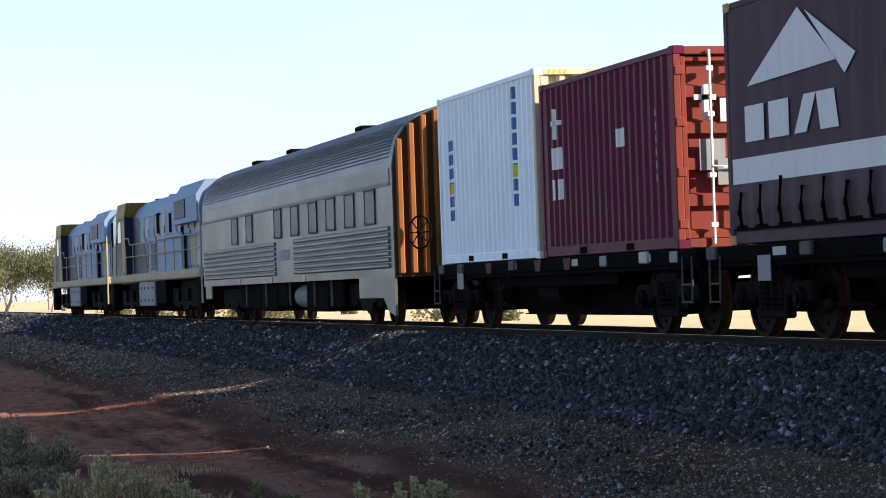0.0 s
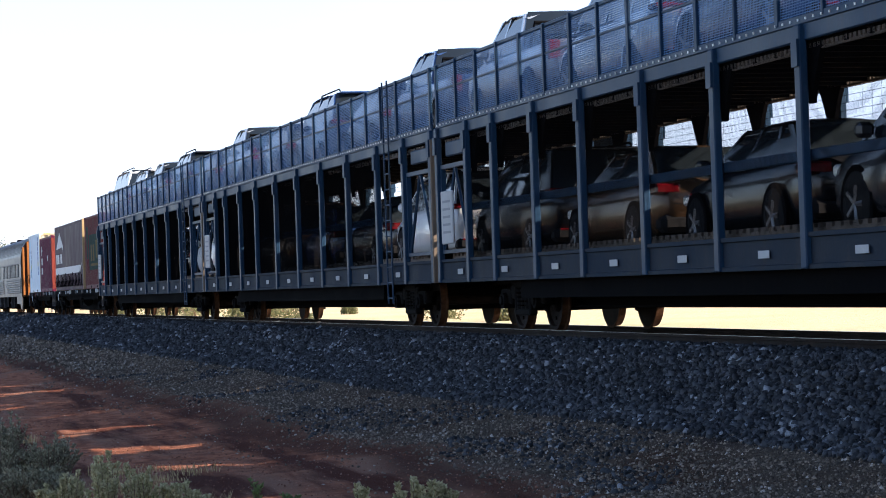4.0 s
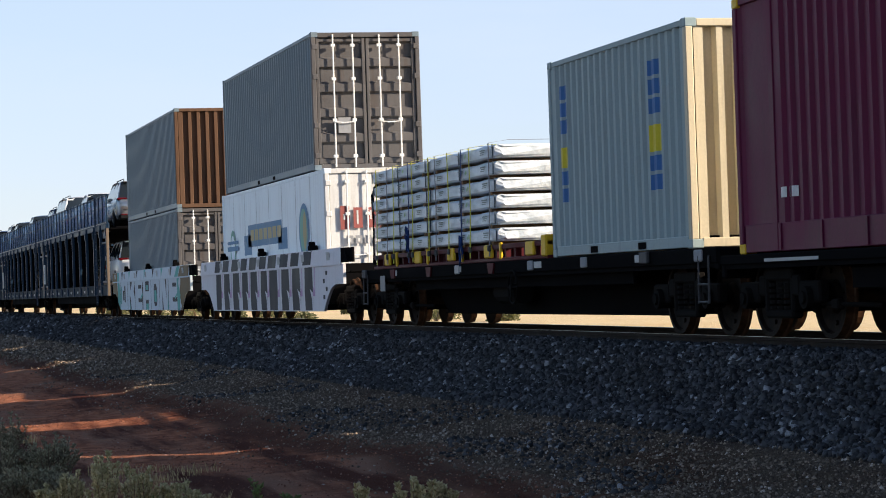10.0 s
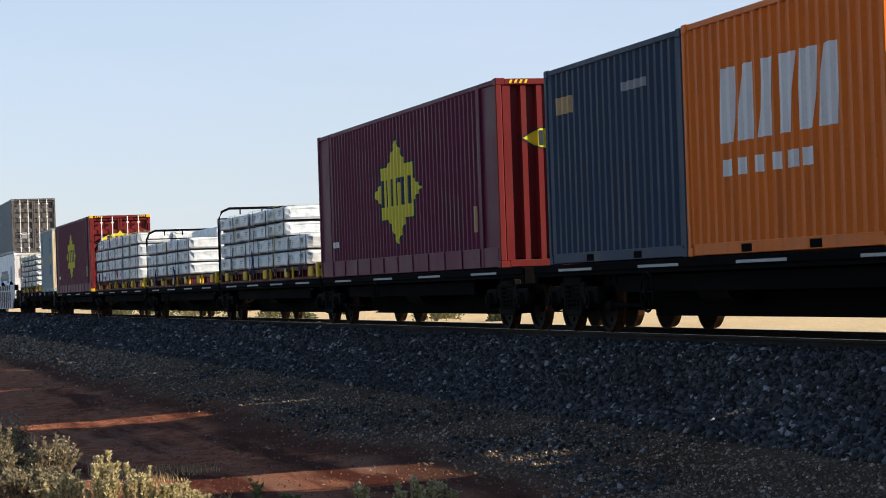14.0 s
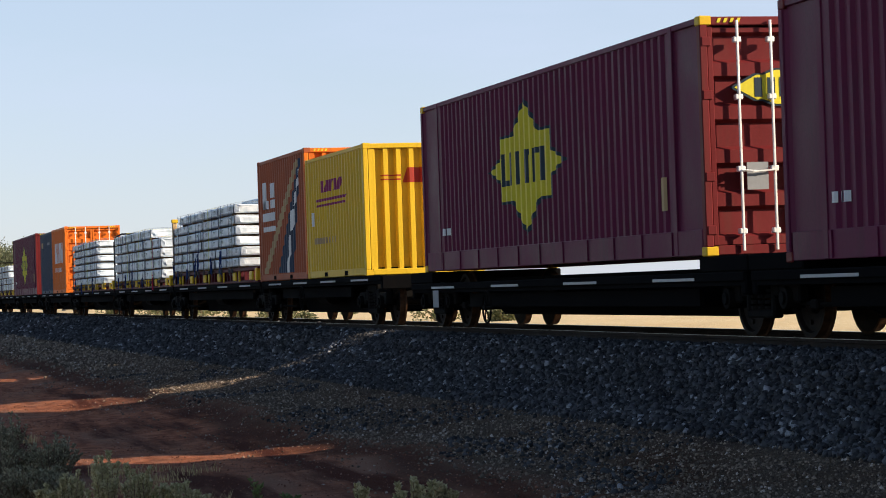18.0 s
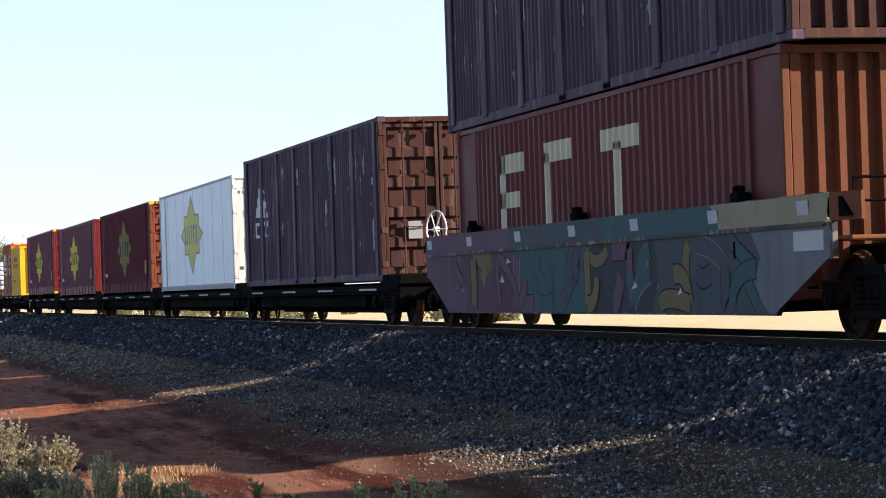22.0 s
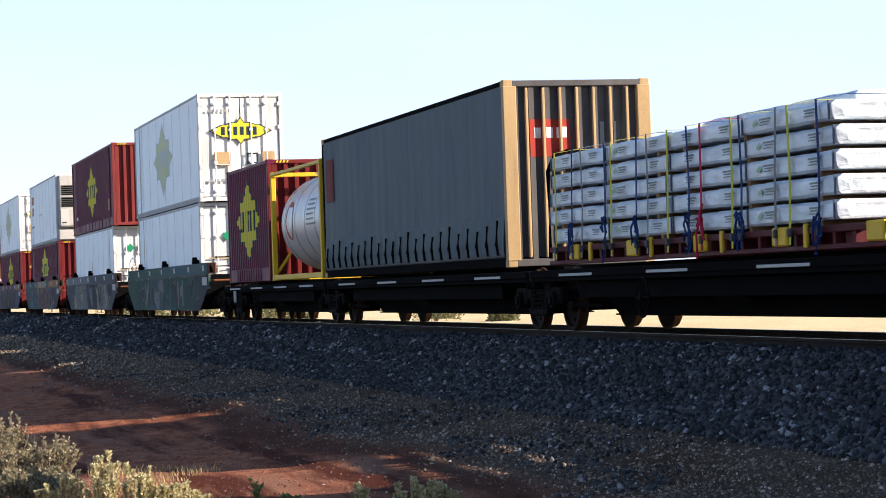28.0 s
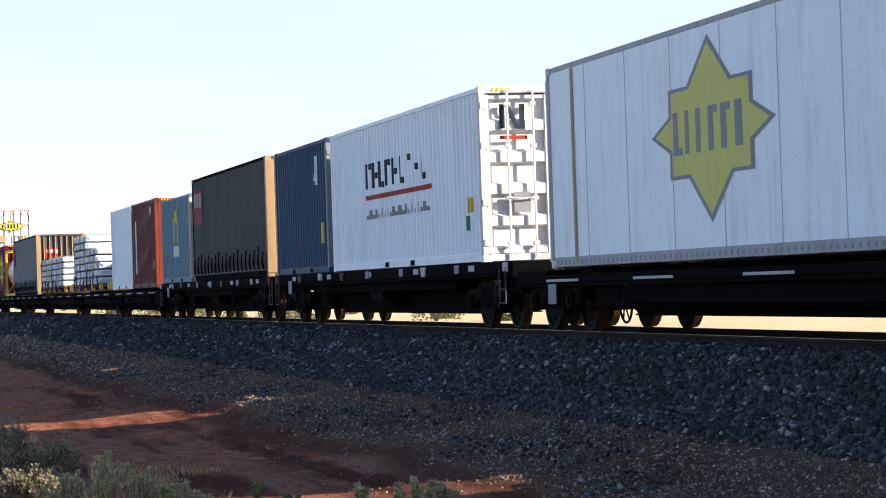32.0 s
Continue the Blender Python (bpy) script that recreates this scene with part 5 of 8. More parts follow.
def curtain_box(u0, z0, L, H, label, side, end, decals=(), rear="corr", end_decals=(), name="curtain_sided_container"):
    c = container(u0, z0, L, H, label, side, DARKGREY if side in (GREY_CURTAIN, CHARCOAL_CURTAIN) else end, rear, panel="curtain", frame_mat=BLACK if side in (GREY_CURTAIN, CHARCOAL_CURTAIN) else side, decals=decals, end_decals=end_decals, name=name, corner=end)
    for y in (-1.17, 1.17):
        part("rear_post", Geo().box(L / 2 - .11, L / 2 + .012, y - (.06 if y < 0 else .16), y + (.16 if y < 0 else .06), .1, H - .1, .012), end, c, "ochre rear post")
    # wall between the ribs is dark grey: its recess shade put into the colour
    if side in (GREY_CURTAIN, CHARCOAL_CURTAIN):
        for k in range(7):
            part("rear_rib", cached(("rrib", L, H), "rear_rib", end, lambda: Geo().box(L / 2 - .06, L / 2 + .005, -.022, .022, .15, H - .13, .008)), end, c, "", pose(0, -.84 + .28 * k, 0))
    n = int(L / .62)
    r = random.Random(3)
    for k in range(n):
        x = -L / 2 + .5 + (L - 1.0) * k / (n - 1)
        a = r.uniform(-.02, .02)
        part("curtain_strap", cached(("cstrap", k % 5), "curtain_strap", BLACK, lambda: Geo().tube([(0, -1.25, .62 + .07 * (k % 3)), (a, -1.275, .4), (a, -1.255, .2)], .022, 5).box(a - .035, a + .035, -1.295, -1.265, .34, .42, .01)), BLACK, c, "", pose(x, 0, 0))
    # slack folds of the cloth
    rows = []
    for z in np.linspace(.3, H - .15, 10):
        rows.append([(x - L / 2, -1.208 - .010 * abs(math.sin(x * 5.1)) - .012 * noise.noise((x * 1.4, z * .6, u0)), z) for x in np.linspace(.14, L - .14, int(L * 8))])
    part("curtain", Geo().sheet(rows), side, c, "slack side curtain", smooth=True)
    hem = []
    for q, z in ((0, .80), (.4, .66), (.8, .52), (1, .40), (.9, .30), (.6, .2)):
        hem.append([(x - L / 2, -1.222 - q * (.016 + .018 * math.sin(x * 9.7 + 2.0 * noise.noise((x * .8, 1, u0)))) - .012 * q * noise.noise((x * 4, z * 5, u0)), z + .03 * q * noise.noise((x * 1.5, 4, u0))) for x in np.linspace(.16, L - .16, int(L * 14))])
    part("curtain_hem", Geo().sheet(hem), side, c, "gathered folds along the foot of the curtain", smooth=True)
    part("buckle_rail", Geo().box(-L / 2 + .2, L / 2 - .2, -1.235, -1.2, .17, .23, .005), RAILDARK if side in (GREY_CURTAIN, CHARCOAL_CURTAIN) else BLACK, c)
    return c


curtain_box(-28.1, D, 12.19, 2.9, "plum curtain-sided container with white peaked badge and white band", PLUM_CURTAIN, OCHRE, decals=[])
w = MOVERS[-1][0]
for polys in ([[(.75, 1.85), (3.4, 1.62 + .3), (2.35, 2.6)], [(2.55, 2.55), (3.9, 1.95), (3.6, 1.75)]], [rect(.65, 1.25, 1.2, 1.62), rect(1.4, 2.0, 1.2, 1.62), rect(2.15, 2.5, 1.2, 1.62, .3), rect(2.9, 3.4, 1.2, 1.62, -.1)], [rect(.2, 11.2, .72, 1.02)], [[(10.6, .74), (11.6, 1.15), (11.2, .74)]]):
    g = Geo()
    for p in polys:
        g.add([(x - 6.095, -1.2325, z) for x, z in p], [tuple(range(len(p)))])
    part("painted_badge", g, LOGO_WHITE, w)
container(-15.1, D, 6.06, 2.9, "brown-red corrugated container with faded green and ochre panel", BROWNRED, BROWNRED, "doors",
          decals=[(paint("faded_green", (.045, .075, .06), .7, var=.4), [rect(1.4, 5.1, .75, 2.15), rect(.4, 1.0, 1.2, 2.5)]), (paint("faded_ochre", (.16, .13, .06), .7, var=.4), [rect(2.0, 2.5, 1.1, 1.75), rect(2.8, 3.3, 1.1, 1.75), rect(3.7, 4.3, 1.2, 1.9), rect(1.9, 4.6, .9, 1.0)])])

flat_wagon(167.6, 187.9, D, (169.4, 186.3), "black container wagon with timber packs and a cream container", brake=178.9, steps=(168.0, 187.5), stripes=9)
container(181.0, D, 6.06, 2.9, "grey-green corrugated twenty-foot container with upright blue and yellow bars", SAGE, CREAM, "corr",
          decals=[(LOGO_BLUE, [rect(.5, .85, .8 + .25 * k, 1.0 + .25 * k) for k in (0, 1, 4, 5, 6)] + [rect(4.5, 4.9, .8 + .25 * k, 1.0 + .25 * k) for k in (0, 1, 4, 5, 6)]), (LOGO_YELLOW, [rect(.5, .85, 1.3, 1.6), rect(4.5, 4.9, 1.3, 1.65)])])

# five-unit skeleton sets: shared bogies at the joints
D5 = 1.0
def skeleton_set(ends, label, deck=D5, plate_units=()):
    for i, (a, b) in enumerate(zip(ends, ends[1:])):
        bog = []
        if i == 0:
            bog.append(a + 1.6)
        else:
            bog.append(a)
        if i == len(ends) - 2:
            bog.append(b - 1.6)
        last = i == len(ends) - 2
        w = flat_wagon(a + .12, b - .12, deck, bog if last else bog + [b], label, plates=i in plate_units, brake=a + 5.6 if i % 2 == 0 else None, couplers=(-1,) if i == 0 else ((1,) if last else ()), stripes=7, sill=.12)
        if not last:
            # the bogie at the rear joint belongs to the next unit
            kids = [o for o in w.children if o.name.startswith("bogie")]
            bo = max(kids, key=lambda o: o.matrix_basis.translation.x)
            for o in list(bo.children):
                SPINNERS.remove(o)
                bpy.data.objects.remove(o)
            bpy.data.objects.remove(bo)


skeleton_set((187.9, 204.4, 220.6, 235.9, 250.0, 266.0), "black five-unit skeleton wagon, deep centre girder")
maroon48(188.7, 1.0, "unseen maroon container that shades the ground past the last wagon, red doors closed", "doors", 3.03, logo_x=6.8)
maroon48(250.05, 1.0, "unseen maroon container that shades the ground past the last wagon, red rear wall", "corr", 3.05)
skeleton_set((266.4, 282.0, 298.0, 313.5, 329.0, 342.6), "black five-unit skeleton wagon loaded with timber and containers")
container(267.4, 1.0, 6.06, 2.9, "dark blue corrugated twenty-foot container with ochre bars", NAVY, NAVY, "corr", decals=[(OCHRE, [rect(.5 + .3 * k, .7 + .3 * k, 2.2, 2.45) for k in range(3)]), (LOGO_GREY, [rect(3.6 + .25 * k, 3.8 + .25 * k, 2.3, 2.42) for k in range(4)])])
container(273.5, 1.0, 6.1, 2.92, "orange corrugated twenty-foot container with white block badge, doors closed", ORANGE, ORANGE, "doors", decals=[(LOGO_WHITE, [rect(1.2 + .62 * k, 1.62 + .62 * k, 1.35, 2.25, .12) for k in range(6)] + [rect(1.3 + .5 * k, 1.6 + .5 * k, .95, 1.15) for k in range(6)])], mark_end=True)
container(329.0, 1.0, 6.06, 2.94, "dull orange container with white figures, ochre diagonal and dark stripe", RUSTORANGE, ORANGE, "corr",
          decals=[(OCHRE, [[(.35, .18), (.95, .18), (5.3, 2.7), (4.9, 2.75)]]), (NAVY, [[(2.4, .18), (4.3, .18), (5.45, 2.75), (5.3, 2.75)]]), (LOGO_WHITE, [rect(.6, .95, 1.75, 2.4), rect(.6, 1.3, 1.75, 1.95), rect(1.5, 2.2, 2.0, 2.35), rect(1.5, 2.25, 1.75, 1.95), rect(.55, 2.2, 1.45, 1.65), rect(.6, 2.1, 1.2, 1.32), [(3.5, .18), (3.8, .18), (4.15, 1.0), (3.95, 1.05)], [(4.0, 1.1), (4.5, 1.2), (4.7, 1.65), (4.2, 1.6)], [(4.5, 1.7), (4.75, 1.7), (5.35, 2.5), (5.25, 2.5)]])], mark_end=True)
container(335.15, 1.0, 6.06, 2.65, "bright yellow twenty-foot container with purple slanted badge", YELLOW, YELLOW, "corr",
          decals=[(LOGO_PURPLE, [rect(1.5 + .45 * k, 1.85 + .45 * k, 1.85, 2.1, .12) for k in range(5)] + [rect(1.0, 4.2, 1.66, 1.72, .05)] + [rect(1.1, 4.0, 1.55, 1.6, .05)]), (LOGO_WHITE, [rect(.55, .85, 1.15, 1.45)]), (OCHRE, [rect(.8 + .3 * k, 1.0 + .3 * k, .75, .88) for k in range(8)])],
          end_decals=[(LOGO_RED, [rect(.75 + .5 * k, 1.15 + .5 * k, 1.85, 2.15, .1) for k in range(3)] + [rect(.3, .7, 1.9, 1.93), rect(.3, .7, 1.98, 2.01)])])
skeleton_set((344.9, 362.1, 379.1, 396.2, 412.5, 430.6), "black five-unit skeleton wagon carrying forty-eight-foot containers", .80, (0,))
maroon48(346.15, 1.0, "unseen maroon container that shades the ground past the last wagon, red doors closed", "doors", 2.97, logo_x=6.6)
maroon48(363.35, .88, "unseen maroon container that shades the ground past the last wagon, red ribbed rear wall", "corr", 2.97, logo_x=6.6)
maroon48(380.35, .88, "faded maroon container with dull yellow star badge, rusty doors", "doors", 2.97, MAROON_OLD, paint("rusty_orange_door", (.15, .045, .024), .65, streak=.5))
white_reefer(397.45, .86, "white refrigerated container with large yellow star badge", 14.2, 3.0, end_decals=end_badge(2.05, .8, .34) + YOU)
plum_box(413.6, .88, "dark plum container with peeling paint and white peaked badge, rusty doors")
skeleton_set((539.6, 553.5, 569.3, 586.3, 600.4, 613.4), "black five-unit skeleton wagon with tank, timber and boxes", .93, (0,))
container(540.8, 1.0, 6.06, 2.95, "maroon twenty-foot container with yellow star badge", MAROON, MAROON_END, "corr", skirt=True, decals=star_logo(3.0, 1.55, 1.75, 1.0), mark_end=True)
curtain_box(553.6, 1.0, 14.63, 2.98, "grey curtain-sided container with ochre posts and a red square badge", GREY_CURTAIN, OCHRE, decals=[], end_decals=[(LOGO_RED, [rect(.35, 1.05, 1.75, 2.35)]), (LOGO_WHITE, [rect(.42 + .2 * k, .56 + .2 * k, 2.05, 2.22) for k in range(3)]), (LOGO_GREY, [rect(1.55, 1.62, 1.5, 2.3), rect(1.75, 1.82, 1.4, 2.3)])])
part("painted_badge", Geo().add([(x - 7.315, -1.2325, z) for x, z in rect(.45, 1.2, 1.6, 2.5)], [(0, 1, 2, 3)]), paint("faded_red", (.16, .03, .03), .7), MOVERS[-1][0])
container(600.45, 1.0, 6.06, 2.9, "off-white corrugated twenty-foot container with a pale blue strip", WHITE, WHITE, "corr", decals=[(LOGO_GREY, [rect(.62, .85, .6 + .15 * k, .68 + .15 * k) for k in range(5)])])
container(606.7, 1.0, 6.06, 2.9, "brown-red corrugated twenty-foot container with a white strip", BROWNRED, paint("rust_orange_end", (.21, .045, .028), .6), "corr", decals=[(LOGO_WHITE, [rect(.75, 1.0, .5, 2.3), [(4.6, 2.1), (4.95, 2.7), (4.6, 2.6)]]), (OCHRE, [rect(5.3, 5.5, .6, .9)])], mark_end=True)
flat_wagon(613.6, 634.0, D, (616.0, 631.2), "black container wagon carrying a blue-grey and a curtain-sided container", brake=628.2, steps=(614.0, 633.6), stripes=10)
container(614.35, D, 6.06, 2.6, "blue-grey corrugated twenty-foot container with yellow drop badge", BLUEGREY, CREAM, "doors", decals=[(LOGO_YELLOW, [[(2.5, 1.2), (3.4, 1.2), (3.4, 1.9), (3.1, 2.2), (2.8, 2.2), (2.5, 1.9)]]), (BLUEGREY, [[(2.72, 1.2), (3.18, 1.2), (3.18, 1.75), (2.95, 1.95), (2.72, 1.75)]]), (LOGO_BLUE, [rect(2.85, 3.05, 1.15, 1.6)]), (LOGO_WHITE, [rect(2.4 + .3 * k, 2.62 + .3 * k, .8, 1.12) for k in range(4)])])
curtain_box(621.05, D, 12.19, 2.95, "dark grey curtain-sided container with an ochre post and red badge", CHARCOAL_CURTAIN, OCHRE)
part("painted_badge", Geo().add([(x - 6.095, -1.2325, z) for x, z in rect(.5, 2.0, 1.6, 2.6)], [(0, 1, 2, 3)]), paint("dull_red", (.2, .03, .03), .7), MOVERS[-1][0])
part("painted_mark", Geo().add([(x - 6.095, -1.236, z) for k in range(3) for x, z in rect(.55 + .45 * k, .9 + .45 * k, 2.1, 2.5)], [(4 * k, 4 * k + 1, 4 * k + 2, 4 * k + 3) for k in range(3)]), LOGO_GREY, MOVERS[-1][0])
flat_wagon(634.2, 654.9, D, (636.3, 652.9), "black container wagon carrying a blue and a white container", brake=641.0, steps=(634.5, 654.5), stripes=10)
container(634.55, D, 6.06, 2.9, "blue corrugated twenty-foot container with worn paint, grey door end", BLUEBOX, LOGO_GREY, "doors", decals=[(LOGO_WHITE, [[(4.5, 2.05), (4.9, 1.9), (5.0, 2.6), (4.6, 2.55)]]), (LOGO_YELLOW, [rect(5.2, 5.45, .65, 1.1)])])
container(641.1, D, 12.19, 2.9, "white forty-foot container with dark block badge and red rule", WHITE, WHITE_END, "doors",
          decals=[(LOGO_DARK, [rect(3.3 + .58 * k, 3.42 + .58 * k, 1.6, 2.1) for k in range(9)] + [rect(3.45 + .58 * k, 3.72 + .58 * k, 1.98 - .2 * (k % 3), 2.1 - .2 * (k % 3)) for k in range(9)]), (LOGO_RED, [rect(3.3, 8.7, 1.38, 1.47)]), (LOGO_GREY, [rect(3.35 + .25 * k, 3.5 + .25 * k, 1.0, 1.08 + .1 * (k % 2)) for k in range(21)]), (YELLOW, [rect(11.2, 11.5, .85, 1.1)]), (LOGO_GREEN, [rect(11.15, 11.25, .55, .8)])],
          end_decals=[(LOGO_DARK, [rect(.28, .37, 2.2, 2.6), rect(.62, .71, 2.2, 2.6), [(.37, 2.6), (.45, 2.6), (.62, 2.2), (.54, 2.2)]]), (LOGO_RED, [rect(.28, .75, 2.02, 2.08)])], mark_end=True)
# second unit and maroon box: out of view, added to shade the ground
skeleton_set((655.2, 672.6, 689.8), "black skeleton wagon at the rear of the train", .85, (0,))
white_reefer(657.2, .95, "white refrigerated container with large yellow star badge, grimy foot", 14.63, 2.98)
maroon48(674.4, .95, "unseen maroon container that shades the ground past the last wagon", "doors", 2.97)


# ---------------------------------------------------------------- tank container
def tank_container(u0, z0):
    L, H, h, W = 6.06, 2.6, 3.03, 1.22
    c = thing("tank_container", u0 + h, z0, "silver tank in a yellow steel frame, red oval badge", "tank container", "containers on the train")
    for x in (-1, 1):
        for s in (-1, 1):
            a, b = sorted((x * h, x * (h - .14)))
            y0, y1 = sorted((s * W, s * (W - .12)))
            part("corner_post", Geo().box(a, b, y0, y1, .1, H - .1, .015), YELLOW, c)
            for z in (.059, H - .059):
                part("corner_casting", cached(("cast", "y"), "corner_casting", YELLOW, corner_block), YELLOW, c, "", pose(x * (h - .089), s * (W - .079), z))
        for z in (.06, H - .06):
            a, b = sorted((x * h, x * (h - .12)))
            part("end_beam", Geo().box(a, b, -W + .16, W - .16, z - .05, z + .05, .012), YELLOW, c)
        for s in (-1, 1):
            part("diagonal_brace", Geo().tube([(x * (h - .06), s * 1.1, .2), (x * (h - .06), s * .3, H * .5)], .04, 6), YELLOW, c)
    for s in (-1, 1):
        part("bottom_rail", Geo().box(-h + .15, h - .15, min(s * W, s * (W - .1)), max(s * W, s * (W - .1)), .02, .14, .012), YELLOW, c)
        part("top_rail", Geo().box(-h + .15, h - .15, min(s * W, s * (W - .08)), max(s * W, s * (W - .08)), H - .1, H - .02, .012), YELLOW, c)
    prof = [(.05, -2.72), (.6, -2.66), (.95, -2.5), (1.1, -2.3), (1.12, -2.1), (1.12, 2.1), (1.1, 2.3), (.95, 2.5), (.6, 2.66), (.05, 2.72)]
    t = part("tank", Geo().lathe(prof, (0, 0, 1.33), "x", 40), TANKSHELL, c, "silver cylindrical tank shell", smooth=True)
    for x in (-1.8, -.6, .6, 1.8):
        part("tank_band", Geo().lathe([(1.118, x - .03), (1.132, x - .03), (1.132, x + .03), (1.118, x + .03)], (0, 0, 1.33), "x", 40), STEEL, t)
    a = [(x, -1.12 * math.cos(z) - .012, 1.33 + 1.12 * math.sin(z)) for x, z in ((-1.2 + .42 * p[0], .05 + .42 * p[1]) for p in oval)]
    part("painted_badge", Geo().add(a, [tuple(range(len(a)))]), LOGO_RED, t, "red oval badge")
    for k in range(6):
        z = -.1 + .1 * k
        part("label_line", Geo().add([(x, -1.12 * math.cos(q) - .01, 1.33 + 1.12 * math.sin(q)) for x, q in ((.9, z), (1.9 - .1 * (k % 3), z), (1.9 - .1 * (k % 3), z + .04), (.9, z + .04))], [(0, 1, 2, 3)]), LOGO_GREY, t)
    part("walkway", Geo().box(-2.2, 2.2, -.25, .25, H - .1, H - .05), GALV, c)
    part("manhole", Geo().cyl((0, 0, 2.4), "z", .25, .14, 16), GALV, c)


tank_container(547.2, 1.0)

# ---------------------------------------------------------------- wrapped timber on flat racks
def pack_mesh(L, W, H, seed):
    """A wrapped bundle: soft corners and creases."""
    g = Geo()
    nx = max(6, int(L / .2))
    ring = [(-W / 2, .03), (-W / 2 + .03, 0), (W / 2 - .03, 0), (W / 2, .03), (W / 2, H * .5), (W / 2, H - .04), (W / 2 - .05, H), (0, H), (-W / 2 + .05, H), (-W / 2, H - .04), (-W / 2, H * .5)]
    rows = []
    for i in range(nx + 1):
        x = -L / 2 + L * i / nx
        k = 1 if 0 < i < nx else .985
        rows.append([(x, y * k + (.012 * noise.noise((x * 2.2, y * 3, z * 5 + seed)) + .010 * noise.noise((x * 7, y * 5, z * 11 + seed))), z + .016 * noise.noise((x * 1.7, y * 2 + seed, z * 4)) + .008 * noise.noise((x * 6, y * 6 + seed, z * 9))) for y, z in ring + ring[:1]])
    g.sheet(rows)
    m = len(ring)
    n = len(g.v)
    for r, s in ((0, -1), (len(rows) - 1, 1)):
        base = r * (m + 1)
        x = rows[r][0][0]
        inner = [(x + s * .03 + .06 * noise.noise((p[1] * 5, p[2] * 9, seed + s)), p[1] * .8, H * .5 + (p[2] - H * .5) * .7) for p in rows[r][:m]]
        o = len(g.v)
        g.v += inner
        g.f += [(base + i, base + (i + 1) % m, o + (i + 1) % m, o + i) for i in range(m)]
        g.f.append(tuple(range(o, o + m)))
    return g


PACK = {}
BINDING = paint("steel_binding", (.09, .11, .13), .5)


def timber_pack(u, y, z, L, H, W=1.19, near=True, rz=0.0):
    """One wrapped bundle of timber with printed bars; alike bundles are copies."""
    key = (round(L, 2), round(H, 2), near)
    lab = "bundle of sawn timber in creased white plastic wrap"
    if key in PACK:
        ob = copy_thing(PACK[key], pose(u, y, z))
        MOVERS.append((ob, u, y, z, rz))
        return ob
    p = thing("timber_pack", u, z, lab, "timber pack", "wrapped timber packs", y)
    part("wrap", pack_mesh(L, W, H, len(PACK) * 3.7), WRAP, p, smooth=False)
    for x in (-L * .4, 0, L * .4) if near else ():
        part("bearer", cached(("bearer", W), "bearer", WOOD, lambda: Geo().box(-.045, .045, -W / 2 + .03, W / 2 - .03, -.055, .004)), WOOD, p, "", pose(x, 0, 0))
    if near:
        g = Geo()
        r = random.Random(int(L * 100))
        k = max(1, int(L / 1.2))
        for i in range(k):
            x = -L / 2 + L * (i + .45) / k
            for a, b, c, d in ((0, .34, .62, .72), (.03, .3, .48, .56), (0, .26, .34, .4)):
                g.add([(x + a, -W / 2 - .022, H * c), (x + b, -W / 2 - .022, H * c), (x + b, -W / 2 - .022, H * d), (x + a, -W / 2 - .022, H * d)], [(0, 1, 2, 3)])
        bind = Geo()
        m = max(1, round(L / 2.4))
        for i in range(m + 1):
            x = -L / 2 + .04 + (L - .08) * i / m + r.uniform(-.12, .12) * (0 < i < m)
            bind.box(x - .011, x + .011, -W / 2 - .024, -W / 2 - .006, .0, H)
        tagged(part("binding_strap", bind, BINDING, p, "dark steel binding"), kind="stuff")
        ink = part("printed_bars", g, plain("print_ink", (.2, .25, .24), .6) if "print_ink" not in bpy.data.materials else bpy.data.materials["print_ink"], p)
        tagged(ink, kind="stuff")
        part("printed_leaf", Geo().add([(.4, -W / 2 - .022, H * .3), (.52, -W / 2 - .022, H * .45), (.5, -W / 2 - .022, H * .75), (.37, -W / 2 - .022, H * .5)], [(0, 1, 2, 3)]), bpy.data.materials["print_leaf"] if "print_leaf" in bpy.data.materials else plain("print_leaf", (.35, .5, .3), .6), p)
    PACK[key] = p
    return p


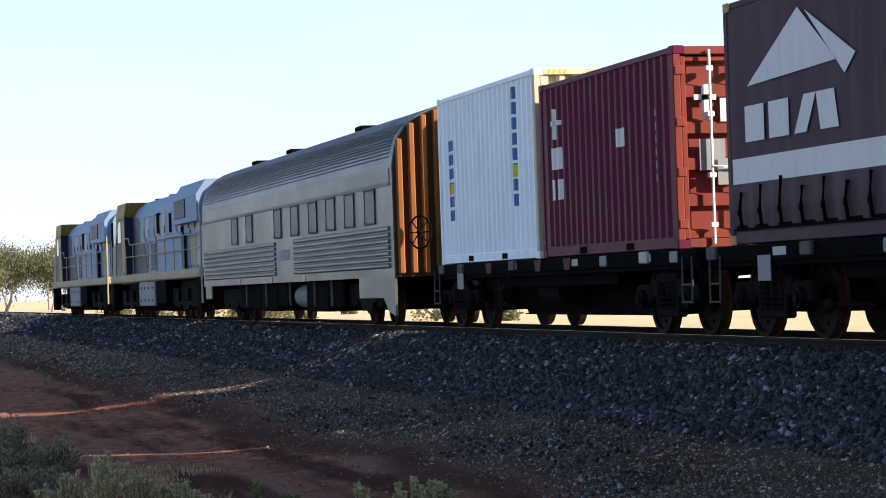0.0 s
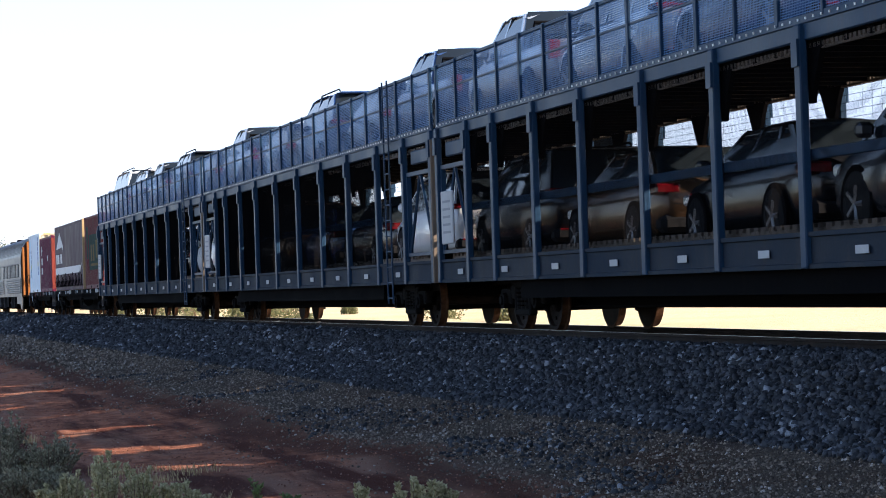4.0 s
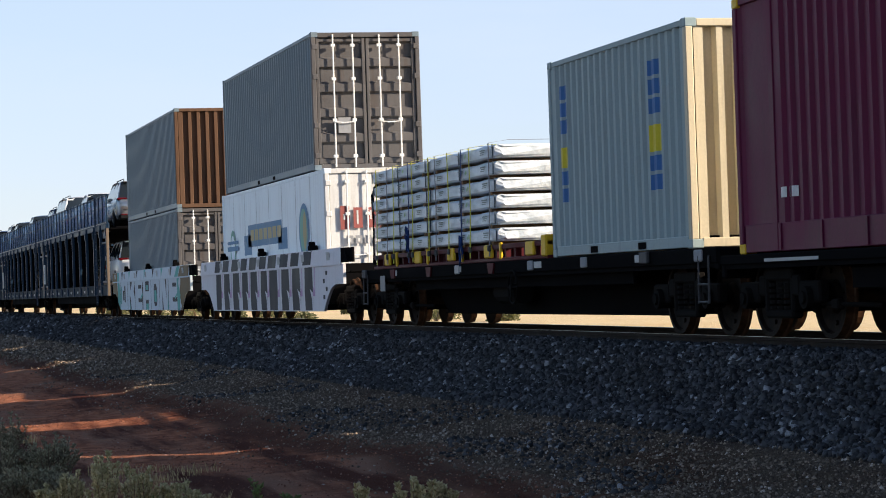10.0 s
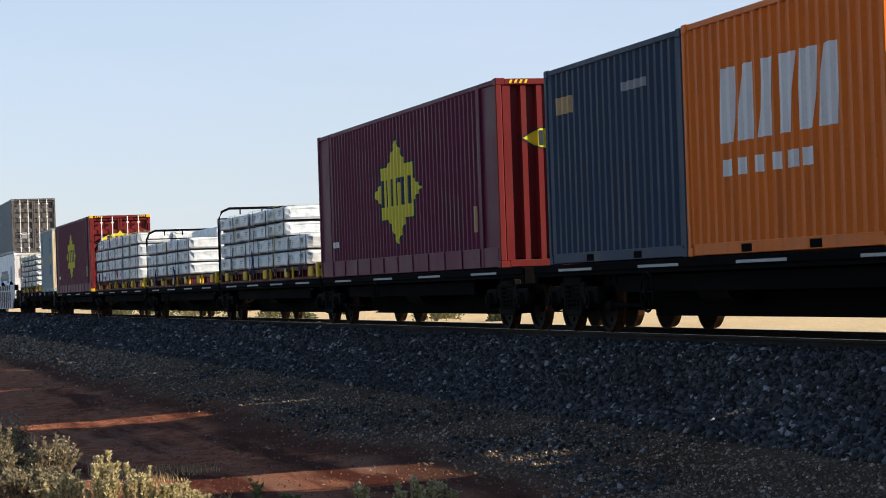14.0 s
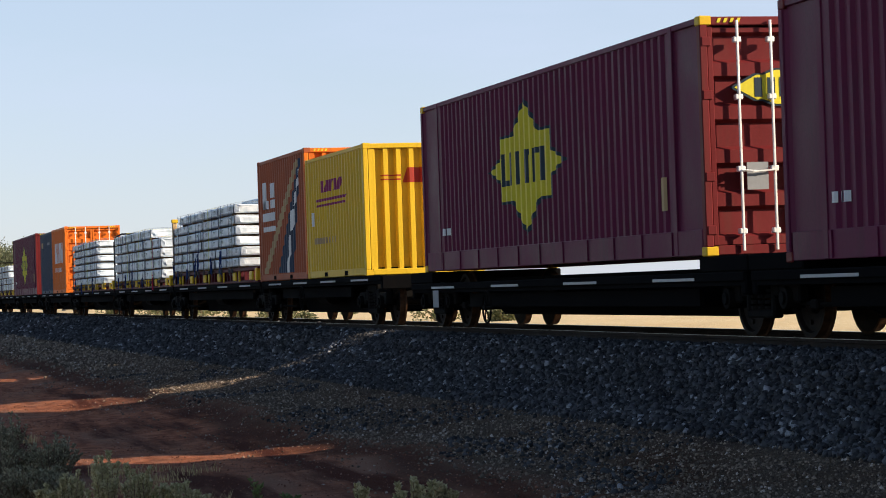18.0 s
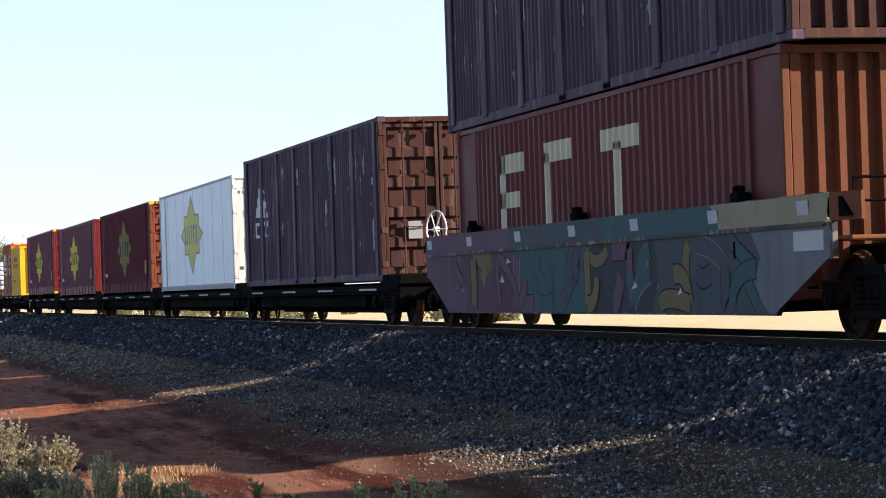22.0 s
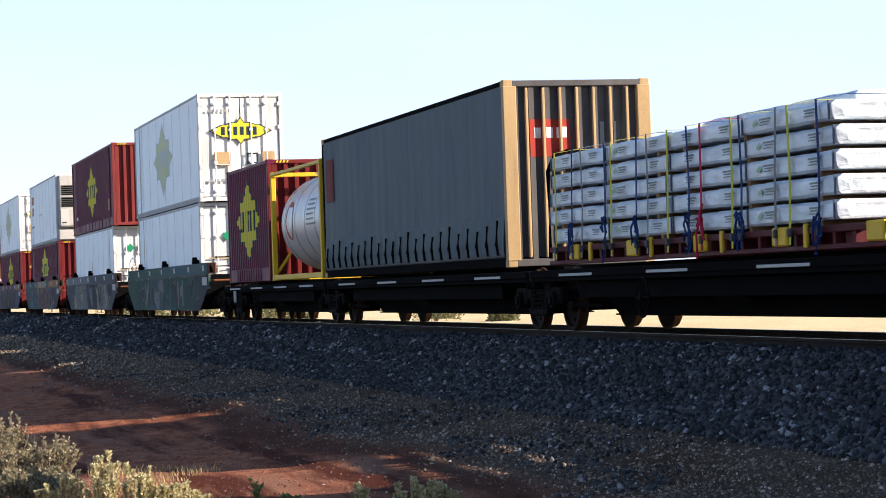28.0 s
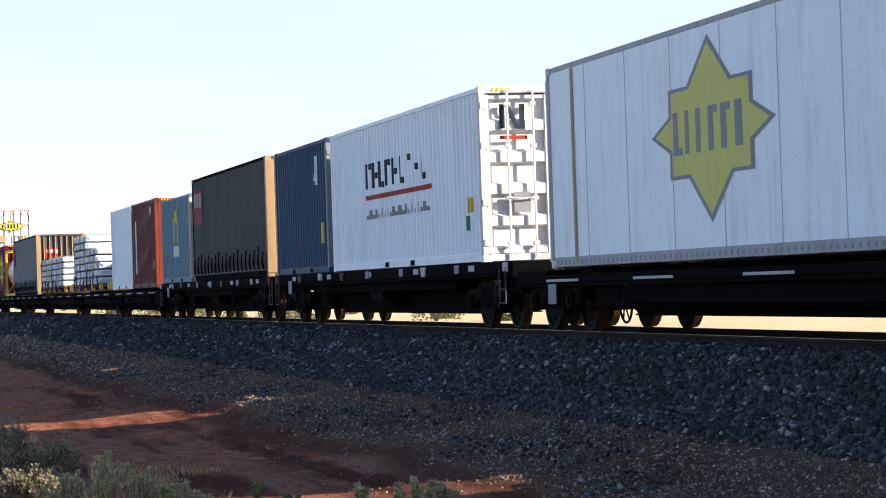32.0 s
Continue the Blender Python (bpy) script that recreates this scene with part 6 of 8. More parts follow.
def flat_rack(u0, u1, z, hoop, label, hooph=1.75, top=.28):
    L, h = u1 - u0, (u1 - u0) / 2
    f = thing("flat_rack", u0 + h, z, label, "flat rack", "flat racks")
    g = Geo()
    for s in (-1, 1):
        g.box(-h, h, min(s * 1.22, s * 1.1), max(s * 1.22, s * 1.1), 0, .06, .01).box(-h, h, min(s * 1.22, s * 1.1), max(s * 1.22, s * 1.1), top - .08, top, .01)
        for i in range(int(L / .55)):
            x = -h + .2 + i * .55
            g.box(x, x + .08, min(s * 1.2, s * 1.12), max(s * 1.2, s * 1.12), .05, top - .07)
    for i in range(8):
        x = -h + .1 + (L - .4) * i / 7
        g.box(x, x + .2, -1.12, 1.12, .05, top - .01)
    part("base_frame", g, REDRACK, f)
    n = max(3, int(L / 2.4))
    for i in range(n):
        x = -h + 1.3 + (L - 2.2) * i / max(1, n - 1)
        part("stake_pocket", cached("pocket_y", "stake_pocket", YELLOW, lambda: Geo().box(-.22, .22, -1.25, -1.19, .06, .28, .02)), YELLOW, f, "", pose(x, 0, 0))
        if i < n - 1:
            part("stake_post", cached("stake_y", "stake_post", YELLOW, lambda: Geo().box(-.045, .045, -1.245, -1.2, .03, .3, .01)), YELLOW, f, "", pose(x + .75, 0, 0))
    part("rear_beam", Geo().box(h - .25, h, -1.25, 1.25, .03, .36, .02), YELLOW, f)
    if hoop == "tube":
        r = .3
        pts = [(-h, -1.2, .1), (-h, -1.2, hooph - r), (-h, -1.2 + r * .3, hooph - r * .3), (-h, -1.2 + r, hooph), (-h, 1.2 - r, hooph), (-h, 1.2 - r * .3, hooph - r * .3), (-h, 1.2, hooph - r), (-h, 1.2, .1)]
        part("end_hoop", Geo().tube(pts, .035, 8), BLACK, f, "dark steel end hoop")
        for y in (-.6, 0, .6):
            part("hoop_bar", Geo().tube([(-h, y, hooph - .17), (-h, y, hooph)], .02, 5), BLACK, f)
        part("hoop_bar", Geo().tube([(-h, -1.2, hooph - .28), (-h, 1.2, hooph - .28)], .022, 6), BLACK, f)
    elif hoop == "post":
        for s in (-1, 1):
            part("end_post", Geo().box(-h, -h + .12, min(s * 1.22, s * 1.08), max(s * 1.22, s * 1.08), .1, hooph, .015), OCHRE, f)
            part("post_cap", Geo().box(-h - .01, -h + .15, min(s * 1.24, s * 1.05), max(s * 1.24, s * 1.05), hooph, hooph + .11, .015), YELLOW, f)
    elif hoop == "board":
        part("end_board", Geo().box(-h, -h + .06, -1.2, 1.2, .2, hooph, .01), WOOD, f, "bare plywood end board")
    return f


STRAPS = {"b": STRAP_BLUE, "y": STRAP_YELLOW, "g": STRAP_GREY, "r": STRAP_RED}


def strap(u, z0, z1, col, seed):
    r = random.Random(seed)
    s = thing("load_strap", u, z0, {"b": "blue webbing strap over timber packs", "y": "yellow webbing strap over timber packs", "g": "grey webbing strap over timber packs", "r": "red webbing strap over timber packs"}[col], "strap", "load straps")
    h = z1 - z0
    g = Geo()
    pts = [(0, -1.26, 0), (r.uniform(-.04, .04), -1.235, h * .5), (r.uniform(-.05, .05), -1.232, h), (0, -.9, h + .05), (0, .9, h + .05), (0, 1.23, h), (0, 1.25, 0)]
    for (x0, y0, a), (x1, y1, b) in zip(pts, pts[1:]):
        g.add([(x0 - .03, y0, a), (x0 + .03, y0, a), (x1 + .03, y1, b), (x1 - .03, y1, b), (x0 - .03, y0 - .004, a - .004), (x0 + .03, y0 - .004, a - .004), (x1 + .03, y1 - .004, b - .004), (x1 - .03, y1 - .004, b - .004)], [(0, 1, 2, 3), (4, 5, 6, 7), (0, 4, 7, 3), (1, 2, 6, 5)])
    part("webbing", g, STRAPS[col], s)
    if col in "br":
        zz = r.uniform(.1, .5)
        part("loose_tail", Geo().add(*_tail(r, zz)), STRAPS[col], s, "knotted loose strap end")
    part("ratchet", cached("ratchet", "ratchet", RAILDARK, lambda: Geo().box(-.035, .035, -1.29, -1.235, .08, .18, .012)), RAILDARK, s)
    return s


def _tail(r, z):
    """A tangle of loose webbing hanging beside the ratchet."""
    g = Geo()
    for k in range(4):
        x, q = r.uniform(-.05, .05), z + r.uniform(.0, .2)
        pts = []
        for j in range(7):
            pts.append((x, -1.27 - .02 * r.random(), max(-.12, q)))
            x = min(.13, max(-.13, x + r.uniform(-.11, .11)))
            q += r.uniform(-.17, .09)
        g.tube(pts, .015, 5)
    return g.v, g.f


def timber_load(u0, runs, z, pitch, hoop, straps, rack_end, rack_label, extra=(), hooph=1.75, rz=None):
    """runs: for each layer from the bottom up, (start, end) offsets from u0 along the near side."""
    flat_rack(u0, rack_end, z - .3 if rz is None else rz, hoop, rack_label, hooph, z - .035 - (z - .3 if rz is None else rz))
    for k, (a, b) in enumerate(runs):
        n = max(1, round((b - a) / 4.8))
        l = (b - a) / n
        jig = random.Random(int(u0 * 7) + k)
        for i in range(n):
            for s in (-1, 1):
                timber_pack(u0 + a + l * (i + .5) + jig.uniform(-.07, .07), YC + s * .605 + jig.uniform(-.012, .02), z + .02 + pitch * k, l - .03, pitch - .055, near=s < 0, rz=jig.uniform(-.3, .3))
    for a, b, k, s in extra:
        timber_pack(u0 + (a + b) / 2, YC + s * .605, z + .02 + pitch * k, b - a, pitch - .055, near=s < 0)
    for j, (x, col) in enumerate(straps):
        top = max([k for k, (a, b) in enumerate(runs) if a <= x <= b] or [0])
        strap(u0 + x, z - .22, z + pitch * (top + 1), col, int(u0) + j)


def spread(a, b, cols):
    return [(a + (b - a) * (i + .3 * math.sin(i * 2.7)) / max(1, len(cols) - 1), c) for i, c in enumerate(cols)]


timber_load(168.7, [(.1, 9.1)] * 6, 1.42, .27, "tube", spread(.5, 8.6, "ygybyygybyg"), 180.7, "red and yellow flat rack under timber packs", rz=1.11)
timber_load(205.3, [(.05, 13.0)] * 3 + [(.7, 13.0)], 1.34, .40, "tube", spread(.6, 12.4, "gbgrgggrgggyg"), 220.2, "red flat rack with yellow stake pockets under timber", hooph=1.95, rz=1.0)
timber_load(220.75, [(.1, 9.6)] * 3, 1.34, .37, "tube", spread(.6, 9.2, "ggbgygbgg"), 235.6, "red flat rack with yellow pockets and dark end hoop", [(2.0, 7.2, 3, 1)], rz=1.0, hooph=1.9)
timber_load(236.0, [(.1, 12.4)] * 2 + [(.1, 9.8)] * 2, 1.33, .36, "tube", spread(.5, 11.6, "ggygbgygg"), 249.8, "red flat rack with yellow beam and dark end hoop", rz=1.0, hooph=2.05)
timber_load(282.8, [(.1, 11.7)] + [(.1, 9.3)] * 5, 1.27, .29, "tube", spread(.5, 9.0, "gbggbgygbg"), 297.6, "red flat rack with thin end hoop under timber", rz=1.0, hooph=1.75)
timber_load(298.1, [(.1, 12.8)] * 3 + [(.1, 12.6)] + [(.1, 10.3)], 1.28, .335, "tube", spread(.5, 12.2, "gbgbybgybgyrg"), 313.0, "red flat rack with yellow pockets and dark end hoop", rz=1.0, hooph=2.05)
timber_load(313.6, [(.1, 12.4)] * 2 + [(.1, 11.8)] * 3 + [(1.4, 11.7)], 1.42, .28, "post", spread(.5, 11.5, "bbgbgbbgybgbgg"), 328.6, "yellow and red flat rack with ochre end posts", [(5.5, 10.6, 6, 1)], rz=1.0, hooph=1.95)
timber_load(570.5, [(.1, 10.8)] * 5, 1.30, .27, "tube", spread(.5, 10.4, "ybgbybgybrybgyb"), 585.9, "red flat rack with yellow pockets and thin hoop", [(3.4, 8.6, 5, 1)], rz=1.0, hooph=1.7)
timber_load(586.5, [(.05, 9.5)] * 3 + [(.05, 8.0)] * 2 + [(.05, 4.6)] * 2, 1.28, .29, "board", spread(.4, 9.1, "bbgbgbybgbbyb"), 600.2, "red flat rack with plywood end board under stepped timber", [(9.5, 12.9, 0, 1), (9.5, 12.9, 1, 1), (8.0, 12.9, 2, 1), (8.0, 12.9, 3, 1)], rz=1.0, hooph=2.35)


# ---------------------------------------------------------------- motor cars
def loft(stations):
    """Rings of equal length joined along x, capped at both ends."""
    g = Geo()
    n = len(stations[0])
    g.v = [p for r in stations for p in r]
    for k in range(len(stations) - 1):
        g.f += [(k * n + i, k * n + (i + 1) % n, (k + 1) * n + (i + 1) % n, (k + 1) * n + i) for i in range(n)]
    g.f += [tuple(range(n)), tuple(range((len(stations) - 1) * n, len(stations) * n))]
    return g


def body_ring(x, w, zb, zt):
    """Cross-section of a car's lower body: tucked sill, full flank, shoulder and a flat top."""
    h = zt - zb
    half = [(.82, 0), (.93, .05), (.985, .22), (1.0, .48), (.985, .70), (.955, .86), (.90, .96), (.62, 1.0)]
    pts = [(x, w * a, zb + h * b) for a, b in half]
    return pts + [(x, -p[1], p[2]) for p in pts[::-1]]


def smooth_stations(rows, n=22):
    """Stations along the body, eased between the given ones."""
    xs = [r[0] for r in rows]
    out = []
    for x in list(np.linspace(xs[0], xs[-1], n)):
        out.append((x, *[float(np.interp(x, xs, [r[k] for r in rows])) for k in (1, 2, 3)]))
    return out


CARS = {
    # stations of the lower body (x, half width, bottom, top); greenhouse (x base, x roof) front and rear; belt and roof height; width of the rearmost pillar
    "suv": dict(L=4.9, body=[(-2.45, .66, .42, .66), (-2.38, .82, .30, .78), (-2.15, .92, .24, .88), (-1.7, .965, .22, .98), (-1.1, .975, .22, 1.06), (0, .98, .22, 1.08), (1.9, .98, .25, 1.12), (2.28, .96, .30, 1.12), (2.4, .93, .34, 1.10), (2.45, .87, .42, 1.02)], front=(-1.45, -.45), rear=(2.38, 1.95), belt=1.05, roof=1.73, dpost=.22),
    "ute": dict(L=5.3, body=[(-2.65, .72, .5, .82), (-2.58, .86, .42, .94), (-2.2, .95, .36, 1.04), (-1.3, .97, .36, 1.13), (.9, .97, .38, 1.15), (1.0, .96, .40, 1.13), (2.5, .96, .44, 1.14), (2.65, .92, .5, 1.1)], front=(-1.3, -.55), rear=(.98, .78), belt=1.12, roof=1.76, dpost=.12),
    "sedan": dict(L=4.5, body=[(-2.25, .66, .38, .6), (-2.18, .80, .26, .7), (-1.9, .89, .2, .8), (-1.0, .925, .2, .93), (.8, .925, .2, .97), (1.7, .92, .22, .99), (2.1, .89, .28, .98), (2.22, .83, .34, .92), (2.25, .78, .42, .86)], front=(-1.25, -.25), rear=(2.02, 1.3), belt=.92, roof=1.46, dpost=.18),
    "van": dict(L=5.2, body=[(-2.6, .78, .45, .8), (-2.5, .9, .34, .98), (-2.1, .97, .3, 1.15), (-1.6, .98, .3, 1.22), (2.5, .98, .32, 1.25), (2.6, .95, .4, 1.2)], front=(-2.0, -1.4), rear=(2.58, 2.5), belt=1.2, roof=1.98, dpost=.3),
}
CAR_PROTO = {}
ALLOY = paint("dark_alloy", (.16, .16, .165), .4, .6, var=.1, streak=.1)


def car(u, y, z, kind, mat, colour):
    """A new motor car facing forward."""
    word = {"suv": "sport utility vehicle", "ute": "utility truck", "sedan": "hatchback car", "van": "delivery van"}[kind]
    if (kind, colour) in CAR_PROTO:
        ob = copy_thing(CAR_PROTO[kind, colour], pose(u, y, z))
        MOVERS.append((ob, u, y, z))
        return ob
    s = CARS[kind]
    c = thing("motor_car", u, z, "new %s %s on a carrier deck" % (colour, word), "car", "cars on the carriers", y)
    part("body", loft([body_ring(*b) for b in smooth_stations(s["body"])]), mat, c, smooth=True)
    (fb, fr), (rb, rr), zb, zr = s["front"], s["rear"], s["belt"], s["roof"]
    wb, wr = .90, .74
    if kind == "sedan":
        wb, wr = .85, .68
    # roof skin with all the window pillars
    def roof_ring(x, dz, k):
        w = wr * k
        top = [(x, w * q, zr + dz - .085 * abs(q) ** 2.4) for q in (-1.03, -.9, -.65, -.35, 0, .35, .65, .9, 1.03)]
        return top + [(x, w * q, zr + dz - .11) for q in (1.0, .5, 0, -.5, -1.0)]
    roof = loft([roof_ring(x, dz, k) for x, dz, k in ((fr - .14, -.06, .97), (fr + .1, -.005, 1.0), (fr + .5, .03, 1.02), ((fr + rr) / 2, .04, 1.03), (rr - .5, .025, 1.02), (rr - .15, .0, 1.0), (rr + .07, -.05, .98))])
    for sd in (-1, 1):
        def pillar(x0, w0, x1, w1):
            """A flat band from the belt to the roof edge."""
            roof.add([(x0 - w0 / 2, sd * (wb + .012), zb - .02), (x0 + w0 / 2, sd * (wb + .012), zb - .02), (x1 + w1 / 2, sd * (wr + .014), zr - .07), (x1 - w1 / 2, sd * (wr + .014), zr - .07),
                      (x0 - w0 / 2, sd * (wb - .05), zb - .02), (x0 + w0 / 2, sd * (wb - .05), zb - .02), (x1 + w1 / 2, sd * (wr - .05), zr - .07), (x1 - w1 / 2, sd * (wr - .05), zr - .07)],
                     [(0, 1, 2, 3), (7, 6, 5, 4), (0, 4, 5, 1), (1, 5, 6, 2), (2, 6, 7, 3), (3, 7, 4, 0)])
        dp = s["dpost"]
        pillar(fb + .06, .10, fr + .03, .08)
        pillar(fb + (rb - fb) * .42, .07, fr + (rr - fr) * .40, .07)
        if kind != "ute":
            pillar(fb + (rb - fb) * .72, .07, fr + (rr - fr) * .78, .07)
        pillar(rb - dp * .5, dp, rr - dp * .25, dp * .8)
    part("roof", roof, mat, c, smooth=False)
    n = 7
    for sd in (-1, 1):
        rows = []
        for q, bulge in ((0, 0), (.35, .022), (.7, .018), (1, 0)):
            a, b = fb + .05 + (fr - fb) * q, rb - .06 + (rr - rb) * q
            rows.append([(a + (b - a) * i / n, sd * (wb + (wr - wb) * q + bulge - .006), zb - .01 + (zr - .08 - zb) * q) for i in range(n + 1)])
        part("side_window", Geo().sheet(rows), CAR_GLASS, c, smooth=True)
        part("mirror", Geo().box(fb + .25, fb + .4, min(sd * .9, sd * 1.10), max(sd * .9, sd * 1.10), zb + .0, zb + .17, .045), mat, c)
        if sd < 0:
            part("headlight", Geo().box(-s["L"] / 2 + .06, -s["L"] / 2 + .34, min(sd * .5, sd * .84), max(sd * .5, sd * .84), zb - .36, zb - .22, .03), LAMP_CLEAR, c)
        t0, t1 = {"suv": (zb - .07, zb + .02), "ute": (zb - .34, zb - .03), "sedan": (zb - .16, zb - .02), "van": (zb - .5, zb - .1)}[kind]
        part("tail_light", Geo().box(s["L"] / 2 - .3, s["L"] / 2 + .006, min(sd * (.60 if kind != "ute" else .74), sd * .945), max(sd * (.60 if kind != "ute" else .74), sd * .945), t0, t1, .025), LAMP_RED, c)
    for name, x0, x1, sgn in (("windscreen", fb, fr, -1), ("rear_window", rb, rr, 1)):
        rows = []
        for q in (0, .33, .67, 1):
            w = (wb - .03) + (wr - wb) * q
            rows.append([(x0 + (x1 - x0) * q + sgn * (.02 + .07 * (1 - (j / 4) ** 2)), w * j / 4, zb + .02 + (zr - .06 - zb) * q) for j in range(-4, 5)])
        part(name, Geo().sheet(rows), CAR_GLASS, c, smooth=True)
    e = s["L"] / 2
    zb0 = s["body"][-1][2]
    part("rear_bumper", Geo().box(e - .3, e + .035, -.88, .88, zb0 - .18, zb0 + .06, .07), RUBBER, c, "black plastic bumper")
    part("bumper_trim", Geo().box(e - .1, e + .048, -.5, .5, zb0 - .09, zb0 - .06, .01), GALV, c, "bright bumper strip")
    if kind != "ute":
        part("tailgate_seam", Geo().box(e - .02, e + .004, -.72, .72, zb0 + .2, zb0 + .215), RUBBER, c)
    if kind == "suv":
        part("light_bar", Geo().box(e - .06, e + .03, -.70, .70, zb - .035, zb - .005, .008), LAMP_RED, c, "red light bar across the tail")
        part("roof_spoiler", Geo().box(rr - .15, rr + .24, -.66, .66, zr - .075, zr - .03, .02), mat, c)
        for sd in (-1, 1):
            part("bumper_reflector", Geo().box(e - .05, e + .04, min(sd * .52, sd * .8), max(sd * .52, sd * .8), zb0 + .0, zb0 + .03, .006), LAMP_RED, c)
    part("number_panel", Geo().box(e - .02, e + .008, -.24, .24, zb0 + .3, zb0 + .4), DARKGREY, c)
    if kind == "ute":
        part("tray_liner", Geo().box(1.05, 2.55, -.75, .75, 1.08, 1.15), BLACK, c)
        part("sports_bar", Geo().tube([(1.15, -.8, 1.1), (1.2, -.72, 1.5), (1.2, .72, 1.5), (1.15, .8, 1.1)], .035, 6), BLACK, c)
    if kind in ("suv", "van"):
        for sd in (-1, 1):
            part("roof_rail", Geo().tube([(fr + .2, sd * .6, zr - .0), (fr + .3, sd * .6, zr + .05), (rr - .2, sd * .6, zr + .05), (rr - .1, sd * .6, zr)], .018, 5), BLACK, c)
    r = .36 if kind in ("suv", "ute", "van") else .32
    for x in (-s["L"] * .30, s["L"] * .29):
        for sd in (-1, 1):
            part("wheel_arch", cached(("arch", kind), "wheel_arch", BLACK, lambda: Geo().cyl((0, -.02, 0), "y", r + .07, .04, 18)), BLACK, c, "", pose(x, sd * .945, r))
            t = part("tyre", cached(("tyre", kind), "tyre", RUBBER, lambda: Geo().lathe([(r * .62, -.12), (r, -.1), (r, .1), (r * .62, .12)], (0, 0, 0), "y", 20)), RUBBER, c, "", pose(x, sd * .87, r))
            def rim():
                g = Geo().lathe([(r * .62, -.1), (r * .64, .1), (r * .58, .1), (r * .56, .02)], (0, 0, 0), "y", 18)
                for k in range(5):
                    a = 2 * math.pi * k / 5
                    g.tube([(0, .1, 0), (r * .58 * math.cos(a), .11, r * .58 * math.sin(a))], .035, 5)
                    g.tube([(0, -.1, 0), (r * .58 * math.cos(a), -.11, r * .58 * math.sin(a))], .035, 5)
                return g
            if sd < 0:
                part("rim", cached(("rim", kind), "rim", ALLOY, rim), ALLOY, t)
    CAR_PROTO[kind, colour] = c
    return c


def gloss(name, col, metal=.0):
    m = paint(name, col, .22, metal, var=.05, streak=.08, bump=.0, spec=.6)
    m.node_tree.nodes["Principled BSDF"].inputs["Coat Weight"].default_value = .25
    return m


# bronze: warm glow off the dry field put into the lower cars' paint
CAR_PAINT = {"white": gloss("car_white", (.75, .75, .74)), "silver": gloss("car_silver", (.42, .43, .44), .6), "black": gloss("car_black", (.012, .013, .015)), "dark blue": gloss("car_blue", (.02, .05, .14)), "red": gloss("car_red", (.32, .02, .02)), "grey": gloss("car_grey", (.05, .053, .058), .3), "bronze": gloss("car_bronze", (.11, .065, .035), .3)}


# ---------------------------------------------------------------- car carriers
def wire_mesh(L, z0, z1, y, w=.012, x0=0.0, dz=.055, dx=.16):
    """Welded mesh screen: thin wires both ways."""
    g = Geo()
    for k in range(int((z1 - z0) / dz)):
        z = z0 + dz * (k + .5)
        g.add([(x0, y - .004, z), (L, y - .004, z), (L, y - .004, z + w), (x0, y - .004, z + w)], [(0, 1, 2, 3)])
    for k in range(int((L - x0) / dx)):
        x = x0 + dx * (k + .5)
        g.add([(x, y, z0), (x + w, y, z0), (x + w, y, z1), (x, y, z1)], [(0, 1, 2, 3)])
    return g


FLANGE = paint("brown_grey_flange", (.13, .105, .085), .7)


def dots(L, y, z, step, r):
    """A line of small square rivet heads."""
    g = Geo()
    for k in range(int(L / step)):
        x = step * (k + .5)
        g.box(x - r, x + r, y - .006, y + .006, z - r, z + r)
    return g


def row_boxes(x0, x1, y, z, step):
    g = Geo()
    for k in range(int((x1 - x0) / step)):
        x = x0 + step * (k + .5)
        g.box(x - step * .3, x + step * .3, y - .03, y + .03, z, z + .05)
    return g.v, g.f


def fins(x0, x1, z0, z1, y, depth, step):
    """Upright strands of a thick expanded-metal screen."""
    g = Geo()
    for k in range(int((x1 - x0) / step)):
        x = x0 + step * (k + .5)
        g.add([(x, y - depth, z0), (x, y, z0), (x, y, z1), (x, y - depth, z1)], [(0, 1, 2, 3)])
    return g


# darker copy of the carrier paint: shade on the sill in the colour
SILL = paint("shaded_blue_sill", (.012, .021, .034), .7, var=.4, streak=.5, streak_col=(.03, .024, .02))
OCHRE_POST = paint("pale_rusty_post", (.15, .12, .09), .6)
POSTS = [2.0, 3.65, 5.95, 8.3, 11.0, 13.7, 16.4, 19.1, 21.85]


